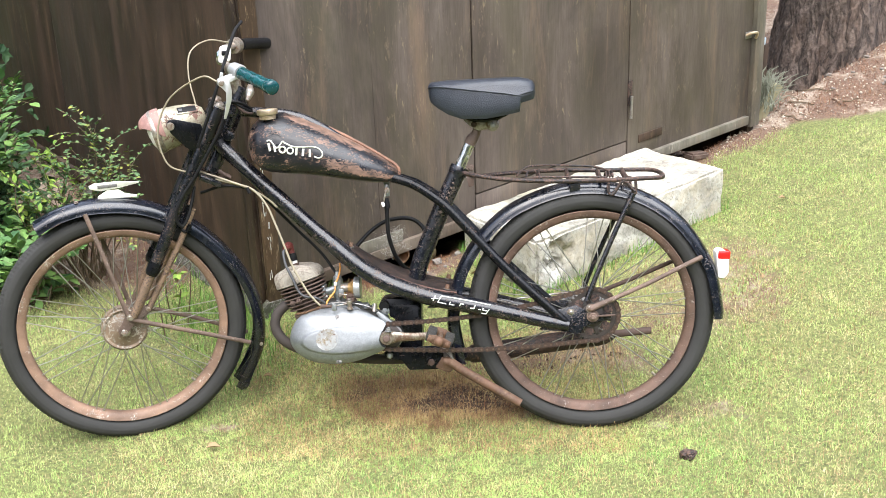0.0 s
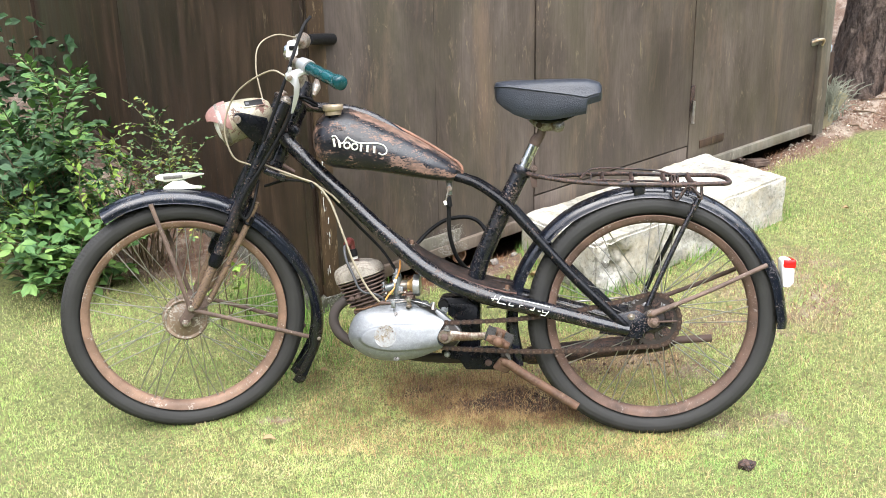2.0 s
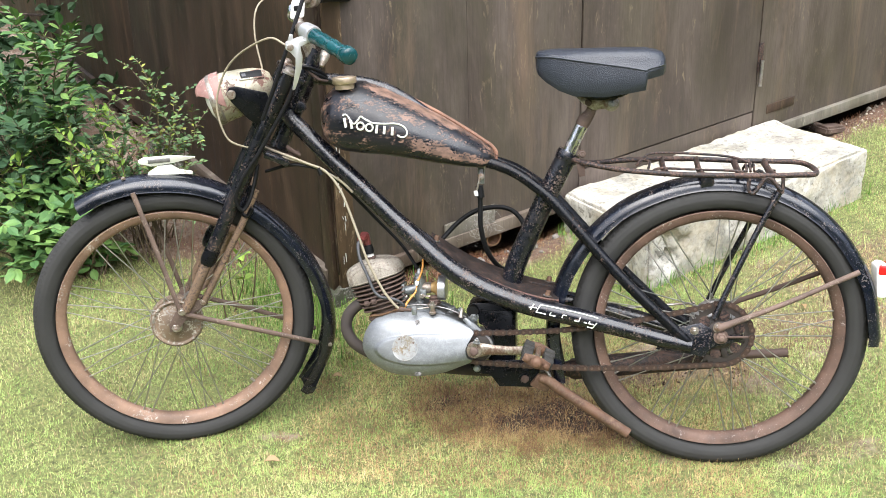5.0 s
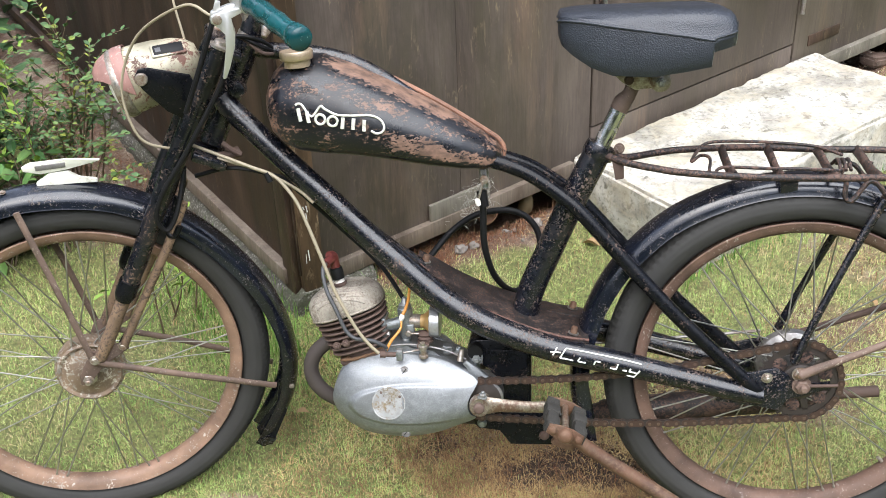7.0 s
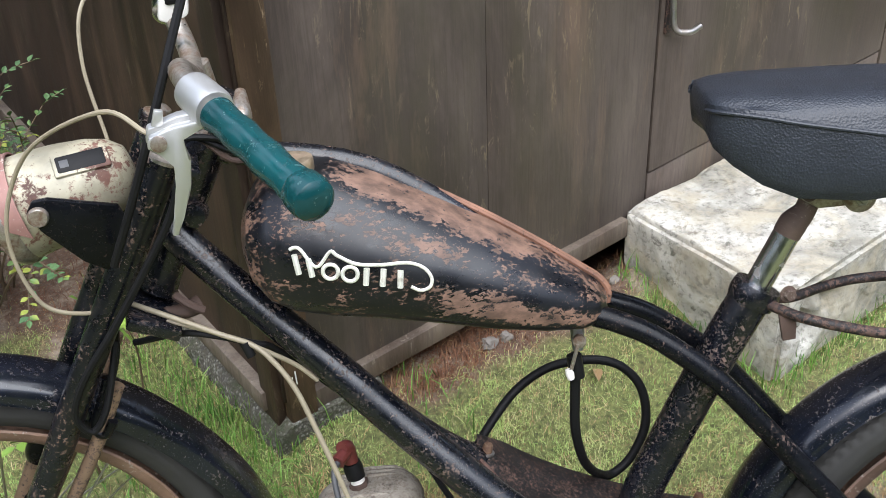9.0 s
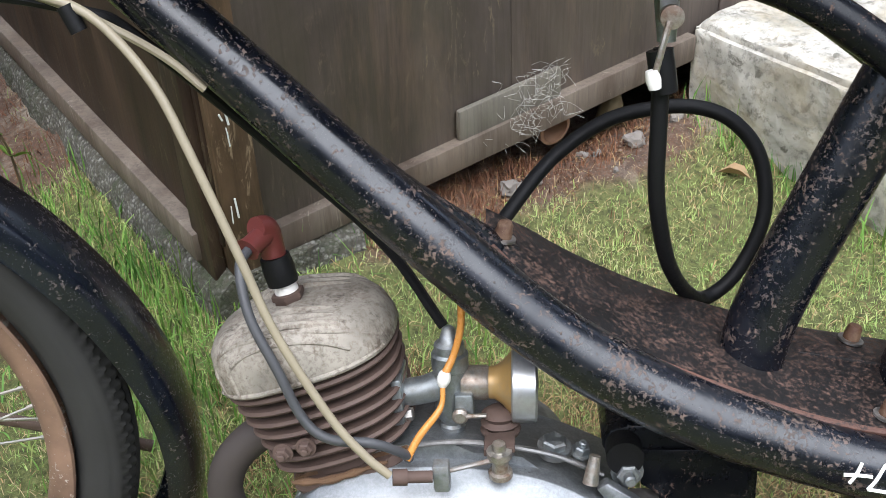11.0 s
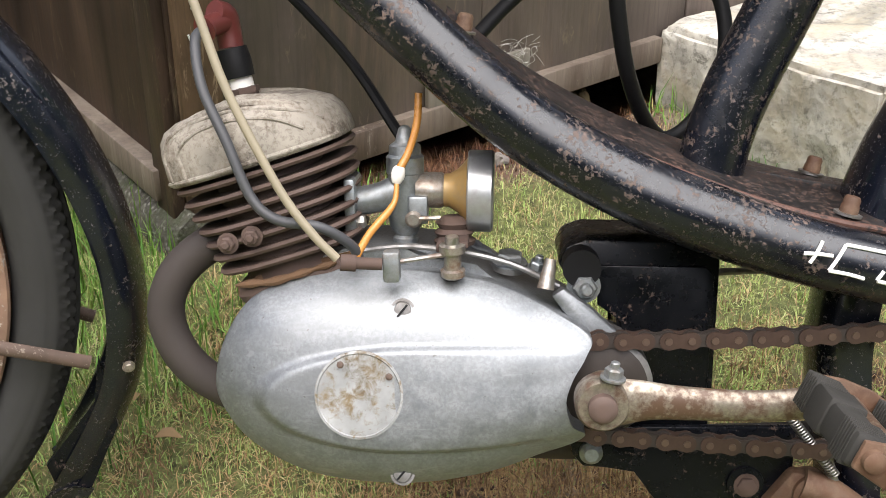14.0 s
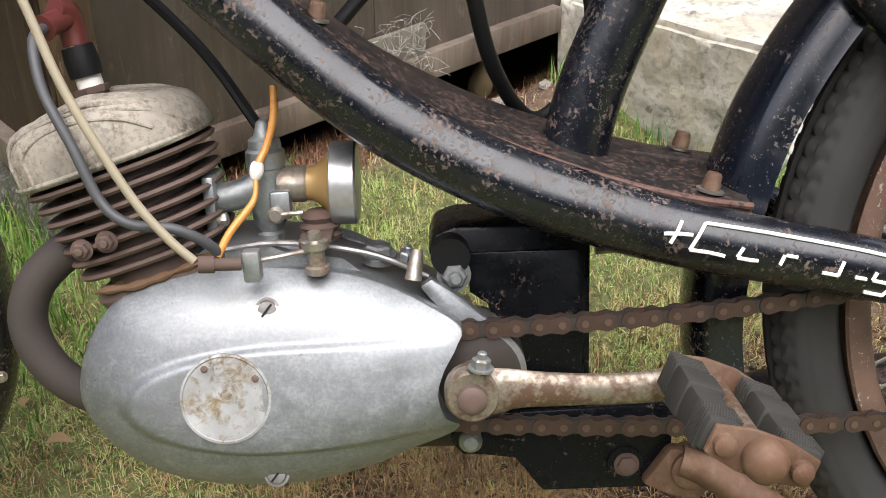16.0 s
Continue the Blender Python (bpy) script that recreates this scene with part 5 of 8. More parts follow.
    tap = tube("fuel_tap", [(0.118, -0.004, 0.738), (0.118, -0.006, 0.70), (0.118, -0.006, 0.676)], [0.008, 0.008, 0.006], zinc, moped, 3, 12)
    box("tap_body", (0.013, 0.014, 0.022), pose(0.118, -0.010, 0.7), alu_dark, tap, 0.003)
    lathe("tap_screw", [(0.0075, 0), (0.0075, 0.006), (0.004, 0.007)], axis((0.119, -0.02, 0.694), -Y), worn_chrome, tap, 18)
    tube("tap_lever", [(0.117, -0.028, 0.692), (0.112, -0.03, 0.675), (0.108, -0.03, 0.66)], 0.0022, worn_chrome, tap, 3, 8)
    lathe("tap_knob", [(0.004, -0.006), (0.005, 0), (0.004, 0.006)], axis((0.107, -0.03, 0.657), (0.2, 0, -1)), lens_white, tap, 12)
    tube("hose_tie", [(0.113, -0.012, 0.672), (0.115, -0.013, 0.655), (0.116, -0.013, 0.645)], 0.0088, black_rubber, tap, 3, 10)
    tube("fuel_hose", [(0.115, -0.008, 0.672), (0.113, -0.008, 0.62), (0.112, -0.004, 0.58), (0.116, 0.006, 0.545), (0.125, 0.025, 0.508), (0.142, 0.057, 0.473), (0.161, 0.079, 0.458), (0.187, 0.09, 0.476), (0.206, 0.097, 0.518), (0.203, 0.105, 0.562),
                       (0.183, 0.11, 0.59), (0.155, 0.113, 0.602), (0.12, 0.114, 0.602), (0.084, 0.114, 0.593), (0.045, 0.108, 0.568), (0.012, 0.085, 0.536), (-0.012, 0.055, 0.51)], 0.0058, black_rubber, moped, 8, 12, label="looped black rubber fuel hose")


build_tank()

# ---- fork, headlamp and handlebar (all turned with the steering) ----

def fpart(name, pts, r, mat, parent=None, n=5, seg=14, label="", flat=1.0):
    return tube(name, sp(*pts), r, mat, parent or moped, n, seg, label=label, flat=flat)


for sgn in (-1, 1):
    leg = fpart("fork_leg", [(-0.318, sgn * 0.062, 0.952), (-0.387, sgn * 0.064, 0.824), (-0.449, sgn * 0.065, 0.709), (-0.502, sgn * 0.065, 0.607), (-0.535, sgn * 0.065, 0.545)], [0.0175, 0.0175, 0.0165, 0.0165, 0.0165], fork_paint, seg=20)
    fpart("leg_collar", [(-0.527, sgn * 0.065, 0.56), (-0.54, sgn * 0.065, 0.535), (-0.545, sgn * 0.065, 0.525)], [0.0185, 0.0185, 0.015], black_paint_clean, leg, 3, 20)
    fpart("fork_slider", [(-0.54, sgn * 0.065, 0.535), (-0.585, sgn * 0.065, 0.45), (-0.606, sgn * 0.065, 0.415)], [0.0125, 0.0125, 0.011], fork_rust, leg, 3, 16, "rusty bare fork slider")
    fpart("fork_link", [(-0.415, sgn * 0.055, 0.69), (-0.455, sgn * 0.056, 0.612), (-0.51, sgn * 0.058, 0.52), (-0.562, sgn * 0.06, 0.43)], [0.008, 0.0085, 0.008, 0.008], fork_rust, leg, 4, 12, "rust-spotted fork link")
    fpart("link_eye", [(-0.425, sgn * 0.052, 0.70), (-0.438, sgn * 0.053, 0.668), (-0.45, sgn * 0.056, 0.64), (-0.44, sgn * 0.062, 0.632), (-0.428, sgn * 0.064, 0.65)], 0.006, black_paint_clean, leg, 4, 10)
    prism("link_plate", [(-0.622, 0.426), (-0.555, 0.44), (-0.553, 0.424), (-0.60, 0.40), (-0.63, 0.365), (-0.648, 0.362), (-0.648, 0.38)], sgn * 0.056, sgn * 0.061, rust_light, leg, STEER, 0.001)
    bolt("link_bolt", STEER @ Vector((-0.563, sgn * 0.062, 0.431)), STEER.to_3x3() @ Vector((0, sgn, 0)), 0.006, 0.006, worn_chrome, leg)
    bolt("stay_bolt", STEER @ Vector((-0.614, sgn * 0.07, 0.415)), STEER.to_3x3() @ Vector((0, sgn, 0)), 0.007, 0.007, worn_chrome, leg)
    lathe("leg_cap", [(0.0185, 0), (0.0185, 0.004), (0.012, 0.006), (0.011, 0.012), (0.006, 0.015)], axis(STEER @ Vector((-0.318, sgn * 0.062, 0.952)), STEER.to_3x3() @ STEER_AXIS), worn_chrome, leg, 20)
    ear = prism("lamp_bracket", [(-0.458, 0.921), (-0.45, 0.933), (-0.435, 0.934), (-0.37, 0.915), (-0.358, 0.875), (-0.385, 0.838), (-0.415, 0.858), (-0.448, 0.899)], sgn * 0.066, sgn * 0.073, black_paint_clean, leg, STEER, 0.002)
    lathe("lamp_bolt", [(0.0105, 0), (0.0105, 0.004), (0.009, 0.006)], axis(STEER @ Vector((-0.447, sgn * 0.073, 0.917)), STEER.to_3x3() @ Vector((0, sgn, 0))), worn_chrome, leg, 20)
for p, w in (((-0.312, 0, 0.945), 0.012), ((-0.362, 0, 0.762), 0.016)):
    bm = add_box(bmesh.new(), (0.06, 0.15, w), STEER @ Matrix.Translation(p) @ pose(0, 0, 0, 0, 27.5, 0), 0.004)
    part("fork_yoke", bm, black_paint, moped)
lathe("steering_nut", [(0.021, -0.012), (0.021, 0.0), (0.016, 0.002), (0.016, 0.012), (0.012, 0.014)], axis((-0.263, 0, 0.955), STEER_AXIS), worn_chrome, moped, 24)
# loose bracket tube and rusty clips below the head
fpart("cable_guide", [(-0.385, -0.01, 0.765), (-0.36, -0.03, 0.758), (-0.33, -0.035, 0.757), (-0.31, -0.03, 0.76)], [0.006, 0.007, 0.009, 0.011], rust, None, 4, 14)
tube("head_clip", [(-0.325, -0.03, 0.775), (-0.31, -0.034, 0.765), (-0.295, -0.03, 0.755)], 0.005, rust, moped, 4, 8)
lathe("head_lug", [(0.012, -0.01), (0.013, 0.0), (0.013, 0.012), (0.008, 0.013)], axis((-0.29, -0.018, 0.865), -Y), black_paint, moped, 20)
for k in range(3):
    tube("wiring", [(-0.33, -0.045 + 0.012 * k, 0.93 + 0.004 * k), (-0.28, -0.05 + 0.01 * k, 0.955), (-0.24, -0.03, 0.945 - 0.01 * k), (-0.22, 0.0, 0.92)], 0.0035, black_rubber if k < 2 else rust, moped, 5, 8)

LAMP = STEER @ axis((-0.437, 0, 0.905), (-0.972, 0, -0.235))
lamp = lathe("headlamp", [(0.006, -0.088), (0.024, -0.085), (0.036, -0.072), (0.044, -0.052), (0.0505, -0.02), (0.054, 0.012), (0.0555, 0.04), (0.054, 0.042)], LAMP, cream_paint, moped, 40, "cream headlamp shell with red rust patches")
lathe("lamp_rim", [(0.0555, 0.038), (0.0585, 0.042), (0.0585, 0.052), (0.055, 0.058), (0.05, 0.056), (0.05, 0.04)], LAMP, worn_chrome, lamp, 40, close=True)
lathe("lamp_glass", [(0.05, 0.05), (0.046, 0.058), (0.03, 0.066), (0.008, 0.07)], LAMP, lens_white, lamp, 32)

def build_visor():
    up = LAMP.to_3x3().inverted() @ Vector((0, 0, 1))
    mid = math.atan2(up.y, up.x)
    b = bmesh.new()
    outer, inner = [], []
    for h, ext in ((0.026, 0.0005), (0.042, 0.0005), (0.056, -0.003), (0.069, -0.0085), (0.079, -0.0155), (0.085, -0.023)):
        span = np.interp(h, [0.026, 0.085], [1.95, 1.0])
        ang = np.linspace(mid - span, mid + span, 21)
        for lst, t in ((outer, 0.0), (inner, 0.002)):
            r = 0.0592 + ext - t
            lst.append([b.verts.new(LAMP @ Vector((r * math.cos(a), r * math.sin(a), h))) for a in ang])
    for lst in (outer, inner):
        for r0, r1 in zip(lst, lst[1:]):
            for j in range(20):
                b.faces.new((r0[j], r0[j + 1], r1[j + 1], r1[j]))
    for r0, r1 in ((outer[0], inner[0]), (outer[-1], inner[-1])):
        for j in range(20):
            b.faces.new((r0[j], r0[j + 1], r1[j + 1], r1[j]))
    for e in (0, -1):
        for k in range(5):
            b.faces.new((outer[k][e], outer[k + 1][e], inner[k + 1][e], inner[k][e]))
    part("lamp_visor", b, visor_paint, lamp, "faded pinkish-red lamp visor", 60)
    # switch window on top of the shell: a black block paints its dark inside
    lean_in = LAMP.to_3x3().inverted() @ (STEER.to_3x3() @ Vector((0, -0.6, 0.8)))
    wm = LAMP @ Matrix.Rotation(math.atan2(lean_in.y, lean_in.x), 4, "Z")
    box("switch_window", (0.006, 0.021, 0.05), wm @ pose(0.0440, 0, -0.046, 0, 14, 0), black_rubber, lamp, 0.0025)
    box("window_rim", (0.006, 0.027, 0.057), wm @ pose(0.0432, 0, -0.046, 0, 14, 0), cream_paint, lamp, 0.0025)
    box("switch", (0.006, 0.012, 0.012), wm @ pose(0.0482, 0, -0.030, 0, 14, 0), cable_grey, lamp, 0.002)


build_visor()

# handlebar
bar = fpart("handlebar", [(-0.218, -0.36, 1.036), (-0.24, -0.29, 1.045), (-0.264, -0.225, 1.055), (-0.282, -0.16, 1.062), (-0.286, -0.1, 1.055), (-0.275, -0.05, 1.03), (-0.272, 0, 1.022), (-0.275, 0.05, 1.032), (-0.284, 0.1, 1.062),
                          (-0.272, 0.16, 1.078), (-0.235, 0.225, 1.083), (-0.19, 0.30, 1.078), (-0.14, 0.365, 1.07)], 0.011, worn_chrome, None, 6, 16, "pitted chrome handlebar")
fpart("stem", [(-0.262, 0, 0.955), (-0.262, 0, 0.985), (-0.272, 0, 1.025)], [0.013, 0.013, 0.017], worn_chrome, None, 3, 16)
grip = fpart("grip", [(-0.262, -0.232, 1.0545), (-0.25, -0.264, 1.0495), (-0.238, -0.296, 1.045), (-0.226, -0.33, 1.040), (-0.214, -0.362, 1.0355), (-0.209, -0.376, 1.034)], [0.0162, 0.0146, 0.0162, 0.0144, 0.016, 0.0142, 0.0158, 0.0144, 0.0158], teal, bar, 4, 24, "glossy teal plastic grip with a bulbous end")
lathe("grip_end", [(0.0145, -0.018), (0.0178, -0.013), (0.0185, -0.002), (0.017, 0.006), (0.012, 0.010), (0.005, 0.0115)], axis(STEER @ Vector((-0.209, -0.376, 1.034)), STEER.to_3x3() @ Vector((0.33, -0.93, -0.12))), teal, bar, 28)
fpart("grip", [(-0.222, 0.245, 1.082), (-0.185, 0.305, 1.077), (-0.137, 0.37, 1.069)], [0.0165, 0.016, 0.017], black_rubber, bar, 5, 24, "black ribbed rubber twist grip")
lathe("twist_drum", [(0.016, -0.016), (0.022, -0.014), (0.023, 0.008), (0.018, 0.014)], axis(STEER @ Vector((-0.24, 0.215, 1.083)), STEER.to_3x3() @ Vector((0.5, 0.86, 0.02))), worn_chrome, bar, 28)
lathe("lever_clamp", [(0.0145, -0.024), (0.0185, -0.02), (0.0195, 0.018), (0.0175, 0.026)], axis(STEER @ Vector((-0.271, -0.2, 1.0575)), STEER.to_3x3() @ Vector((0.3, -0.94, -0.1))), bright_alloy, bar, 28, "white plated lever clamp")
lev = prism("clutch_lever", [(-0.322, 1.040), (-0.30, 1.047), (-0.272, 1.05), (-0.272, 1.042), (-0.296, 1.036), (-0.290, 1.015), (-0.294, 0.99), (-0.305, 0.962), (-0.312, 0.946), (-0.318, 0.946), (-0.313, 0.964), (-0.305, 0.99), (-0.303, 1.012), (-0.312, 1.024), (-0.324, 1.030)],
            -0.226, -0.216, bright_alloy, bar, STEER, 0.002, "bright curved clutch lever")
lathe("lever_pivot", [(0.007, 0), (0.007, 0.004), (0.004, 0.005)], axis(STEER @ Vector((-0.314, -0.226, 1.035)), STEER.to_3x3() @ -Y), worn_chrome, lev, 16)
prism("lever_mount", [(-0.325, 1.031), (-0.322, 1.044), (-0.295, 1.052), (-0.265, 1.054), (-0.265, 1.04), (-0.30, 1.036)], -0.214, -0.2, bright_alloy, bar, STEER, 0.002)
prism("small_lever", [(-0.318, 1.046), (-0.313, 1.060), (-0.306, 1.058), (-0.308, 1.042)], -0.214, -0.208, bright_alloy, bar, STEER, 0.001)
lathe("lever_clamp", [(0.0145, -0.014), (0.018, -0.012), (0.018, 0.012), (0.0145, 0.014)], axis(STEER @ Vector((-0.286, 0.1, 1.064)), STEER.to_3x3() @ Vector((0.05, 0.8, 0.4))), chrome, bar, 24)
prism("choke_lever", [(-0.30, 1.055), (-0.292, 1.095), (-0.275, 1.10), (-0.262, 1.09), (-0.266, 1.058), (-0.282, 1.048)], 0.072, 0.084, lens_white, bar, STEER, 0.004, "white oval lever clamp")
box("choke_window", (0.018, 0.003, 0.012), STEER @ pose(-0.28, 0.0705, 1.078), black_rubber, bar, 0.002)
fpart("bulb_lever", [(-0.23, -0.03, 1.0), (-0.235, -0.06, 0.985), (-0.245, -0.075, 0.965)], [0.006, 0.012, 0.005], worn_chrome, bar, 5, 12)
# cables from the bars
fpart("cable", [(-0.322, -0.205, 1.037), (-0.36, -0.16, 1.046), (-0.44, -0.085, 0.99), (-0.48, -0.07, 0.905), (-0.468, -0.075, 0.825), (-0.43, -0.07, 0.797), (-0.395, -0.04, 0.785)], 0.0023, cable_cream, None, 8, 8, "cream cable outer")
fpart("cable", [(-0.262, 0.16, 1.098), (-0.32, 0.11, 1.112), (-0.37, 0.06, 1.09), (-0.383, 0.04, 1.03), (-0.374, 0.02, 0.955), (-0.372, 0.01, 0.93)], 0.0021, cable_cream, None, 8, 8, "cream cable outer")
fpart("cable", [(-0.235, -0.03, 1.165), (-0.262, -0.06, 1.135), (-0.315, -0.1, 1.02), (-0.352, -0.105, 0.935), (-0.385, -0.096, 0.86)], 0.0045, black_rubber, None, 6, 8, "black rubber cable")
fpart("cable", [(-0.3, -0.1, 0.96), (-0.322, -0.1, 0.905), (-0.36, -0.098, 0.845), (-0.4, -0.092, 0.785), (-0.443, -0.088, 0.726), (-0.462, -0.084, 0.68), (-0.449, -0.08, 0.652), (-0.428, -0.076, 0.68), (-0.405, -0.06, 0.75)], 0.0042, black_rubber, None, 6, 8, "black front brake cable")
tube("cable", [(-0.39, -0.05, 0.785), (-0.33, -0.055, 0.762), (-0.27, -0.06, 0.738), (-0.238, -0.062, 0.7255), (-0.217, -0.065, 0.707), (-0.195, -0.07, 0.675), (-0.1775, -0.075, 0.63), (-0.157, -0.078, 0.567), (-0.14, -0.08, 0.5136), (-0.111, -0.08, 0.451), (-0.0906, -0.079, 0.42), (-0.0758, -0.077, 0.403)], 0.0031, cable_cream, moped, 8, 10, label="long cream clutch cable")
tube("cable", [(-0.33, -0.052, 0.755), (-0.26, -0.056, 0.732), (-0.222, -0.055, 0.712), (-0.195, -0.045, 0.69), (-0.175, -0.04, 0.668)], 0.0028, cable_cream, moped, 6, 8)
tube("cable", [(-0.38, -0.03, 0.72), (-0.31, -0.045, 0.735), (-0.24, -0.05, 0.722), (-0.215, -0.03, 0.70), (-0.14, 0.02, 0.60), (-0.08, 0.03, 0.53), (-0.04, 0.012, 0.472)], 0.004, black_rubber, moped, 8, 8, label="black throttle cable")
tube("cable_tie", [(-0.246, -0.062, 0.728), (-0.24, -0.062, 0.712)], 0.0055, black_rubber, moped)
fpart("cable", [(-0.405, -0.03, 0.745), (-0.415, -0.028, 0.70), (-0.45, -0.04, 0.62), (-0.52, -0.045, 0.5), (-0.575, -0.045, 0.42)], 0.0032, black_rubber, None, 6, 8)

# ---- rear fittings ----
near_rail = [(0.325, -0.02, 0.726), (0.356, -0.042, 0.7185), (0.40, -0.053, 0.71), (0.452, -0.058, 0.7015), (0.573, -0.06, 0.69), (0.722, -0.06, 0.684), (0.80, -0.058, 0.683), (0.842, -0.04, 0.682), (0.856, 0, 0.682)]
rack = tube("carrier", near_rail[:-1] + [(0.85, 0.02, 0.687), (0.835, 0.065, 0.694), (0.80, 0.08, 0.697), (0.69, 0.085, 0.702), (0.585, 0.085, 0.709), (0.514, 0.085, 0.7105), (0.45, 0.078, 0.711), (0.406, 0.06, 0.7105), (0.362, 0.03, 0.712), (0.325, 0.012, 0.722)], 0.006, plate_rust, moped, 6, 12, label="rusty tubular luggage carrier")
for x in (0.526, 0.603, 0.686, 0.752):
    z = np.interp(x, [0.45, 0.573, 0.722], [0.7015, 0.69, 0.684])
    zf = np.interp(x, [0.51, 0.585, 0.69, 0.8], [0.7105, 0.709, 0.702, 0.697])
    tube("cross_bar", [(x, -0.06, z), (x - 0.002, -0.02, z + 0.002), (x - 0.003, 0.03, zf - 0.003), (x, 0.084, zf)], 0.0085, plate_rust, rack, 4, 10, flat=0.5)
tube("spring_clip", [(0.486, -0.056, 0.696), (0.493, -0.02, 0.715), (0.481, 0.0, 0.717), (0.466, 0.0, 0.707), (0.472, 0.02, 0.712), (0.483, 0.04, 0.719), (0.498, 0.055, 0.726), (0.534, 0.06, 0.727), (0.594, 0.06, 0.723), (0.674, 0.05, 0.715), (0.72, 0.04, 0.70)], 0.0028, plate_rust, rack, 6, 8)
tube("spring_clip", [(0.496, -0.052, 0.694), (0.512, -0.03, 0.702), (0.581, -0.03, 0.698), (0.652, -0.03, 0.694), (0.70, -0.03, 0.69)], 0.0028, plate_rust, rack, 5, 8)
for k in range(3):
    tube("clip_coil", [(0.70 + 0.008 * k, 0.03, 0.688), (0.702 + 0.008 * k, 0.0, 0.702), (0.70 + 0.008 * k, -0.03, 0.69)], 0.003, plate_rust, rack, 4, 8)
for sgn in (-1, 1):
    tube("carrier_hoop", [(0.702, sgn * 0.06, 0.68), (0.70, sgn * 0.062, 0.655), (0.712, sgn * 0.062, 0.648), (0.74, sgn * 0.062, 0.68), (0.768, sgn * 0.062, 0.652), (0.772, sgn * 0.06, 0.682)], 0.0042, plate_rust, rack, 5, 8)
    tube("guard_stay", [(0.765, sgn * 0.052, 0.645), (0.714, sgn * 0.058, 0.551), (0.656, sgn * 0.068, 0.434), (0.628, sgn * 0.074, 0.372)], [0.0075, 0.0065, 0.0065, 0.0075], black_paint, moped, 4, 10)
    tube("guard_stay", [(0.936, sgn * 0.05, 0.467), (0.87, sgn * 0.06, 0.441), (0.789, sgn * 0.07, 0.408), (0.71, sgn * 0.077, 0.379), (0.637, sgn * 0.08, 0.352)], [0.0065, 0.006, 0.006, 0.006, 0.009], rust_light if sgn < 0 else rust, moped, 4, 10)
    bolt("guard_bolt", (0.768, sgn * 0.05, 0.648), (0, sgn, 0.2), 0.006, 0.006, rust_light, rear_guard)
prism("carrier_bracket", [(0.60, 0.684), (0.63, 0.684), (0.628, 0.664), (0.602, 0.66)], -0.052, -0.047, black_paint, rack, None, 0.001)
tail = prism("tail_lamp", [(0.980, 0.404), (0.978, 0.474), (0.988, 0.48), (1.004, 0.476), (1.011, 0.45), (1.009, 0.415), (0.998, 0.402)], -0.026, 0.026, lens_white, moped, None, 0.004, "white tail lamp with a red lens")
box("tail_lens", (0.034, 0.056, 0.024), pose(0.998, 0, 0.4645, 0, 6, 0), red_lens, tail, 0.005)

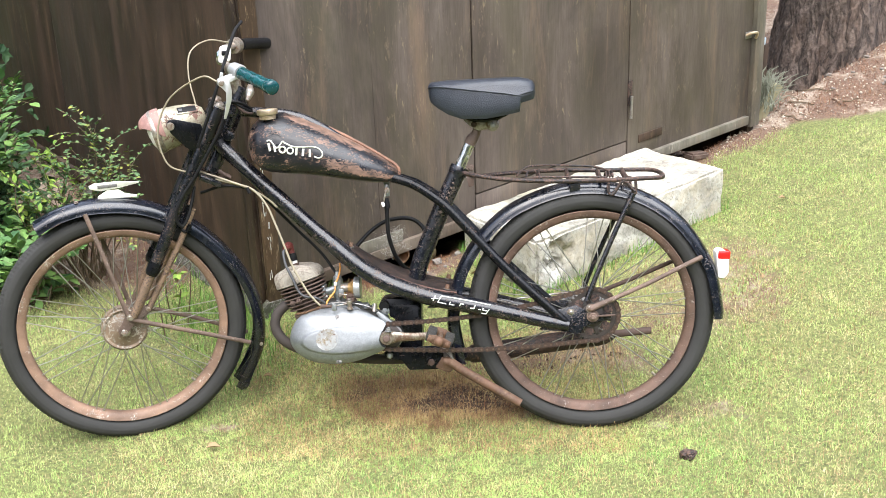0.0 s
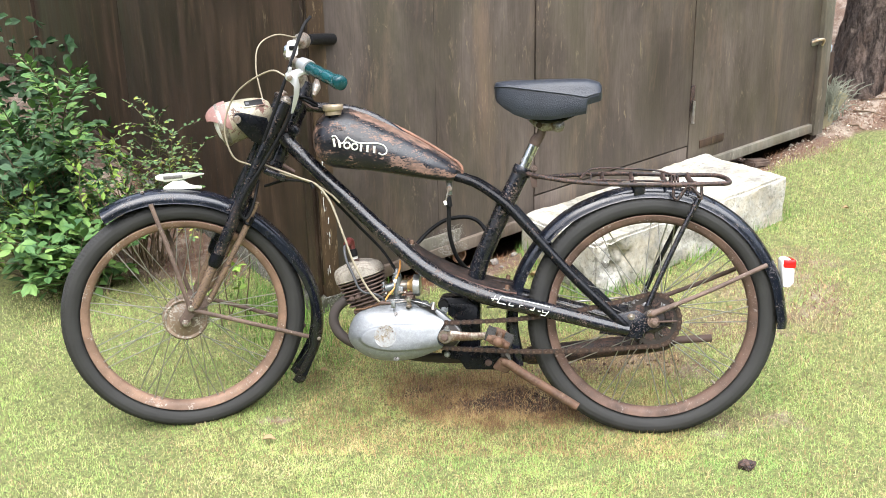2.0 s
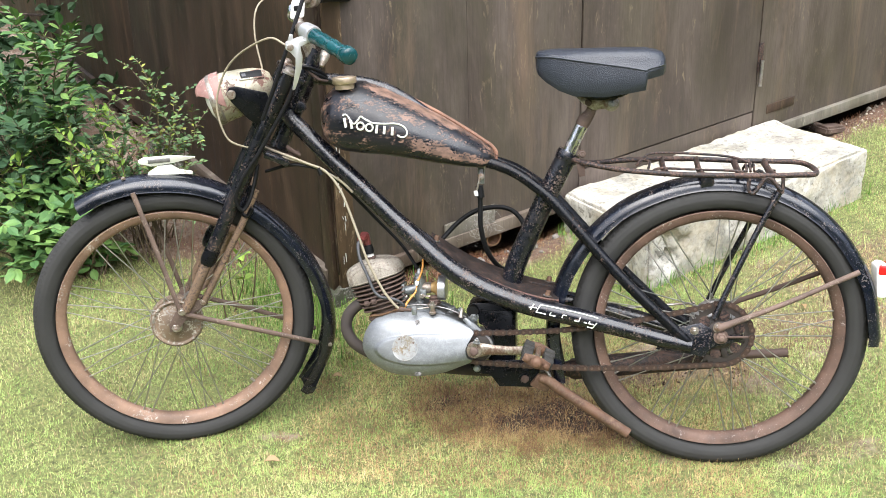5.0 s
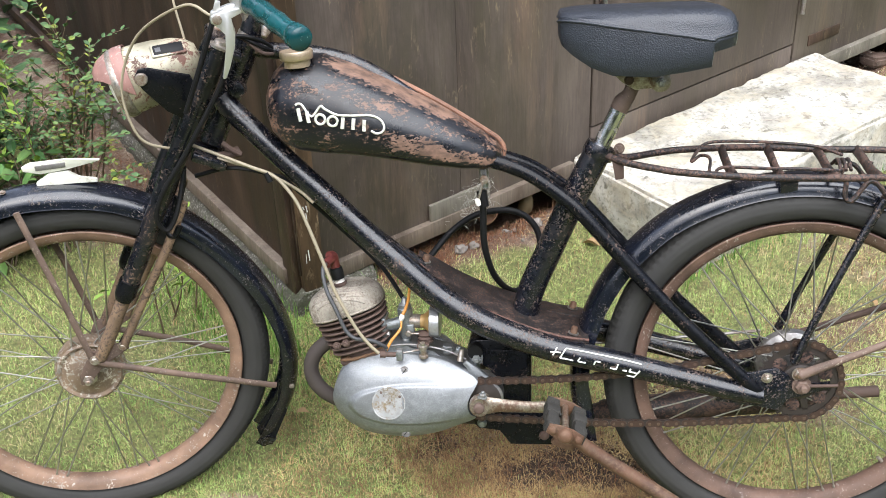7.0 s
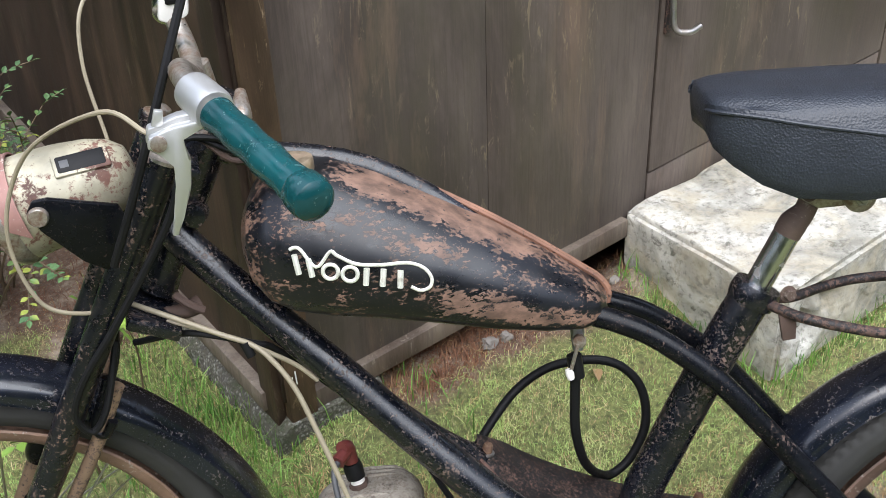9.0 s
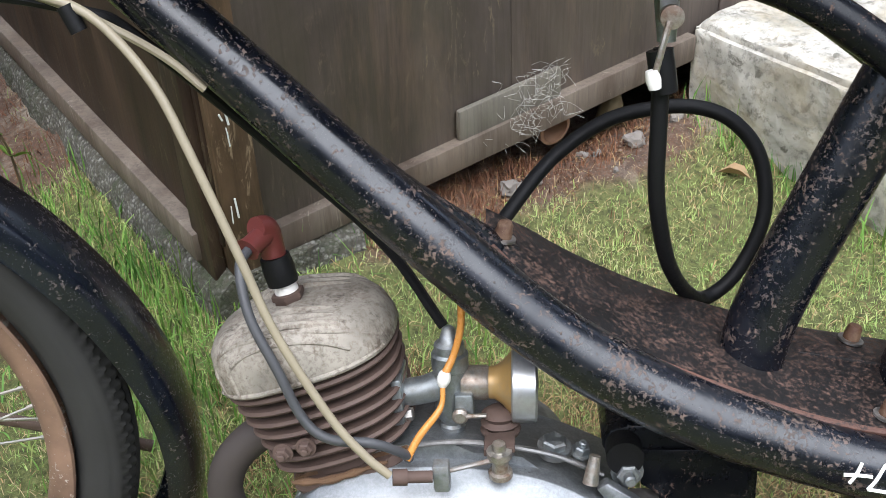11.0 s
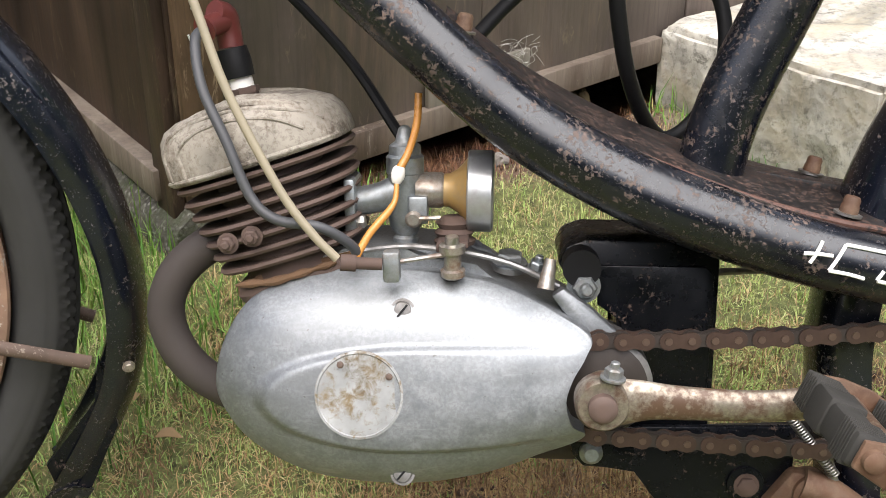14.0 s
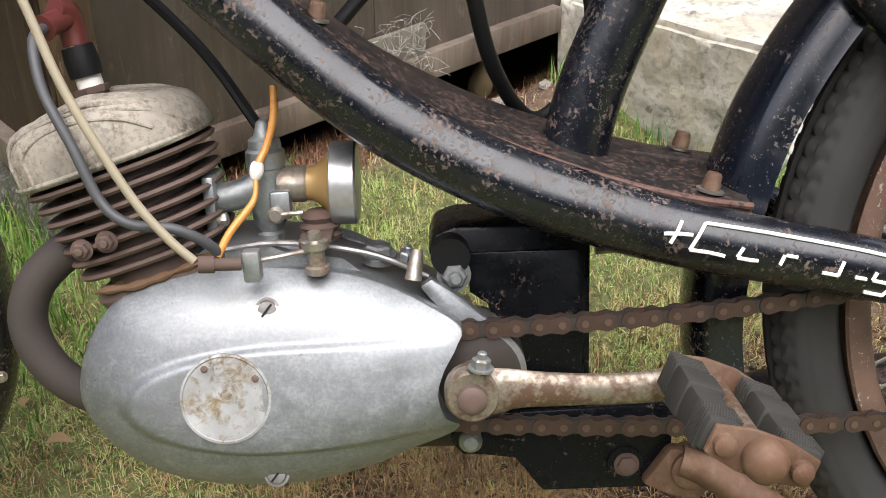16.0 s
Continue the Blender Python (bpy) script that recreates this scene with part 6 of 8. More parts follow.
# sprocket and chain
def build_chain():
    spr = bmesh.new()
    out = []
    for k in range(36):
        a = 2 * math.pi * k / 36
        for da, r in ((-0.06, 0.064), (-0.025, 0.0705), (0.025, 0.0705), (0.06, 0.064)):
            out.append((0.642 + r * math.cos(a + da), 0.331 + r * math.sin(a + da)))
    hole = [(0.642 + (x - 0.642) * 0.052 / math.hypot(x - 0.642, z - 0.331), 0.331 + (z - 0.331) * 0.052 / math.hypot(x - 0.642, z - 0.331)) for x, z in out]
    loops = [[spr.verts.new((x, y, z)) for x, z in ring] for ring, y in ((out, -0.0555), (out, -0.0525), (hole, -0.0525), (hole, -0.0555))]
    for r0, r1 in zip(loops, loops[1:] + loops[:1]):
        for k in range(len(out)):
            spr.faces.new((r0[k], r0[(k + 1) % len(out)], r1[(k + 1) % len(out)], r1[k]))
    sprocket = part("rear_sprocket", spr, sprocket_steel, moped, "oily rear chain sprocket", 20)
    for k in range(6):
        box("sprocket_arm", (0.03, 0.003, 0.012), Matrix.Translation((0.642, -0.054, 0.331)) @ Matrix.Rotation(k * math.pi / 3 + 0.3, 4, "Y") @ pose(0.042, 0, 0), sprocket_steel, sprocket, 0.001)
    for k in range(6):
        a = k * math.pi / 3 + 0.3
        lathe("sprocket_hole", [(0.011, 0), (0.012, 0.0012), (0.007, 0.0016)], axis((0.642 + 0.045 * math.cos(a), -0.0556, 0.331 + 0.045 * math.sin(a)), -Y), plate_rust, sprocket, 16)
    lathe("sprocket_boss", [(0.032, 0), (0.031, 0.006), (0.022, 0.010)], axis((0.642, -0.0556, 0.331), -Y), sprocket_steel, sprocket, 28)
    lathe("front_sprocket", [(0.031, 0), (0.034, 0.0015), (0.031, 0.003)], axis((0.098, -0.0525, 0.303), -Y), sprocket_steel, moped, 30)
    # the chain's line: over the rear sprocket, back under it to the engine
    pts = []
    a0, a1 = math.radians(97), math.radians(-97)
    for k in range(25):
        a = a0 + (a1 - a0) * k / 24
        pts.append((0.642 + 0.0695 * math.cos(a), 0.331 + 0.0695 * math.sin(a)))
    for k in range(1, 24):
        u = k / 24
        pts.append((0.6335 + (0.094 - 0.6335) * u, 0.262 + (0.2685 - 0.262) * u - 0.012 * math.sin(math.pi * u)))
    for k in range(13):
        a = math.radians(-97) - math.radians(166) * k / 12
        pts.append((0.098 + 0.0345 * math.cos(a), 0.303 + 0.0345 * math.sin(a)))
    for k in range(1, 24):
        u = k / 24
        pts.append((0.094 + (0.6335 - 0.094) * u, 0.3375 + (0.4 - 0.3375) * u - 0.019 * math.sin(math.pi * u)))
    p = np.array(pts + pts[:1])
    seg = np.hypot(*np.diff(p, axis=0).T)
    acc = np.concatenate([[0], np.cumsum(seg)])
    count = 2 * round(acc[-1] / 0.0155 / 2)

    def link_mesh(gap, r):
        b = bmesh.new()
        half = acc[-1] / count / 2
        shape = []
        for side in (1, -1):
            for k in range(7):
                a = -math.pi / 2 + math.pi * k / 6 if side > 0 else math.pi / 2 + math.pi * k / 6
                shape.append((side * half + r * math.cos(a), r * math.sin(a)))
            shape.append((0.0, side * r * 0.74))
        for s in (-1, 1):
            add_prism(b, shape, s * gap, s * (gap + 0.0011))
        for e in (-half, half):
            add_lathe(b, [(0.0044, -gap), (0.0044, gap)], axis((e, 0, 0), Y), 10)
            if gap > 0.003:
                add_lathe(b, [(0.0026, -gap - 0.0022), (0.0026, gap + 0.0022)], axis((e, 0, 0), Y), 10)
        me = bpy.data.meshes.new("link")
        b.to_mesh(me)
        b.free()
        finish(me, chain_steel if gap > 0.003 else sprocket_steel, 35)
        me.materials.append(pin_steel)
        for p in me.polygons:
            if gap > 0.003 and max(abs(me.vertices[v].co.y) for v in p.vertices) > gap + 0.0018:
                p.material_index = 1
        return me
    kinds = (link_mesh(0.0036, 0.0064), link_mesh(0.0022, 0.006))
    chain = new("drive_chain")
    chain.parent = moped
    tagged(chain, "oily rusty roller chain")
    for i in range(count):
        s = (i + 0.5) * acc[-1] / count
        x, z = np.interp(s, acc, p[:, 0]), np.interp(s, acc, p[:, 1])
        e = 0.006
        xa, za = np.interp((s - e) % acc[-1], acc, p[:, 0]), np.interp((s - e) % acc[-1], acc, p[:, 1])
        xb, zb = np.interp((s + e) % acc[-1], acc, p[:, 0]), np.interp((s + e) % acc[-1], acc, p[:, 1])
        ob = new("link", kinds[i % 2])
        ob.parent = chain
        ob.matrix_basis = pose(x, -0.054, z, 0, -math.degrees(math.atan2(zb - za, xb - xa)), 0)


build_chain()

# exhaust
tube("exhaust_pipe", [(-0.16, -0.005, 0.408), (-0.19, -0.006, 0.392), (-0.21, -0.008, 0.371), (-0.2175, -0.008, 0.343), (-0.208, -0.006, 0.312), (-0.185, 0.0, 0.287), (-0.14, 0.012, 0.262), (-0.05, 0.035, 0.235), (0.08, 0.055, 0.215), (0.22, 0.065, 0.212), (0.3, 0.067, 0.214)], 0.0138, soot, moped, 6, 18, label="sooty brown exhaust pipe")
tube("silencer", [(0.28, 0.067, 0.213), (0.305, 0.067, 0.2145), (0.33, 0.067, 0.216), (0.5, 0.067, 0.231), (0.66, 0.067, 0.244), (0.69, 0.067, 0.247), (0.71, 0.067, 0.249)], [0.014, 0.02, 0.0265, 0.0265, 0.0265, 0.022, 0.013], plate_rust, moped, 4, 20, label="rusty cigar-shaped silencer")
tube("tail_pipe", [(0.70, 0.067, 0.248), (0.81, 0.067, 0.253)], 0.0105, barrel_rust, moped, 1, 14)
tube("brake_rod", [(0.20, 0.06, 0.355), (0.4, 0.072, 0.36), (0.6, 0.075, 0.372)], 0.003, steel, moped, 3, 8)

# ---- engine ----
OUTLINE = [(-0.169, 0.313), (-0.161, 0.343), (-0.141, 0.369), (-0.104, 0.384), (-0.064, 0.3875), (-0.018, 0.385), (0.027, 0.3765), (0.064, 0.360), (0.0915, 0.343), (0.0885, 0.331), (0.079, 0.316), (0.0745, 0.301),
           (0.0785, 0.285), (0.087, 0.2755), (0.058, 0.261), (0.016, 0.247), (-0.039, 0.2405), (-0.10, 0.2475), (-0.142, 0.268), (-0.163, 0.292)]


def closed_curve(pts, n):
    k = len(pts)
    out = []
    for i in range(k):
        a, b, c, d = (Vector((*pts[(i + o) % k], 0)) for o in (-1, 0, 1, 2))
        for j in range(n):
            t = j / n
            q = 0.5 * (2 * b + (c - a) * t + (2 * a - 5 * b + 4 * c - d) * t * t + (3 * b - a - 3 * c + d) * t ** 3)
            out.append((q.x, q.y))
    return out


def build_engine():
    rim = closed_curve(OUTLINE, 9)
    cx, cz = -0.05, 0.312

    notch = {9: (0.099, 0.331), 10: (0.101, 0.317), 11: (0.102, 0.303), 12: (0.098, 0.288)}
    full = closed_curve([notch.get(i, p) for i, p in enumerate(OUTLINE)], 6)
    turn = sorted((math.atan2(z - cz, x - cx), math.hypot(x - cx, z - cz)) for x, z in full)

    def face_y(x, z, s):
        """The cover's outer face: a flat dome tipped up, with a raised teardrop."""
        reach = np.interp(math.atan2(z - cz, x - cx), [q[0] for q in turn], [q[1] for q in turn], period=2 * math.pi)
        s = min(1.0, math.hypot(x - cx, z - cz) / reach)
        y = -0.058 - 0.021 * (1 - s ** 4.2) - 0.004 * (1 - s * s) + (z - 0.31) * 0.2
        q = math.hypot((x + 0.03) / (0.108 if x < -0.03 else 0.21), (z - 0.306) / 0.036)
        y -= 0.0048 * float(1 - ramp01(q, 0.9, 1.03)) * float(1 - ramp01(x, 0.0, 0.105))
        y -= 0.009 * float(ramp01(x, 0.05, 0.095))
        return y
    bm = bmesh.new()
    rings = []
    for s in [1.0, 1.0, 0.992, 0.978, 0.96] + [0.94 - 0.016 * k for k in range(57)]:
        first = not rings
        row = []
        for x, z in rim:
            px, pz = cx + (x - cx) * s, cz + (z - cz) * s
            row.append(bm.verts.new((px, -0.03 if first else face_y(px, pz, s), pz)))
        rings.append(row)
    k = len(rim)
    for r0, r1 in zip(rings, rings[1:]):
        for j in range(k):
            bm.faces.new((r0[j], r0[(j + 1) % k], r1[(j + 1) % k], r1[j]))
    bm.faces.new(rings[-1])
    cover = part("engine_cover", bm, alu, moped, "oval polished aluminium engine side cover", 70)

    def on_cover(x, z, off=0.0):
        a = math.atan2(z - cz, x - cx)
        r = max(math.hypot(px - cx, pz - cz) for px, pz in rim if abs(math.atan2(pz - cz, px - cx) - a) < 0.12 or abs(((math.atan2(pz - cz, px - cx) - a + math.pi) % (2 * math.pi)) - math.pi) < 0.12)
        return Vector((x, face_y(x, z, min(1, math.hypot(x - cx, z - cz) / r)) - off, z))
    for x, z in ((-0.035, 0.3635), (-0.0375, 0.252)):
        p, d = on_cover(x, z), Vector((0, -1, 0.25))
        sc = lathe("cover_screw", [(0.0085, -0.003), (0.0085, 0.0006), (0.0068, 0.0008), (0.0066, 0.0002), (0.0062, 0.0004), (0.0058, 0.002), (0.003, 0.0026)], axis(p - d.normalized() * 0.0018, d), alu_dark, cover, 24)
        # no groove is cut: a black bar stands for the slot's shade
        box("screw_slot", (0.0105, 0.0014, 0.0016), axis(p + d.normalized() * 0.001, d) @ pose(0, 0, 0, 0, 0, 50), black_rubber, sc, 0)
    p = on_cover(-0.064, 0.3115)
    medal = lathe("cover_medallion", [(0.0298, -0.003), (0.0298, 0.0008), (0.0282, 0.0012), (0.0276, 0.0004), (0.015, 0.0008), (0.004, 0.0009)], axis(p, (0.02, -1, 0.2)), medal_metal, cover, 48, "round corroded maker's disc, its print worn off")
    for a in (118, 32):
        bolt("disc_rivet", p + Vector((0.0245 * math.cos(radians(a)), -0.0005, 0.0245 * math.sin(radians(a)))), (0, -1, 0.2), 0.0018, 0.001, rust_light, medal, 10)
    # crankcase behind the cover
    case = [(x * 1.0 - 0.001, z + (0.012 * float(1 - ramp01(x, -0.02, 0.02)) if z > 0.34 and x > -0.1 else 0.0)) for x, z in closed_curve(OUTLINE, 3)]
    bm = add_prism(bmesh.new(), case, -0.032, 0.045)
    bmesh.ops.bevel(bm, geom=[e for e in bm.edges if abs((e.verts[0].co - e.verts[1].co).y) < 1e-5], offset=0.006, segments=3, affect="EDGES")
    block = part("crankcase", bm, alu, moped, "dull aluminium crankcase", 45)
    tube("case_joint", [(-0.12, -0.031, 0.385), (-0.097, -0.031, 0.392), (-0.041, -0.031, 0.4), (0.001, -0.031, 0.396), (0.038, -0.031, 0.387), (0.072, -0.031, 0.37)], 0.0022, alu_dark, block, 5, 8)
    lathe("flywheel_cover", [(0.045, -0.02), (0.062, -0.018), (0.068, -0.004), (0.068, 0.03), (0.055, 0.045), (0.02, 0.05)], axis((-0.015, 0.052, 0.315), Y), alu_dark, block, 48, "dark flywheel magneto housing")
    prism("clutch_arm", [(0.066, 0.367), (0.0745, 0.3725), (0.094, 0.357), (0.11, 0.342), (0.119, 0.322), (0.118, 0.301), (0.108, 0.30), (0.107, 0.322), (0.1, 0.335), (0.08, 0.348)], -0.046, -0.036, alu, block, None, 0.002)
    lathe("pedal_bearing", [(0.034, -0.02), (0.036, 0.0), (0.036, 0.03), (0.03, 0.034)], axis((0.1, -0.02, 0.303), -Y), alu_dark, block, 36)
    # clutch lever linkage on top
    tube("cable_ferrule", [(-0.074, -0.075, 0.4), (-0.064, -0.0735, 0.399), (-0.0635, -0.0735, 0.399), (-0.047, -0.071, 0.3975)], [0.0058, 0.0058, 0.0042, 0.0042], rust, block, 2, 12)
    box("cable_stop", (0.0115, 0.012, 0.021), pose(-0.041, -0.066, 0.395), zinc, block, 0.002)
    tube("cable_end", [(-0.036, -0.064, 0.3975), (-0.001, -0.054, 0.4)], 0.0018, steel, block, 1, 8)
    lathe("linkage_post", [(0.006, -0.014), (0.0085, -0.012), (0.0085, -0.008), (0.006, -0.007), (0.006, 0.004), (0.009, 0.005), (0.009, 0.010), (0.005, 0.011), (0.0045, 0.016)], axis((-0.001, -0.052, 0.396), (0, -0.1, 1)), worn_chrome, block, 20)
    prism("linkage_arm", [(-0.012, 0.406), (0.01, 0.408), (0.01, 0.403), (-0.012, 0.40)], -0.052, -0.03, rust, block, None, 0.001)
    lathe("filler_plug", [(0.013, 0), (0.013, 0.004)], axis((0.0375, -0.012, 0.379), (0.1, -0.2, 1)), alu_dark, block, 24)
    bolt("filler_bolt", (0.0375, -0.013, 0.383), (0.1, -0.2, 1), 0.0095, 0.008, zinc, block)
    bolt("case_bolt", (0.057, -0.012, 0.377), (0.2, -0.3, 1), 0.006, 0.008, zinc, block, 6, 0.004)
    tube("case_spindle", [(0.062, -0.045, 0.372), (0.066, -0.04, 0.392)], [0.006, 0.004], worn_chrome, block, 1, 12)
    lathe("spring_seat", [(0.014, 0), (0.015, 0.003), (0.0115, 0.005), (0.0145, 0.009), (0.011, 0.012), (0.0135, 0.016), (0.008, 0.02)], axis((-0.001, -0.015, 0.398), (0, 0, 1)), barrel_rust, block, 24)

    # cylinder barrel, leaning forward
    CY = Matrix(((0.961, 0, -0.276, -0.1165), (0, 1, 0, 0), (0.276, 0, 0.961, 0.389), (0, 0, 0, 1)))

    def slab(b, hx, hy, z0, z1, r, e=2.7, ox=0.0):
        ring0, ring1, mids = [], [], []
        for j in range(44):
            a = 2 * math.pi * j / 44
            c, s = math.cos(a), math.sin(a)
            x, y = math.copysign(abs(c) ** (2 / e), c), math.copysign(abs(s) ** (2 / e), s)
            ring0.append(b.verts.new(CY @ Vector((ox + x * (hx - r), y * (hy - r), z0))))
            mids.append(b.verts.new(CY @ Vector((ox + x * hx, y * hy, (z0 + z1) / 2))))
            ring1.append(b.verts.new(CY @ Vector((ox + x * (hx - r), y * (hy - r), z1))))
        for r0, r1 in ((ring0, mids), (mids, ring1)):
            for j in range(44):
                b.faces.new((r0[j], r0[(j + 1) % 44], r1[(j + 1) % 44], r1[j]))
        b.faces.new(ring0[::-1])
        b.faces.new(ring1)
    b = bmesh.new()
    slab(b, 0.04, 0.04, -0.025, 0.074, 0.001, 2.2)
    barrel = part("cylinder_barrel", b, barrel_rust, moped, "rusty finned cylinder barrel", 40)
    for k in range(7):
        b = bmesh.new()
        hx, hy = np.interp(k, [0, 6], [0.056, 0.066]), np.interp(k, [0, 6], [0.051, 0.056])
        slab(b, hx, hy, 0.005 + 0.0104 * k, 0.0091 + 0.0104 * k, 0.0016)
        part("fin", b, barrel_rust, barrel, "", 40)
    for x, yy in ((-0.03, -0.056), (-0.012, -0.057)):
        bolt("exhaust_stud", CY @ Vector((x, yy, 0.030)), CY.to_3x3() @ Vector((0, -1, 0)), 0.0055, 0.006, barrel_rust, barrel, 6, 0.003)
    prism("gasket", [(-0.155, 0.372), (-0.14, 0.381), (-0.09, 0.394), (-0.068, 0.399), (-0.068, 0.394), (-0.09, 0.388), (-0.14, 0.374), (-0.155, 0.366)], -0.034, 0.03, gasket_mat, barrel, None, 0.0)
    b = bmesh.new()
    slab(b, 0.047, 0.046, -0.018, -0.006, 0.002, 4.0)
    part("base_flange", b, barrel_rust, barrel, "", 40)
    crud = [(-0.1535, -0.043, 0.376), (-0.14, -0.046, 0.3785), (-0.127, -0.046, 0.3795), (-0.114, -0.046, 0.383), (-0.1035, -0.045, 0.386), (-0.092, -0.044, 0.3895), (-0.082, -0.043, 0.392)]
    tube("gasket_edge", crud, [0.0012, 0.0034, 0.0022, 0.0036, 0.0024, 0.0034, 0.0015, 0.003, 0.001], gasket_mat, barrel, 6, 8)
    # cylinder head with cast ribs
    b = bmesh.new()
    rows = []
    for z, sc in ((0.0745, 0.985), (0.0755, 1.0), (0.084, 1.0), (0.096, 0.99), (0.106, 0.955), (0.1125, 0.88), (0.1165, 0.74), (0.1185, 0.45), (0.119, 0.15)):
        row = []
        for j in range(56):
            a = 2 * math.pi * j / 56
            c, s = math.cos(a), math.sin(a)
            e = 2.8
            x, y = math.copysign(abs(c) ** (2 / e), c) * 0.0675 * sc, math.copysign(abs(s) ** (2 / e), s) * 0.057 * sc
            drop = 0.012 * float(ramp01(x, 0.0, 0.07)) * float(ramp01(z, 0.08, 0.1))
            row.append(b.verts.new(CY @ Vector((x, y, z - drop))))
        rows.append(row)
    for r0, r1 in zip(rows, rows[1:]):
        for j in range(56):
            b.faces.new((r0[j], r0[(j + 1) % 56], r1[(j + 1) % 56], r1[j]))
    b.faces.new(rows[0][::-1])
    b.faces.new(rows[-1])
    head = part("cylinder_head", b, head_alu, moped, "chalky grey cast cylinder head", 50)
    for i, yy in enumerate((-0.044, -0.034, -0.024, 0.018, 0.028, 0.038)):
        pts = []
        for t in np.linspace(-1, 1, 11):
            x = t * 0.0555
            z = np.interp(abs(t), [0, 0.7, 0.92, 1.0], [0.121, 0.1165, 0.106, 0.09]) - (abs(yy) * 0.22) ** 1.2 - 0.012 * float(ramp01(x, 0.0, 0.07))
            pts.append(CY @ Vector((x, yy + 0.008 * (t * t), z)))
        tube("head_rib", pts, 0.0032, head_alu, head, 2, 8)
    def on_head(x, z):
        sc = np.interp(z, [0.0755, 0.096, 0.106, 0.1125, 0.1165], [1.0, 0.99, 0.955, 0.88, 0.74])
        zz = z - 0.012 * float(ramp01(x, 0.0, 0.07)) * float(ramp01(z, 0.08, 0.1))
        return CY @ Vector((x, -0.057 * sc * max(0.02, 1 - min(0.999, abs(x / (0.0675 * sc))) ** 2.8) ** (1 / 2.8), zz))
    for w0, top in ((0.057, 0.1135), (0.044, 0.108)):
        pts = [on_head(-w0, z) for z in (0.079, 0.088, 0.097)] + [on_head(-w0 * 0.85, top - 0.005), on_head(-w0 * 0.5, top), on_head(0.0, top), on_head(w0 * 0.6, top - 0.003), on_head(w0, top - 0.012)]
        tube("head_rib", pts, 0.0015, head_alu, head, 4, 8)
    tube("head_rib", [on_head(x, 0.0775) for x in np.linspace(-0.062, 0.062, 9)], 0.0019, head_alu, head, 3, 8)
    # spark plug and its cap
    P0 = Vector((-0.148, -0.001, 0.5))
    plug = lathe("spark_plug", [(0.011, 0), (0.011, 0.006), (0.0125, 0.006), (0.0125, 0.010), (0.007, 0.011), (0.0068, 0.02)], axis(P0, (-0.2, 0, 1)), rust, moped, 6)
    lathe("plug_insulator", [(0.0088, 0.009), (0.0088, 0.019)], axis(P0, (-0.2, 0, 1)), lens_white, plug, 16)
    cap = tube("plug_cap", [(-0.1515, -0.002, 0.5175), (-0.1535, -0.002, 0.528), (-0.1555, -0.002, 0.538)], [0.0112, 0.0118, 0.0108], black_rubber, moped, 2, 18, label="maroon bakelite plug cap on a black boot")
    tube("cap_body", [(-0.1555, -0.002, 0.5385), (-0.157, -0.002, 0.55), (-0.1585, -0.005, 0.56), (-0.163, -0.013, 0.563)], [0.0088, 0.0092, 0.0095, 0.0085], maroon, cap, 4, 18)
    tube("cap_spout", [(-0.1585, -0.007, 0.557), (-0.1655, -0.021, 0.5535), (-0.1675, -0.025, 0.552)], [0.0078, 0.0078, 0.0092], maroon, cap, 3, 16)
    tube("plug_lead", [(-0.1665, -0.024, 0.5525), (-0.17, -0.04, 0.545), (-0.1635, -0.055, 0.515), (-0.147, -0.064, 0.479), (-0.133, -0.068, 0.444), (-0.116, -0.07, 0.4285), (-0.088, -0.066, 0.422), (-0.07, -0.056, 0.408), (-0.066, -0.045, 0.396)], 0.0036, cable_grey, moped, 8, 12, label="grey plug lead")

    # carburettor
    carb = lathe("carburettor", [(0.005, -0.006), (0.0085, -0.003), (0.0095, 0.004), (0.0075, 0.006), (0.0115, 0.012), (0.0125, 0.02), (0.0125, 0.05), (0.0135, 0.051), (0.0135, 0.062), (0.0115, 0.064), (0.011, 0.07), (0.007, 0.073), (0.0045, 0.082), (0.002, 0.084)],
                 axis((-0.0365, -0.008, 0.398), (0.02, 0, 1)), zinc, moped, 28, "grey zinc carburettor body")
    tube("inlet_pipe", [(-0.076, -0.006, 0.427), (-0.055, -0.008, 0.431), (-0.04, -0.008, 0.436)], [0.0105, 0.0105, 0.0115], zinc, carb, 3, 18)
    prism("inlet_flange", [(-0.078, 0.408), (-0.070, 0.408), (-0.070, 0.447), (-0.078, 0.447)], -0.024, 0.012, zinc, carb, None, 0.002)
    bolt("flange_nut", (-0.07, -0.016, 0.415), (1, 0, 0.1), 0.005, 0.006, steel, carb)
    box("jet_block", (0.014, 0.012, 0.02), pose(-0.026, -0.018, 0.424), zinc, carb, 0.002)
    lathe("idle_screw", [(0.0055, 0), (0.006, 0.004), (0.004, 0.006)], axis((-0.029, -0.024, 0.4185), -Y), worn_chrome, carb, 16)
    tube("idle_rod", [(-0.029, -0.028, 0.419), (-0.01, -0.028, 0.4195)], 0.0017, worn_chrome, carb, 1, 8)
    ax = (1, 0, -0.04)
    lathe("intake_ring", [(0.0115, -0.016), (0.0125, -0.012), (0.0128, 0.002), (0.0115, 0.004)], axis((-0.012, -0.008, 0.4355), ax), worn_chrome, carb, 28)
    lathe("air_funnel", [(0.0118, 0.0), (0.0122, 0.004), (0.016, 0.010), (0.0235, 0.0165), (0.027, 0.02)], axis((-0.008, -0.008, 0.4355), ax), brass, carb, 32, "amber varnished intake funnel")
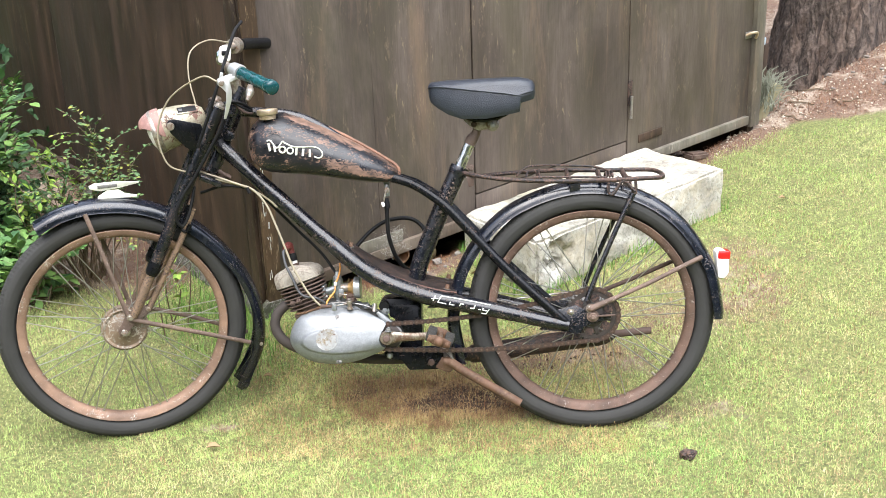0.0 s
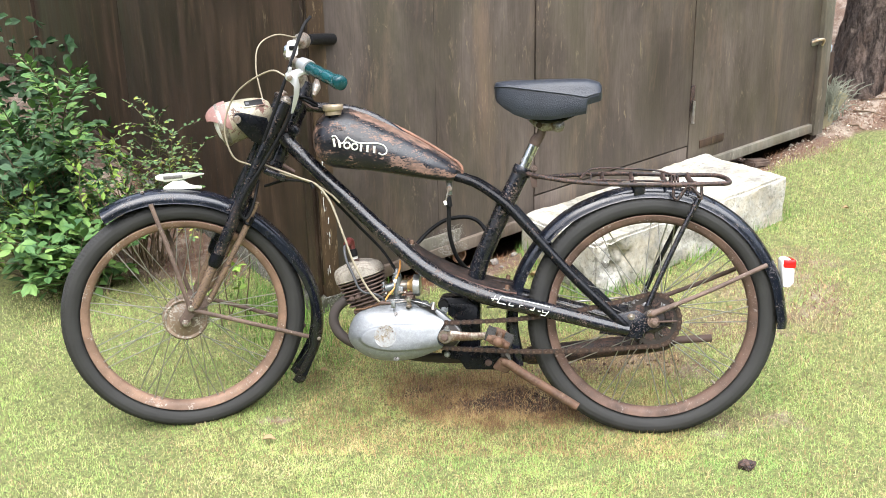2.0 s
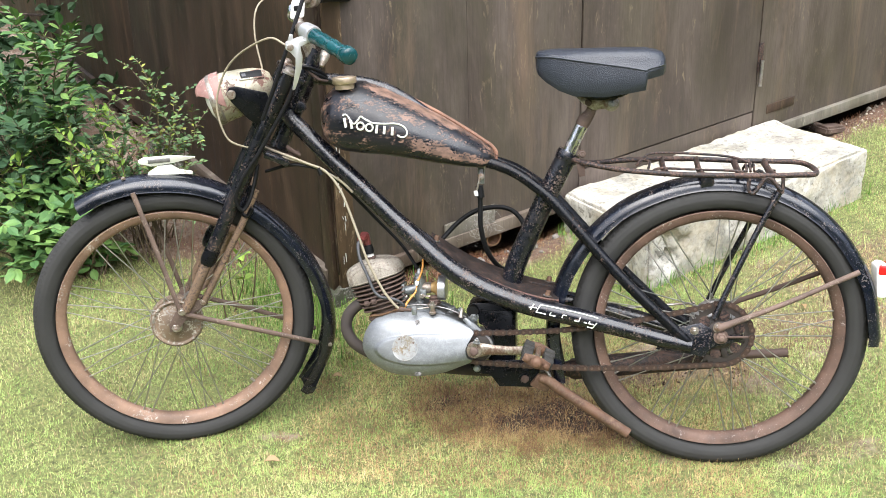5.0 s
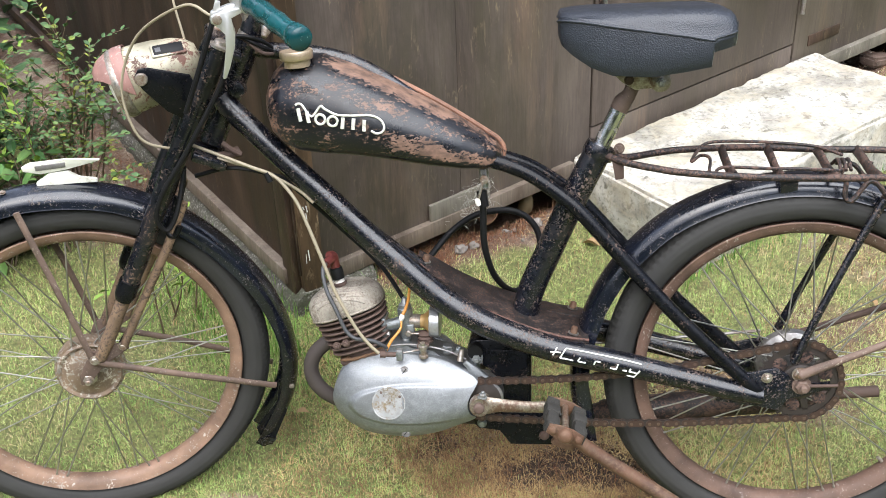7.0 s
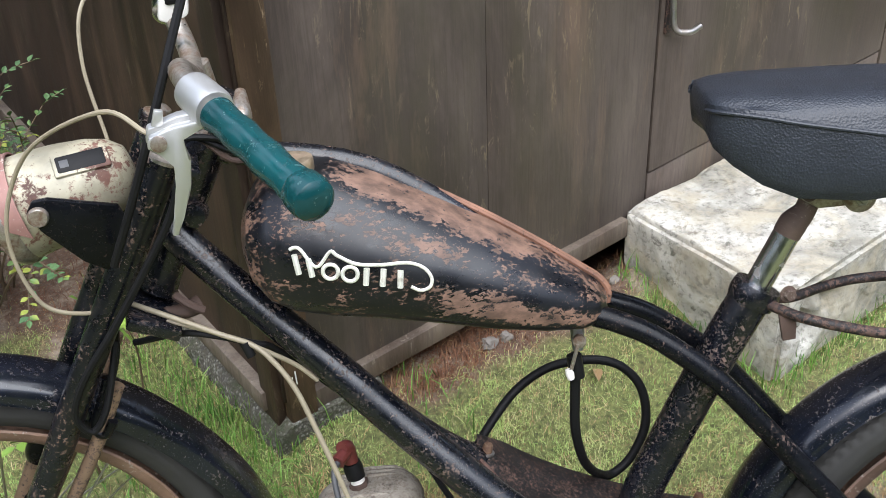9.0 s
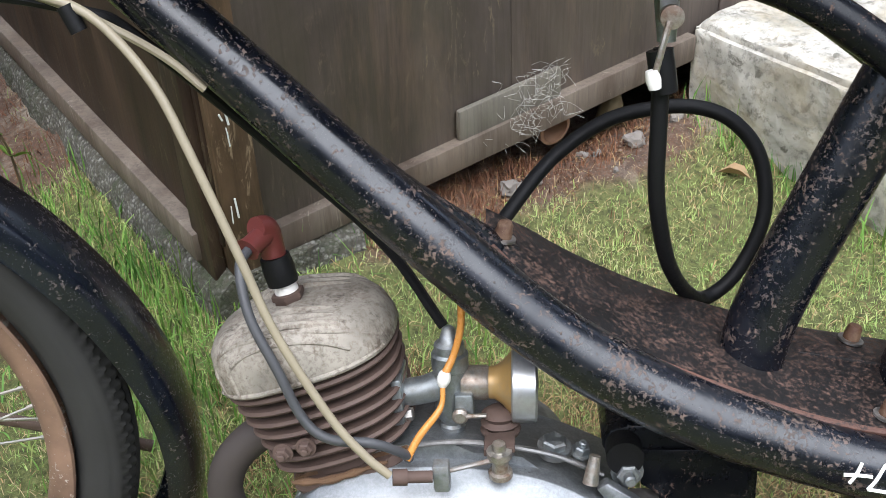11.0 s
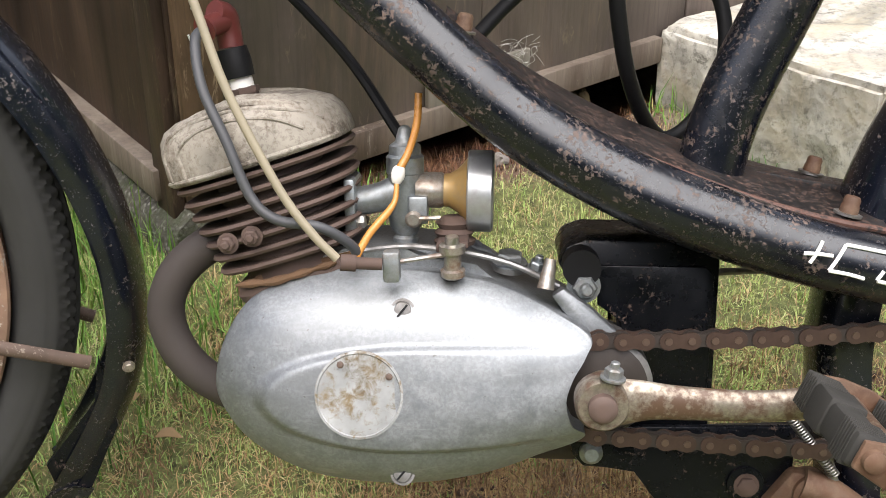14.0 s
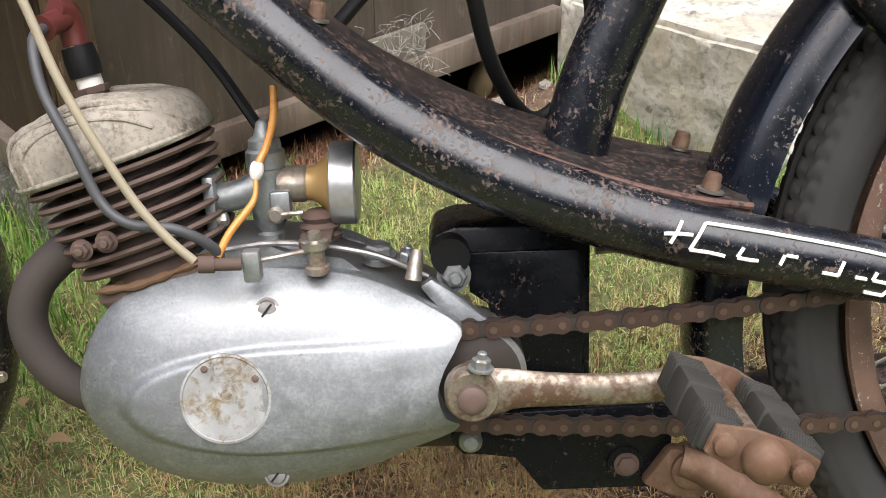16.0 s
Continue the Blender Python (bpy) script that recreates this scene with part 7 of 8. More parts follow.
    lathe("air_filter", [(0.0275, 0.0), (0.029, 0.001), (0.029, 0.017), (0.0275, 0.0185), (0.012, 0.019)], axis((0.0085, -0.008, 0.4348), ax), filter_can, carb, 36, "dull grey round air filter can")
    tube("tickler_hose", [(-0.0235, -0.016, 0.505), (-0.025, -0.02, 0.485), (-0.031, -0.024, 0.466), (-0.037, -0.028, 0.455)], [0.0027, 0.0027, 0.0026, 0.003], amber, carb, 5, 12)
    lathe("clear_joint", [(0.003, -0.006), (0.0045, -0.003), (0.005, 0.0), (0.0044, 0.004), (0.003, 0.006)], axis((-0.0385, -0.029, 0.4505), (0.25, 0, 1)), lens_white, carb, 16)
    fuel = tube("fuel_pipe", [(-0.0395, -0.03, 0.445), (-0.0405, -0.034, 0.434), (-0.0455, -0.038, 0.426), (-0.0575, -0.044, 0.413), (-0.067, -0.05, 0.398)], [0.0019, 0.002, 0.0026, 0.0028, 0.0028], amber, moped, 6, 12, label="short amber plastic hose")

    # mounting box, bracket plates and stand
    back = [(0.072, 0.381), (0.078, 0.394), (0.092, 0.399), (0.15, 0.397), (0.187, 0.384), (0.183, 0.27), (0.18, 0.24), (0.12, 0.24), (0.115, 0.36), (0.1, 0.362), (0.085, 0.366)]
    mount = prism("engine_mount", back, -0.012, 0.062, black_paint_clean, moped, None, 0.003, "black steel engine mounting box")
    prism("mount_face", [(0.1, 0.381), (0.176, 0.379), (0.182, 0.373), (0.178, 0.25), (0.125, 0.25), (0.118, 0.34), (0.1, 0.352)], -0.017, -0.013, black_paint_clean, mount, None, 0.001)
    tube("mount_bush", [(0.088, -0.03, 0.382), (0.088, 0.03, 0.382)], 0.0135, black_rubber, mount, 1, 20)
    bolt("mount_nut", (0.0895, -0.024, 0.368), (0.1, -1, 0.05), 0.009, 0.009, zinc, mount, 6, 0.008)
    lower = prism("stand_plate", [(0.079, 0.256), (0.081, 0.244), (0.089, 0.235), (0.127, 0.233), (0.136, 0.215), (0.145, 0.203), (0.226, 0.201), (0.238, 0.212), (0.24, 0.266), (0.1, 0.266)], -0.034, -0.028, black_paint_clean, moped, None, 0.002, "black steel bracket plate under the frame")
    lathe("plate_bolt", [(0.0085, 0), (0.0085, 0.004), (0.005, 0.008)], axis((0.0945, -0.034, 0.247), -Y), zinc, lower, 20)
    lathe("plate_disc", [(0.0135, 0), (0.013, 0.002), (0.005, 0.003)], axis((0.205, -0.034, 0.222), -Y), black_paint_clean, lower, 24)
    bolt("plate_bolt", (0.2055, -0.037, 0.222), -Y, 0.0068, 0.004, rust, lower)
    stand = tube("side_stand", [(0.243, -0.043, 0.226), (0.262, -0.047, 0.219), (0.292, -0.054, 0.198), (0.36, -0.07, 0.157), (0.439, -0.085, 0.108)], [0.0118, 0.0125, 0.0125, 0.0125, 0.012], stand_rust, moped, 5, 18, label="rusty folded side stand leg")
    lathe("stand_lug", [(0.012, -0.012), (0.014, -0.008), (0.014, 0.012), (0.010, 0.014)], axis((0.25, -0.036, 0.219), -Y), stand_rust, stand, 24)
    prism("stand_bracket", [(0.215, 0.2085), (0.236, 0.236), (0.2588, 0.231), (0.2717, 0.21), (0.2551, 0.1916), (0.235, 0.198)], -0.044, -0.030, stand_rust, stand, None, 0.004)
    spring_pts = [(0.229 + 0.034 * k / 150 + 0.0033 * math.cos(k * 1.05) * 0.8, -0.05 + 0.0038 * math.sin(k * 1.05), 0.2815 - 0.045 * k / 150 + 0.0033 * math.cos(k * 1.05) * 0.6) for k in range(151)]
    tube("stand_spring", spring_pts, 0.0007, steel, stand, 2, 6)
    tube("stand_spring_arm", [(0.268, -0.045, 0.214), (0.255, -0.046, 0.26)], 0.004, steel, stand, 1, 8)

    # pedal crank
    crank = bmesh.new()
    path = smooth_path([(0.097, -0.093, 0.307), (0.122, -0.094, 0.3095), (0.155, -0.097, 0.3085), (0.2, -0.105, 0.310), (0.230, -0.112, 0.316), (0.244, -0.114, 0.3205)], 6)
    circ = [(math.cos(2 * math.pi * j / 16), math.sin(2 * math.pi * j / 16)) for j in range(16)]
    wid = lambda u: np.interp(u, [0, 0.1, 0.28, 0.5, 0.8, 1], [0.013, 0.0165, 0.0125, 0.0105, 0.0105, 0.0105])
    add_sweep(crank, path, lambda i, u: [(wid(u) * a, 0.0065 * b_) for a, b_ in circ])
    arm = part("pedal_crank", crank, crank_metal, moped, "pitted chrome pedal crank with brown rust")
    lathe("crank_eye", [(0.0165, -0.009), (0.0182, -0.006), (0.0182, 0.008), (0.0162, 0.011)], axis((0.097, -0.09, 0.308), -Y), crank_metal, arm, 32)
    lathe("crank_axle", [(0.0095, 0), (0.0095, 0.006), (0.0075, 0.008), (0.004, 0.0085)], axis((0.0965, -0.101, 0.308), -Y), barrel_rust, arm, 24)
    bolt("cotter_nut", (0.103, -0.1, 0.327), (0.15, -0.1, 1), 0.0062, 0.008, zinc, arm, 6, 0.004)
    tube("crank_shaft", [(0.1, -0.02, 0.3045), (0.1, -0.085, 0.305)], 0.012, crank_metal, arm, 1, 18)
    # pedal: two rubber blocks between end plates on a spindle
    PD = Matrix.Translation((0.244, -0.12, 0.3205)) @ pose(0, 0, 0, 0, 24, 0)
    pedal = part("pedal", add_tube(bmesh.new(), [(0, 0.01, 0), (0, -0.11, 0)], 0.006, 1, 14, PD), crank_metal, moped, "worn black rubber block pedal")
    for s in (-1, 1):
        blk = bmesh.new()
        add_box(blk, (0.02, 0.096, 0.021), PD @ pose(s * 0.0235, -0.056, 0), 0.004, 2)
        o = part("pedal_rubber", blk, pedal_rubber, pedal)
        for k in range(2):
            [box("rubber_rib", (0.0212, 0.0016, 0.0222), PD @ pose(s * 0.0235, -0.012 - 0.07 * k - 0.0034 * q, 0), pedal_rubber, o, 0.0006) for q in range(6)]
        box("rubber_pad", (0.024, 0.026, 0.0245), PD @ pose(s * 0.0235, -0.048, 0), pedal_rubber, o, 0.003)
    for yy in (-0.006, -0.107):
        ep = prism("end_plate", [(-0.03, -0.008), (-0.03, 0.008), (-0.01, 0.0125), (0.01, 0.0125), (0.03, 0.008), (0.03, -0.008), (0.01, -0.0125), (-0.01, -0.0125)], yy - 0.002, yy + 0.002, stand_rust, pedal, PD, 0.001)
        for s in (-1, 1):
            lathe("plate_nut", [(0.0065, 0), (0.006, 0.004), (0.003, 0.0055)], axis(PD @ Vector((s * 0.022, yy - 0.002, 0)), PD.to_3x3() @ -Y), stand_rust, ep, 14)
    lathe("dust_cap", [(0.0118, 0), (0.0122, 0.004), (0.0115, 0.009), (0.008, 0.013), (0.003, 0.0145)], axis(PD @ Vector((0, -0.109, 0)), PD.to_3x3() @ -Y), stand_rust, pedal, 24)
    # far-side crank
    tube("pedal_crank", [(0.1, 0.09, 0.3055), (0.07, 0.098, 0.300), (0.0, 0.11, 0.288), (-0.04, 0.115, 0.28)], [0.011, 0.008, 0.008, 0.010], worn_chrome, moped, 4, 14)
    # maker's script on the tube, as plain bars
    def on_tube(x, dz):
        i = [q[0] for q in main]
        yy, zz = np.interp(x, i, [q[1] for q in main]), np.interp(x, i, [q[2] for q in main])
        rr = np.interp(x, [0.2, 0.36], [0.0226, 0.0212])
        return Vector((x, yy - math.sqrt(max(0, (rr + 0.0006) ** 2 - dz * dz)), zz + dz))
    for pts in ([(0.222, 0.001), (0.231, 0.0035), (0.24, 0.005)], [(0.234, 0.012), (0.23, 0.004), (0.226, -0.004)], [(0.249, 0.0135), (0.243, 0.004), (0.238, -0.005)], [(0.249, 0.0135), (0.29, 0.0145), (0.345, 0.0145), (0.375, 0.014)], [(0.238, -0.005), (0.25, -0.0045), (0.26, -0.005)],
                [(0.272, 0.003), (0.268, -0.004)], [(0.268, -0.0045), (0.276, -0.0045), (0.281, -0.004)], [(0.298, 0.003), (0.295, -0.004)], [(0.299, 0.003), (0.306, 0.003)], [(0.322, -0.004), (0.332, -0.004)], [(0.336, 0.006), (0.332, -0.004)], [(0.343, -0.003), (0.35, -0.003)], [(0.357, 0.003), (0.354, -0.003)], [(0.354, -0.003), (0.366, -0.003)], [(0.372, 0.003), (0.362, -0.0125)], [(0.35, -0.0125), (0.362, -0.0125)]):
        b = add_tube(bmesh.new(), [on_tube(*q) for q in pts], 0.0013, 4, 6)
        part("script_bar", b, white_letter, near_tube)


cobweb_mat = plain("pale_cobweb", (0.42, 0.41, 0.37), 0.9, 0.3, 60)
medal_metal = worn_paint("corroded_disc", (0.27, 0.275, 0.27), (0.15, 0.11, 0.06), 0.4, 120, (0.5, 0.8), fine=0.45, soft=0.05)
build_engine()

# ---- plants, tree and litter ----
stone_ochre = plain("ochre_stone", (0.16, 0.12, 0.06), 0.8, 0.3, 40)
brush_mat = plain("brushwood", (0.2, 0.21, 0.16), 0.8, 0.6, 30)
plank_mat = plain("pale_plank", (0.3, 0.27, 0.17), 0.8, 0.35, 40)
tub_blue = plain("tub_blue", (0.35, 0.42, 0.48), 0.45, 0.2, 30)

def leaf_shape(b, m, ln, w, fold=0.25):
    """A folded pointed leaf from the origin of m along its x."""
    pts = [(0, 0, 0), (ln * 0.3, w * 0.42, fold * w * 0.5), (ln * 0.62, w * 0.46, fold * w * 0.5), (ln, 0, -fold * w * 0.3), (ln * 0.62, -w * 0.46, fold * w * 0.5), (ln * 0.3, -w * 0.42, fold * w * 0.5), (ln * 0.45, 0, 0)]
    v = [b.verts.new(m @ Vector(p)) for p in pts]
    for i in range(6):
        b.faces.new((v[6], v[i], v[(i + 1) % 6]))


def turned(p, d, roll, up=0.0):
    q = Vector(d).normalized()
    return Matrix.Translation(p) @ q.to_track_quat("X", "Z").to_matrix().to_4x4() @ Matrix.Rotation(roll, 4, "X") @ Matrix.Rotation(-up, 4, "Y")


def shrub(name, label, base, tips, leaf, step, mat, rng, stem_r=0.0022, pinnate=False, side_twigs=3):
    """Stems from base to each tip, with leaves along them: in pairs along fronds, or scattered on twigs."""
    base, tips = YARD @ Vector(base), [YARD @ Vector(tip) for tip in tips]
    th = thing(name, label, "shrub", Matrix.Translation(base))
    stems, leaves = bmesh.new(), bmesh.new()
    o = Vector(base)
    for tip in tips:
        tip = Vector(tip) - o
        root = Vector((rng.uniform(-0.06, 0.06), rng.uniform(-0.06, 0.06), float(ground_z(base[0], base[1])) - base[2] - 0.01))
        mid = root.lerp(tip, 0.55) + Vector((rng.uniform(-0.05, 0.05), rng.uniform(-0.05, 0.05), 0.12 * tip.length))
        path = smooth_path([root, mid, tip], 8)
        add_tube(stems, [path[0], path[5], path[10], path[-1]], [stem_r * 1.6, stem_r, stem_r * 0.5], 3, 5)
        lines = [(path[6:], 1.0)]
        for _ in range(side_twigs):
            i = rng.randrange(4, len(path) - 2)
            d = Vector((rng.uniform(-1, 1), rng.uniform(-1, 1), rng.uniform(-0.1, 0.8))).normalized() * rng.uniform(0.08, 0.2) * min(1.0, tip.length + 0.3)
            tw = smooth_path([path[i], path[i] + d * 0.6 + Vector((0, 0, 0.015)), path[i] + d], 4)
            add_tube(stems, [tw[0], tw[4], tw[-1]], stem_r * 0.45, 2, 4)
            lines.append((tw, 0.85))
        for line, size in lines:
            total = sum((q - p).length for p, q in zip(line, line[1:]))
            k = max(3, int(total / step))
            for j in range(k):
                u = (j + 0.5) / k * (len(line) - 1)
                i = min(int(u), len(line) - 2)
                p = line[i].lerp(line[i + 1], u - i)
                t = (line[i + 1] - line[i]).normalized()
                side = t.cross(Vector((0, 0, 1)))
                side = side.normalized() if side.length > 0.05 else Vector((1, 0, 0))
                for s in (-1, 1):
                    if not pinnate and rng.random() < 0.25:
                        continue
                    d = side * s + t * rng.uniform(0.3, 0.9) + Vector((0, 0, rng.uniform(-0.35, 0.35)))
                    ln = leaf * size * rng.uniform(0.7, 1.2) * (1 - 0.35 * (j / k if pinnate else 0))
                    leaf_shape(leaves, turned(p, d, rng.uniform(-0.7, 0.7), rng.uniform(-0.2, 0.3)), ln, ln * (0.42 if pinnate else 0.62))
            leaf_shape(leaves, turned(line[-1], line[-1] - line[-2], rng.uniform(-0.5, 0.5)), leaf * size, leaf * 0.5)
    part("stem_growth", stems, stem_mat, th)
    part("foliage", leaves, mat, th, "", 0)
    return th


YARD = Matrix(((0.939, -0.011, -0.034, 0.024), (0.01, 0.939, -0.039, -0.163), (0.035, 0.0385, 0.939, 0.099), (0, 0, 0, 1)))     # sets the planting's own grid into the garden


rng = random.Random(11)
shrub("small_leaved_shrub", "straggling shrub with small round green leaves before the shed", (-1.22, 1.32, 0.0),
      [(-1.05, 1.21, 0.645), (-1.0, 1.21, 0.5), (-0.93, 1.08, 0.47), (-0.84, 1.0, 0.42), (-0.78, 0.9, 0.34), (-1.13, 1.2, 0.54), (-1.2, 1.1, 0.42), (-0.97, 1.15, 0.33), (-1.08, 1.12, 0.38), (-0.9, 1.14, 0.55), (-1.15, 1.18, 0.5), (-1.22, 1.2, 0.5), (-1.1, 1.28, 0.63), (-1.07, 1.27, 0.54), (-1.02, 1.25, 0.47), (-0.99, 1.22, 0.4), (-1.19, 1.27, 0.46), (-1.08, 1.27, 0.41), (-1.31, 1.27, 0.49), (-1.4, 1.27, 0.51), (-1.17, 1.2, 0.39), (-1.28, 1.25, 0.39), (-1.43, 1.27, 0.37), (-1.35, 1.27, 0.42)], 0.021, 0.017, leaf_mat, rng, 0.002, False, 5)
shrub("bright_shrub", "young bright green leafy shoots by the shed", (-1.2, 1.2, 0.0), [(-1.26, 1.2, 0.56), (-1.22, 1.2, 0.51), (-1.4, 1.2, 0.46), (-1.38, 1.22, 0.42), (-1.32, 1.2, 0.4), (-1.21, 1.2, 0.53)], 0.036, 0.028, leaf_bright, rng, 0.002, True, 1)
shrub("bright_shrub", "low yellow-green leafy shoots at the lawn's edge", (-1.62, 1.15, 0.0), [(-1.66, 1.16, 0.33), (-1.73, 1.14, 0.29), (-1.63, 1.12, 0.25), (-1.74, 1.12, 0.19), (-1.55, 1.16, 0.37), (-1.73, 1.1, 0.12), (-1.61, 1.1, 0.19)], 0.045, 0.03, leaf_bright, rng, 0.002, True, 2)
shrub("undergrowth_shrub", "dark ivy-like growth in the shade along the end wall", (-2.2, 2.2, 0.0),
      [(-1.7 - 0.9 * u + rng.uniform(-0.12, 0.12), 1.75 + 1.15 * u + rng.uniform(-0.14, 0.1), rng.uniform(0.05, 0.42)) for u in [rng.uniform(0, 1.3) for _ in range(60)]], 0.05, 0.045, leaf_dark, rng, 0.0018, False, 4)
shrub("pinnate_shrub", "dark green shrub with long paired leaflets against the shed", (-1.75, 1.72, 0.0),
      [(-1.3, 1.24, 0.79), (-1.3, 1.2, 0.58), (-1.5, 1.35, 0.74), (-1.7, 1.35, 0.66), (-1.45, 1.3, 0.5), (-1.6, 1.25, 0.45), (-1.85, 1.3, 0.72), (-1.42, 1.42, 0.62), (-2.0, 1.6, 0.75), (-1.62, 1.5, 0.78), (-1.47, 1.5, 0.75), (-1.45, 1.5, 0.51), (-1.56, 1.5, 0.6), (-1.65, 1.5, 0.6), (-1.73, 1.5, 0.52), (-1.81, 1.5, 0.44)],
      0.062, 0.034, weed_leaf, rng, 0.003, True, 3)
shrub("undergrowth_shrub", "low tangled green undergrowth at the lawn's edge", (-1.62, 1.35, 0.0),
      [(-1.7 + 0.36 * math.cos(a) * r, 1.28 + 0.34 * math.sin(a) * r, h) for a, r, h in [(rng.uniform(0, 6.28), rng.uniform(0.2, 1.0), rng.uniform(0.15, 0.6)) for _ in range(44)]], 0.055, 0.05, leaf_dark, rng, 0.0018, False, 3)
shrub("undergrowth_shrub", "broad soft green weeds on the lawn's edge", (-1.36, 1.12, 0.0),
      [(-1.46 + 0.34 * math.cos(a) * r, 1.08 + 0.26 * math.sin(a) * r, h) for a, r, h in [(rng.uniform(0, 6.28), rng.uniform(0.2, 1.0), rng.uniform(0.06, 0.3)) for _ in range(46)]], 0.06, 0.055, weed_leaf, rng, 0.0016, False, 3)
shrub("seedling", "small yellow-green seedling on a reddish stalk at the shed corner", (-0.69, 0.78, 0.0), [(-0.672, 0.723, 0.415), (-0.70, 0.76, 0.33), (-0.655, 0.74, 0.3), (-0.68, 0.72, 0.22)], 0.034, 0.06, leaf_bright, rng, 0.0016, False, 1)


def build_tree():
    th = thing("pine_tree", "rough-barked pine trunk on the sandy bank", "tree", pose(2.135, 3.0, 0.646))
    b = bmesh.new()
    rows = []
    levels = [(-0.3, 0.34), (-0.1, 0.29), (0.05, 0.262), (0.2, 0.242), (0.6, 0.23), (1.0, 0.22), (1.8, 0.2), (2.8, 0.17), (3.8, 0.14), (4.8, 0.1), (5.8, 0.05)]
    zs = np.concatenate([np.arange(-0.3, 1.2, 0.02), np.arange(1.2, 5.8, 0.2)])
    for z in zs:
        r = np.interp(z, [q[0] for q in levels], [q[1] for q in levels])
        row = []
        for j in range(110):
            a = 2 * math.pi * j / 110
            p = Vector((math.cos(a) * 3.2, math.sin(a) * 3.2, z * 2.2))
            root = 0.025 * max(0, 1 - max(z, 0) / 0.3) * math.cos(5 * a + 0.6)
            plate = 0.02 * abs(noise.noise(Vector((p.x * 2.6, p.y * 2.6, z * 5)))) + noise.fractal(p * 5.0, 1.0, 2.0, 4) * 0.014
            rr = r + plate + root
            row.append(b.verts.new((rr * math.cos(a), rr * math.sin(a), z)))
        rows.append(row)
    for r0, r1 in zip(rows, rows[1:]):
        for j in range(110):
            b.faces.new((r0[j], r0[(j + 1) % 110], r1[(j + 1) % 110], r1[j]))
    b.faces.new(rows[-1])
    trunk = part("trunk", b, bark, th, "", 60)
    crown = bmesh.new()
    tr = random.Random(4)
    for i in range(16):
        z = tr.uniform(2.9, 5.6)
        a = tr.uniform(0, 6.28)
        ln = np.interp(z, [2.9, 5.6], [1.7, 0.6])
        d = Vector((math.cos(a) * ln, math.sin(a) * ln, 0.25))
        tube("limb", [(0, 0, z), tuple(d * 0.5 + Vector((0, 0, z + 0.05))), tuple(d + Vector((0, 0, z)))], [0.04, 0.025, 0.008], bark, th, 4, 8)
        for _ in range(26):
            p = d * tr.uniform(0.35, 1.05) + Vector((tr.uniform(-0.25, 0.25), tr.uniform(-0.25, 0.25), z + tr.uniform(-0.1, 0.2)))
            for _ in range(9):
                leaf_shape(crown, turned(p, (tr.uniform(-1, 1), tr.uniform(-1, 1), tr.uniform(-0.2, 1)), tr.uniform(0, 3)), 0.13, 0.012)
    part("crown", crown, leaf_dark, th, "sparse dark green needle clumps", 0)


def shade_tree(x, y, seed, height, reach):
    """A made-up broad evergreen, added off to the side to keep the sky off the shed's end wall."""
    r = random.Random(seed)
    th = thing("added_shade_tree", "added dark evergreen tree that shades the shed's end wall", "tree", pose(x, y, 0))
    tube("trunk", [(0, 0, -0.1), (0.03, 0.02, height * 0.5), (0, 0, height)], [0.14, 0.1, 0.03], bark, th, 5, 14)
    crown = bmesh.new()
    for _ in range(26):
        z = r.uniform(0.3, height)
        a = r.uniform(0, 6.28)
        ln = reach * (1.08 - z / height) * r.uniform(0.7, 1.1)
        d = Vector((math.cos(a) * ln, math.sin(a) * ln, -0.1))
        tube("limb", [(0, 0, z), tuple(d * 0.5 + Vector((0, 0, z + 0.06))), tuple(d + Vector((0, 0, z)))], [0.03, 0.018, 0.006], bark, th, 3, 6)
        for _ in range(150):
            p = d * r.uniform(0.15, 1.05) + Vector((r.gauss(0, 0.16), r.gauss(0, 0.16), z + r.gauss(0, 0.12)))
            for _ in range(3):
                leaf_shape(crown, turned(p, (r.uniform(-1, 1), r.uniform(-1, 1), r.uniform(-0.6, 0.4)), r.uniform(0, 3)), r.uniform(0.05, 0.09), 0.04)
    part("crown", crown, leaf_dark, th, "dense dark green foliage", 0)


build_tree()
shade_tree(-2.9, 1.5, 31, 3.8, 1.35)
shade_tree(-3.9, 0.2, 32, 3.4, 1.3)


def scrap(name, label, category, size, m, mat, bev=0.006, seed=1.0, amp=0.004):
    return tagged(rough_block(name, size, m, mat, max(size) / 5, amp, seed, bev), label, category)


def pebble(name, label, category, size, m, mat, seed, amp=0.3):
    """A rounded, broken stone."""
    b = bmesh.new()
    bmesh.ops.create_icosphere(b, subdivisions=3, radius=0.5)
    for v in b.verts:
        q = v.co * 2.2 + Vector((seed * 3.1, seed, 0))
        v.co *= 1 + amp * noise.noise(q) + amp * 0.5 * noise.noise(q * 2.7) + amp * 0.3 * noise.noise(q * 7)
        v.co = Vector((v.co.x * size[0], v.co.y * size[1], v.co.z * size[2]))
    bmesh.ops.transform(b, matrix=m, verts=b.verts)
    return tagged(part(name, b, mat, None, "", 30), label, category)


def place(x, y, dz=0.0, rx=0, ry=0, rz=0):
    return pose(x, y, float(ground_z(x, y)) + dz, rx, ry, rz)


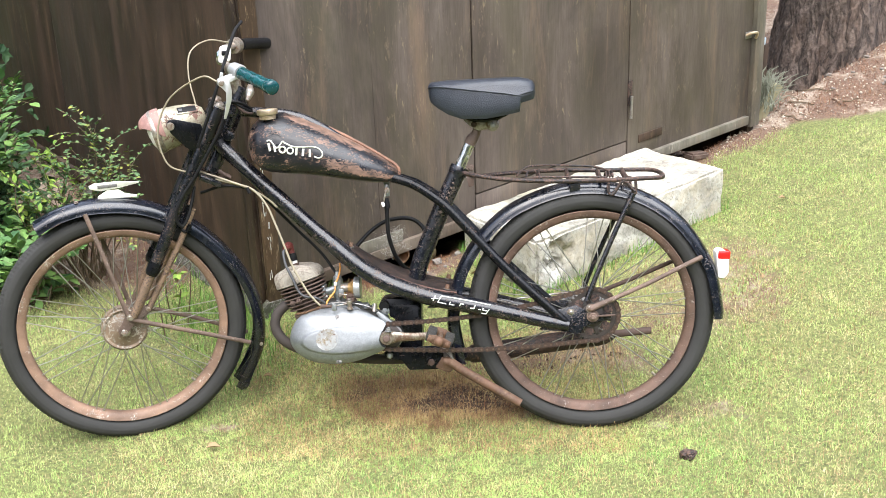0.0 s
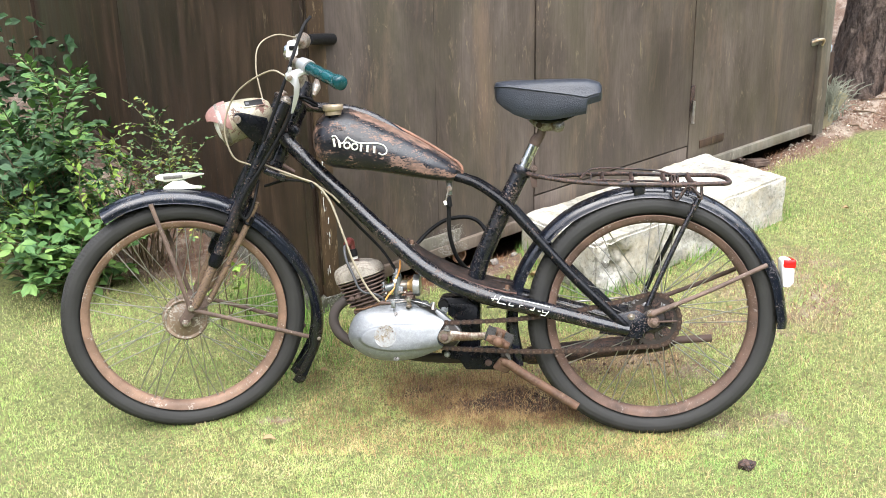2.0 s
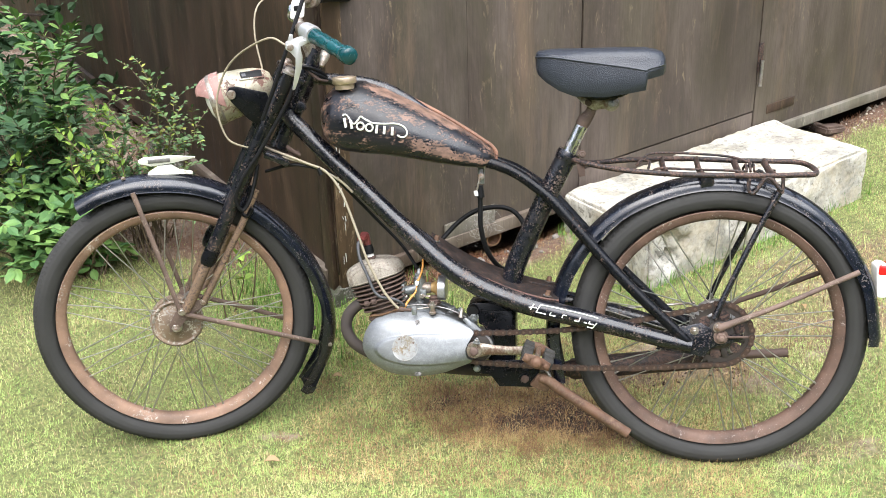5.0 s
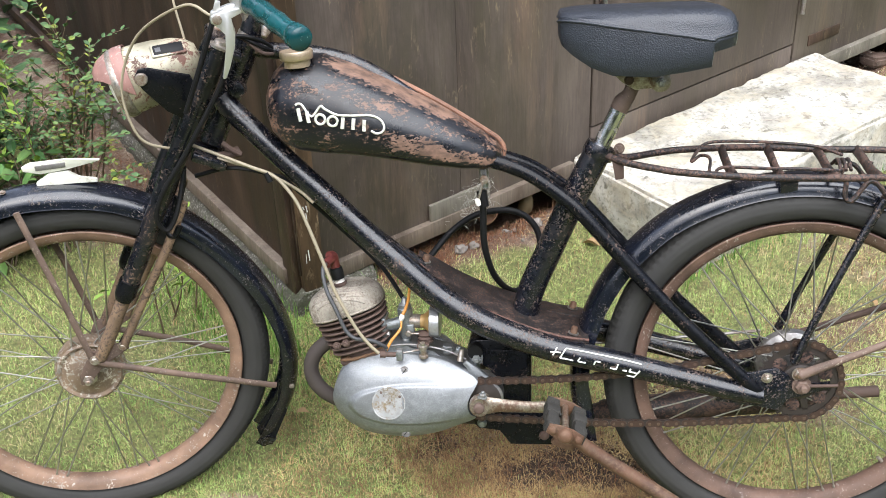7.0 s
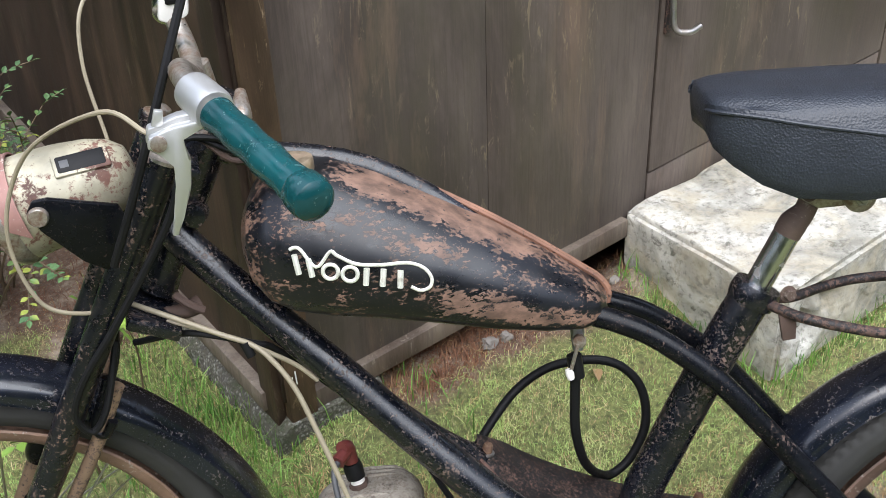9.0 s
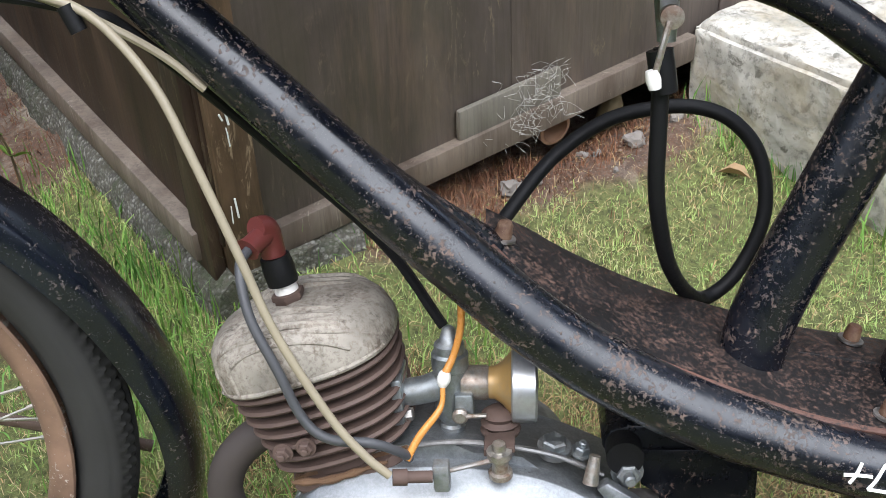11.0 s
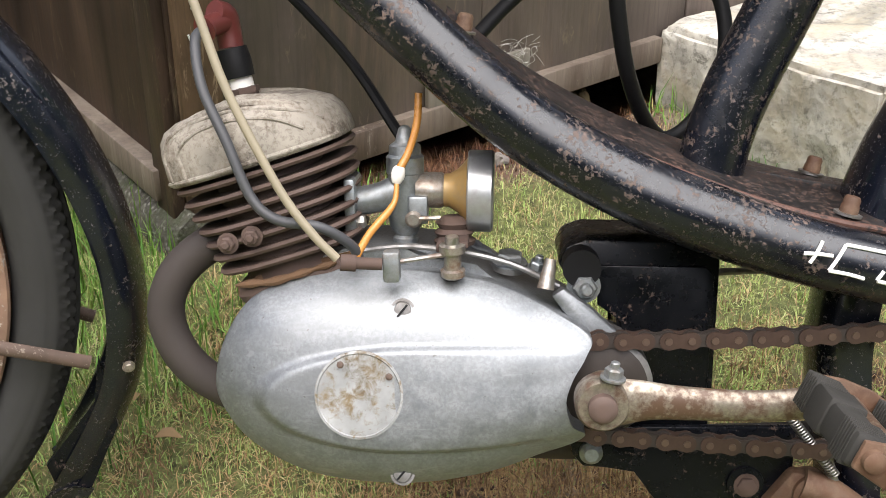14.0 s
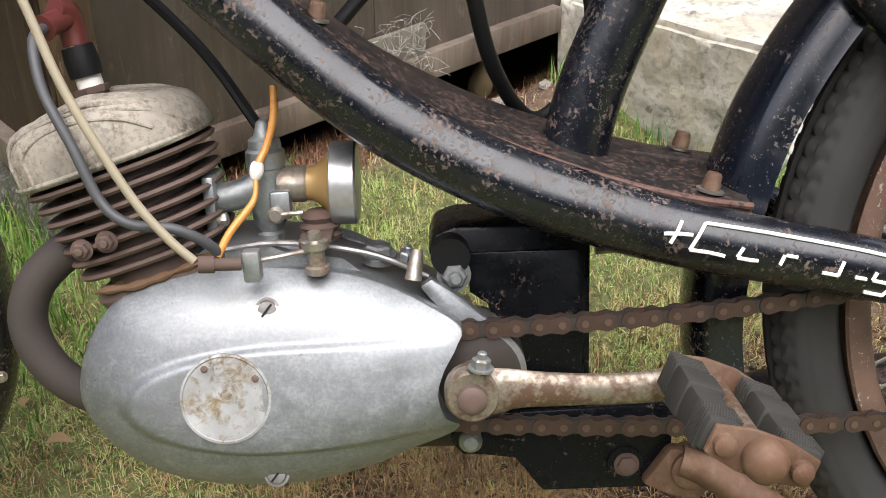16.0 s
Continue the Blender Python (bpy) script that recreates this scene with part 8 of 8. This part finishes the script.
pebble("soil_clod", "dark dry clod lying on the lawn", "clod", (0.042, 0.034, 0.03), place(0.866, -0.152, 0.012, 8, 4, 30), plate_rust, 3.0, 0.5)
scrap("brick_fragment", "broken rusty orange fragment beside the shed sill", "brick fragment", (0.11, 0.06, 0.03), place(1.24, 1.81, 0.018, 0, 6, 40), rust_light, 0.008, 5.0, 0.004)
for i, (x, y, s, rz) in enumerate(((0.178, 0.925, 0.034, 20), (0.12, 0.905, 0.018, 70), (0.1, 0.91, 0.022, 10), (-0.01, 0.80, 0.036, 50), (0.02, 0.82, 0.028, 0), (0.245, 0.985, 0.026, 35), (0.144, 0.86, 0.012, 80), (0.205, 0.9, 0.014, 15))):
    pebble("rubble_stone", "grey rubble stone under the shed sill", "stone", (s, s * 0.75, s * 0.7), place(x, y, s * 0.2, 10 * i, 5, rz), stone_mat, 1.0 + i, 0.45)
pebble("yellow_stone", "smooth ochre stone in the hollow under the shed", "stone", (0.04, 0.04, 0.07), RIGHT @ pose(0.69, 0.05, 0.0, 10, 10, 20), stone_ochre, 4.4, 0.2)
pipe = lathe("drain_pipe", [(0.021, 0.0), (0.026, 0.001), (0.026, 0.09), (0.021, 0.09)], RIGHT @ pose(0.545, 0.01, 0.042) @ axis((0, 0, 0), (0.1, 1, 0.1)), terracotta, None, 32, close=True)
tagged(pipe, "short terracotta drain pipe under the shed sill", "pipe")
scrap("plank_offcut", "pale weathered plank offcut against the shed end", "plank", (0.05, 0.02, 0.24), pose(1.603, 2.139, 0.402, 10, 22, 20), plank_mat, 0.004, 2.0, 0.002)
box_ob = box("plastic_tub", (0.03, 0.034, 0.04), pose(1.598, 2.264, 0.682, 0, 8, 25), tub_blue, None, 0.008)
tagged(box_ob, "pale blue-white plastic tub on the bank", "tub")
shelf = box("support_log", (0.034, 0.06, 0.33), pose(1.604, 2.276, 0.507, 0, 2, 30), shed_dark, None, 0.015)
tagged(shelf, "short brown log standing against the bank", "log")


def dry_brush():
    b = bmesh.new()
    r = random.Random(9)
    for _ in range(220):
        p = Vector((1.608 + r.gauss(0, 0.02), 2.159 + r.gauss(0, 0.02), 0.384 + r.uniform(0, 0.05)))
        d = Vector((r.gauss(0, 0.035), r.gauss(0, 0.03), r.uniform(0.05, 0.2)))
        add_tube(b, [p, p + d * 0.6, p + d + Vector((r.gauss(0, 0.03), 0, -0.04))], [0.0025, 0.002, 0.0012], 2, 4)
    return tagged(part("dry_brush", b, brush_mat, None), "bundle of dry grey-green brushwood against the shed end", "brushwood")


dry_brush()


def twig(x, y, ln, rz, label="thin dead twig lying on the sandy bank"):
    b = bmesh.new()
    r = random.Random(int(x * 1000))
    m = pose(0, 0, 0, 0, 0, rz)
    pts = []
    for k in range(5):
        q = m @ Vector((ln * (k / 4 - 0.5), r.uniform(-0.1, 0.1) * ln, 0))
        pts.append((q.x, q.y, float(ground_z(x + q.x, y + q.y)) + 0.004 + r.uniform(0, 0.006)))
    add_tube(b, pts, [0.0035, 0.003, 0.002], 4, 6)
    o = part("twig", b, stem_mat, None)
    o.matrix_basis = Matrix.Translation((x, y, 0))
    tagged(o, label, "twig", "fallen twigs")


for x, y, ln, rz in ((1.775, 2.185, 0.12, -40), (1.881, 2.292, 0.14, -25), (2.023, 2.585, 0.13, 10), (1.708, 2.079, 0.1, -50), (2.222, 2.407, 0.09, 60), (1.982, 2.141, 0.08, 5)):
    twig(x, y, ln, rz)
br = random.Random(6)
for _ in range(26):
    x, y, sz = br.uniform(1.6, 2.5), br.uniform(2.05, 2.8), br.uniform(0.012, 0.03)
    pebble("bank_stone", "small pale stone on the sandy bank", "stone", (sz, sz * 0.8, sz * 0.6), place(x, y, sz * 0.1, 0, 0, br.uniform(0, 180)), stone_mat, br.uniform(0, 9), 0.4)


def fallen_leaf(x, y, ln, rz, mat=None, label="curled brown dead leaf on the lawn"):
    b = bmesh.new()
    leaf_shape(b, Matrix(), ln, ln * 0.5, 0.9)
    o = part("fallen_leaf", b, mat or dead_leaf, None, "", 0)
    o.matrix_basis = place(x, y, 0.016, 8, -4, rz)
    tagged(o, label, "leaf", "fallen leaves")


for x, y, ln, rz in ((0.338, 0.854, 0.05, 150), (-0.42, -0.068, 0.04, 10), (1.252, 0.695, 0.03, 60), (0.941, 0.588, 0.03, 100), (0.54, 0.5, 0.03, 30), (-0.358, 0.295, 0.022, 80), (-0.323, 0.256, 0.03, 5), (1.457, 1.298, 0.03, 20), (0.193, 0.73, 0.04, 95)):
    fallen_leaf(x, y, ln, rz)
tr = random.Random(21)
cob = bmesh.new()
for _ in range(120):
    p = RIGHT @ Vector((tr.gauss(0.475, 0.03), -0.026, tr.uniform(0.075, 0.17)))
    q = p + Vector((tr.gauss(0, 0.014), tr.gauss(0, 0.005), tr.gauss(0, 0.014)))
    add_tube(cob, [p, p.lerp(q, 0.5) + Vector((tr.gauss(0, 0.006), tr.gauss(0, 0.004), tr.gauss(0, 0.006))), q], 0.00025, 3, 3)
drip = bmesh.new()
for _ in range(22):
    sx, z0, ln = tr.uniform(0.008, 0.03), tr.uniform(0.13, 0.62), tr.uniform(0.004, 0.035)
    add_tube(drip, [RIGHT @ Vector((sx, -0.0265, z0)), RIGHT @ Vector((sx + tr.uniform(-0.003, 0.003), -0.0265, z0 + ln))], tr.uniform(0.0006, 0.0016), 1, 5)
tagged(part("paint_drips", drip, white_letter, None), "flaked white paint drips on the corner post", "paint", kind="stuff")
tagged(part("cobweb", cob, cobweb_mat, None), "wisps of dry grass and cobweb on the patch board", "cobweb", kind="stuff")


def dark_surround():
    """An unseen ring like dark hedge and trees, added to darken low sky light and reflections."""
    n, k = 260, 14
    v, f = [], []
    for j in range(k):
        for i in range(n):
            a = 2 * math.pi * i / n
            u = j / (k - 1)
            p = Vector((math.cos(a) * 3, math.sin(a) * 3, u * 2.5))
            r = 13.0 + 1.4 * noise.fractal(p * 1.3, 1.0, 2.0, 4) - 1.6 * math.sin(math.pi * u)
            h = 6.0 + 1.6 * noise.fractal(Vector((p.x, p.y, 7)) * 1.1, 1.0, 2.0, 4)
            v.append((r * math.cos(a), r * math.sin(a), -0.3 + u * h))
    for j in range(k - 1):
        for i in range(n):
            f.append((j * n + i, j * n + (i + 1) % n, (j + 1) * n + (i + 1) % n, (j + 1) * n + i))
    ob = mesh_object("surround_ring", v, f, surround_mat, None, 30)
    tagged(ob, "unseen dark green ring added round the garden to darken reflections", "woods", kind="stuff")


surround_mat = plain("dark_surround", (0.05, 0.075, 0.03), 0.9, 0.6, 3, 0.8, 0.3)
dark_surround()
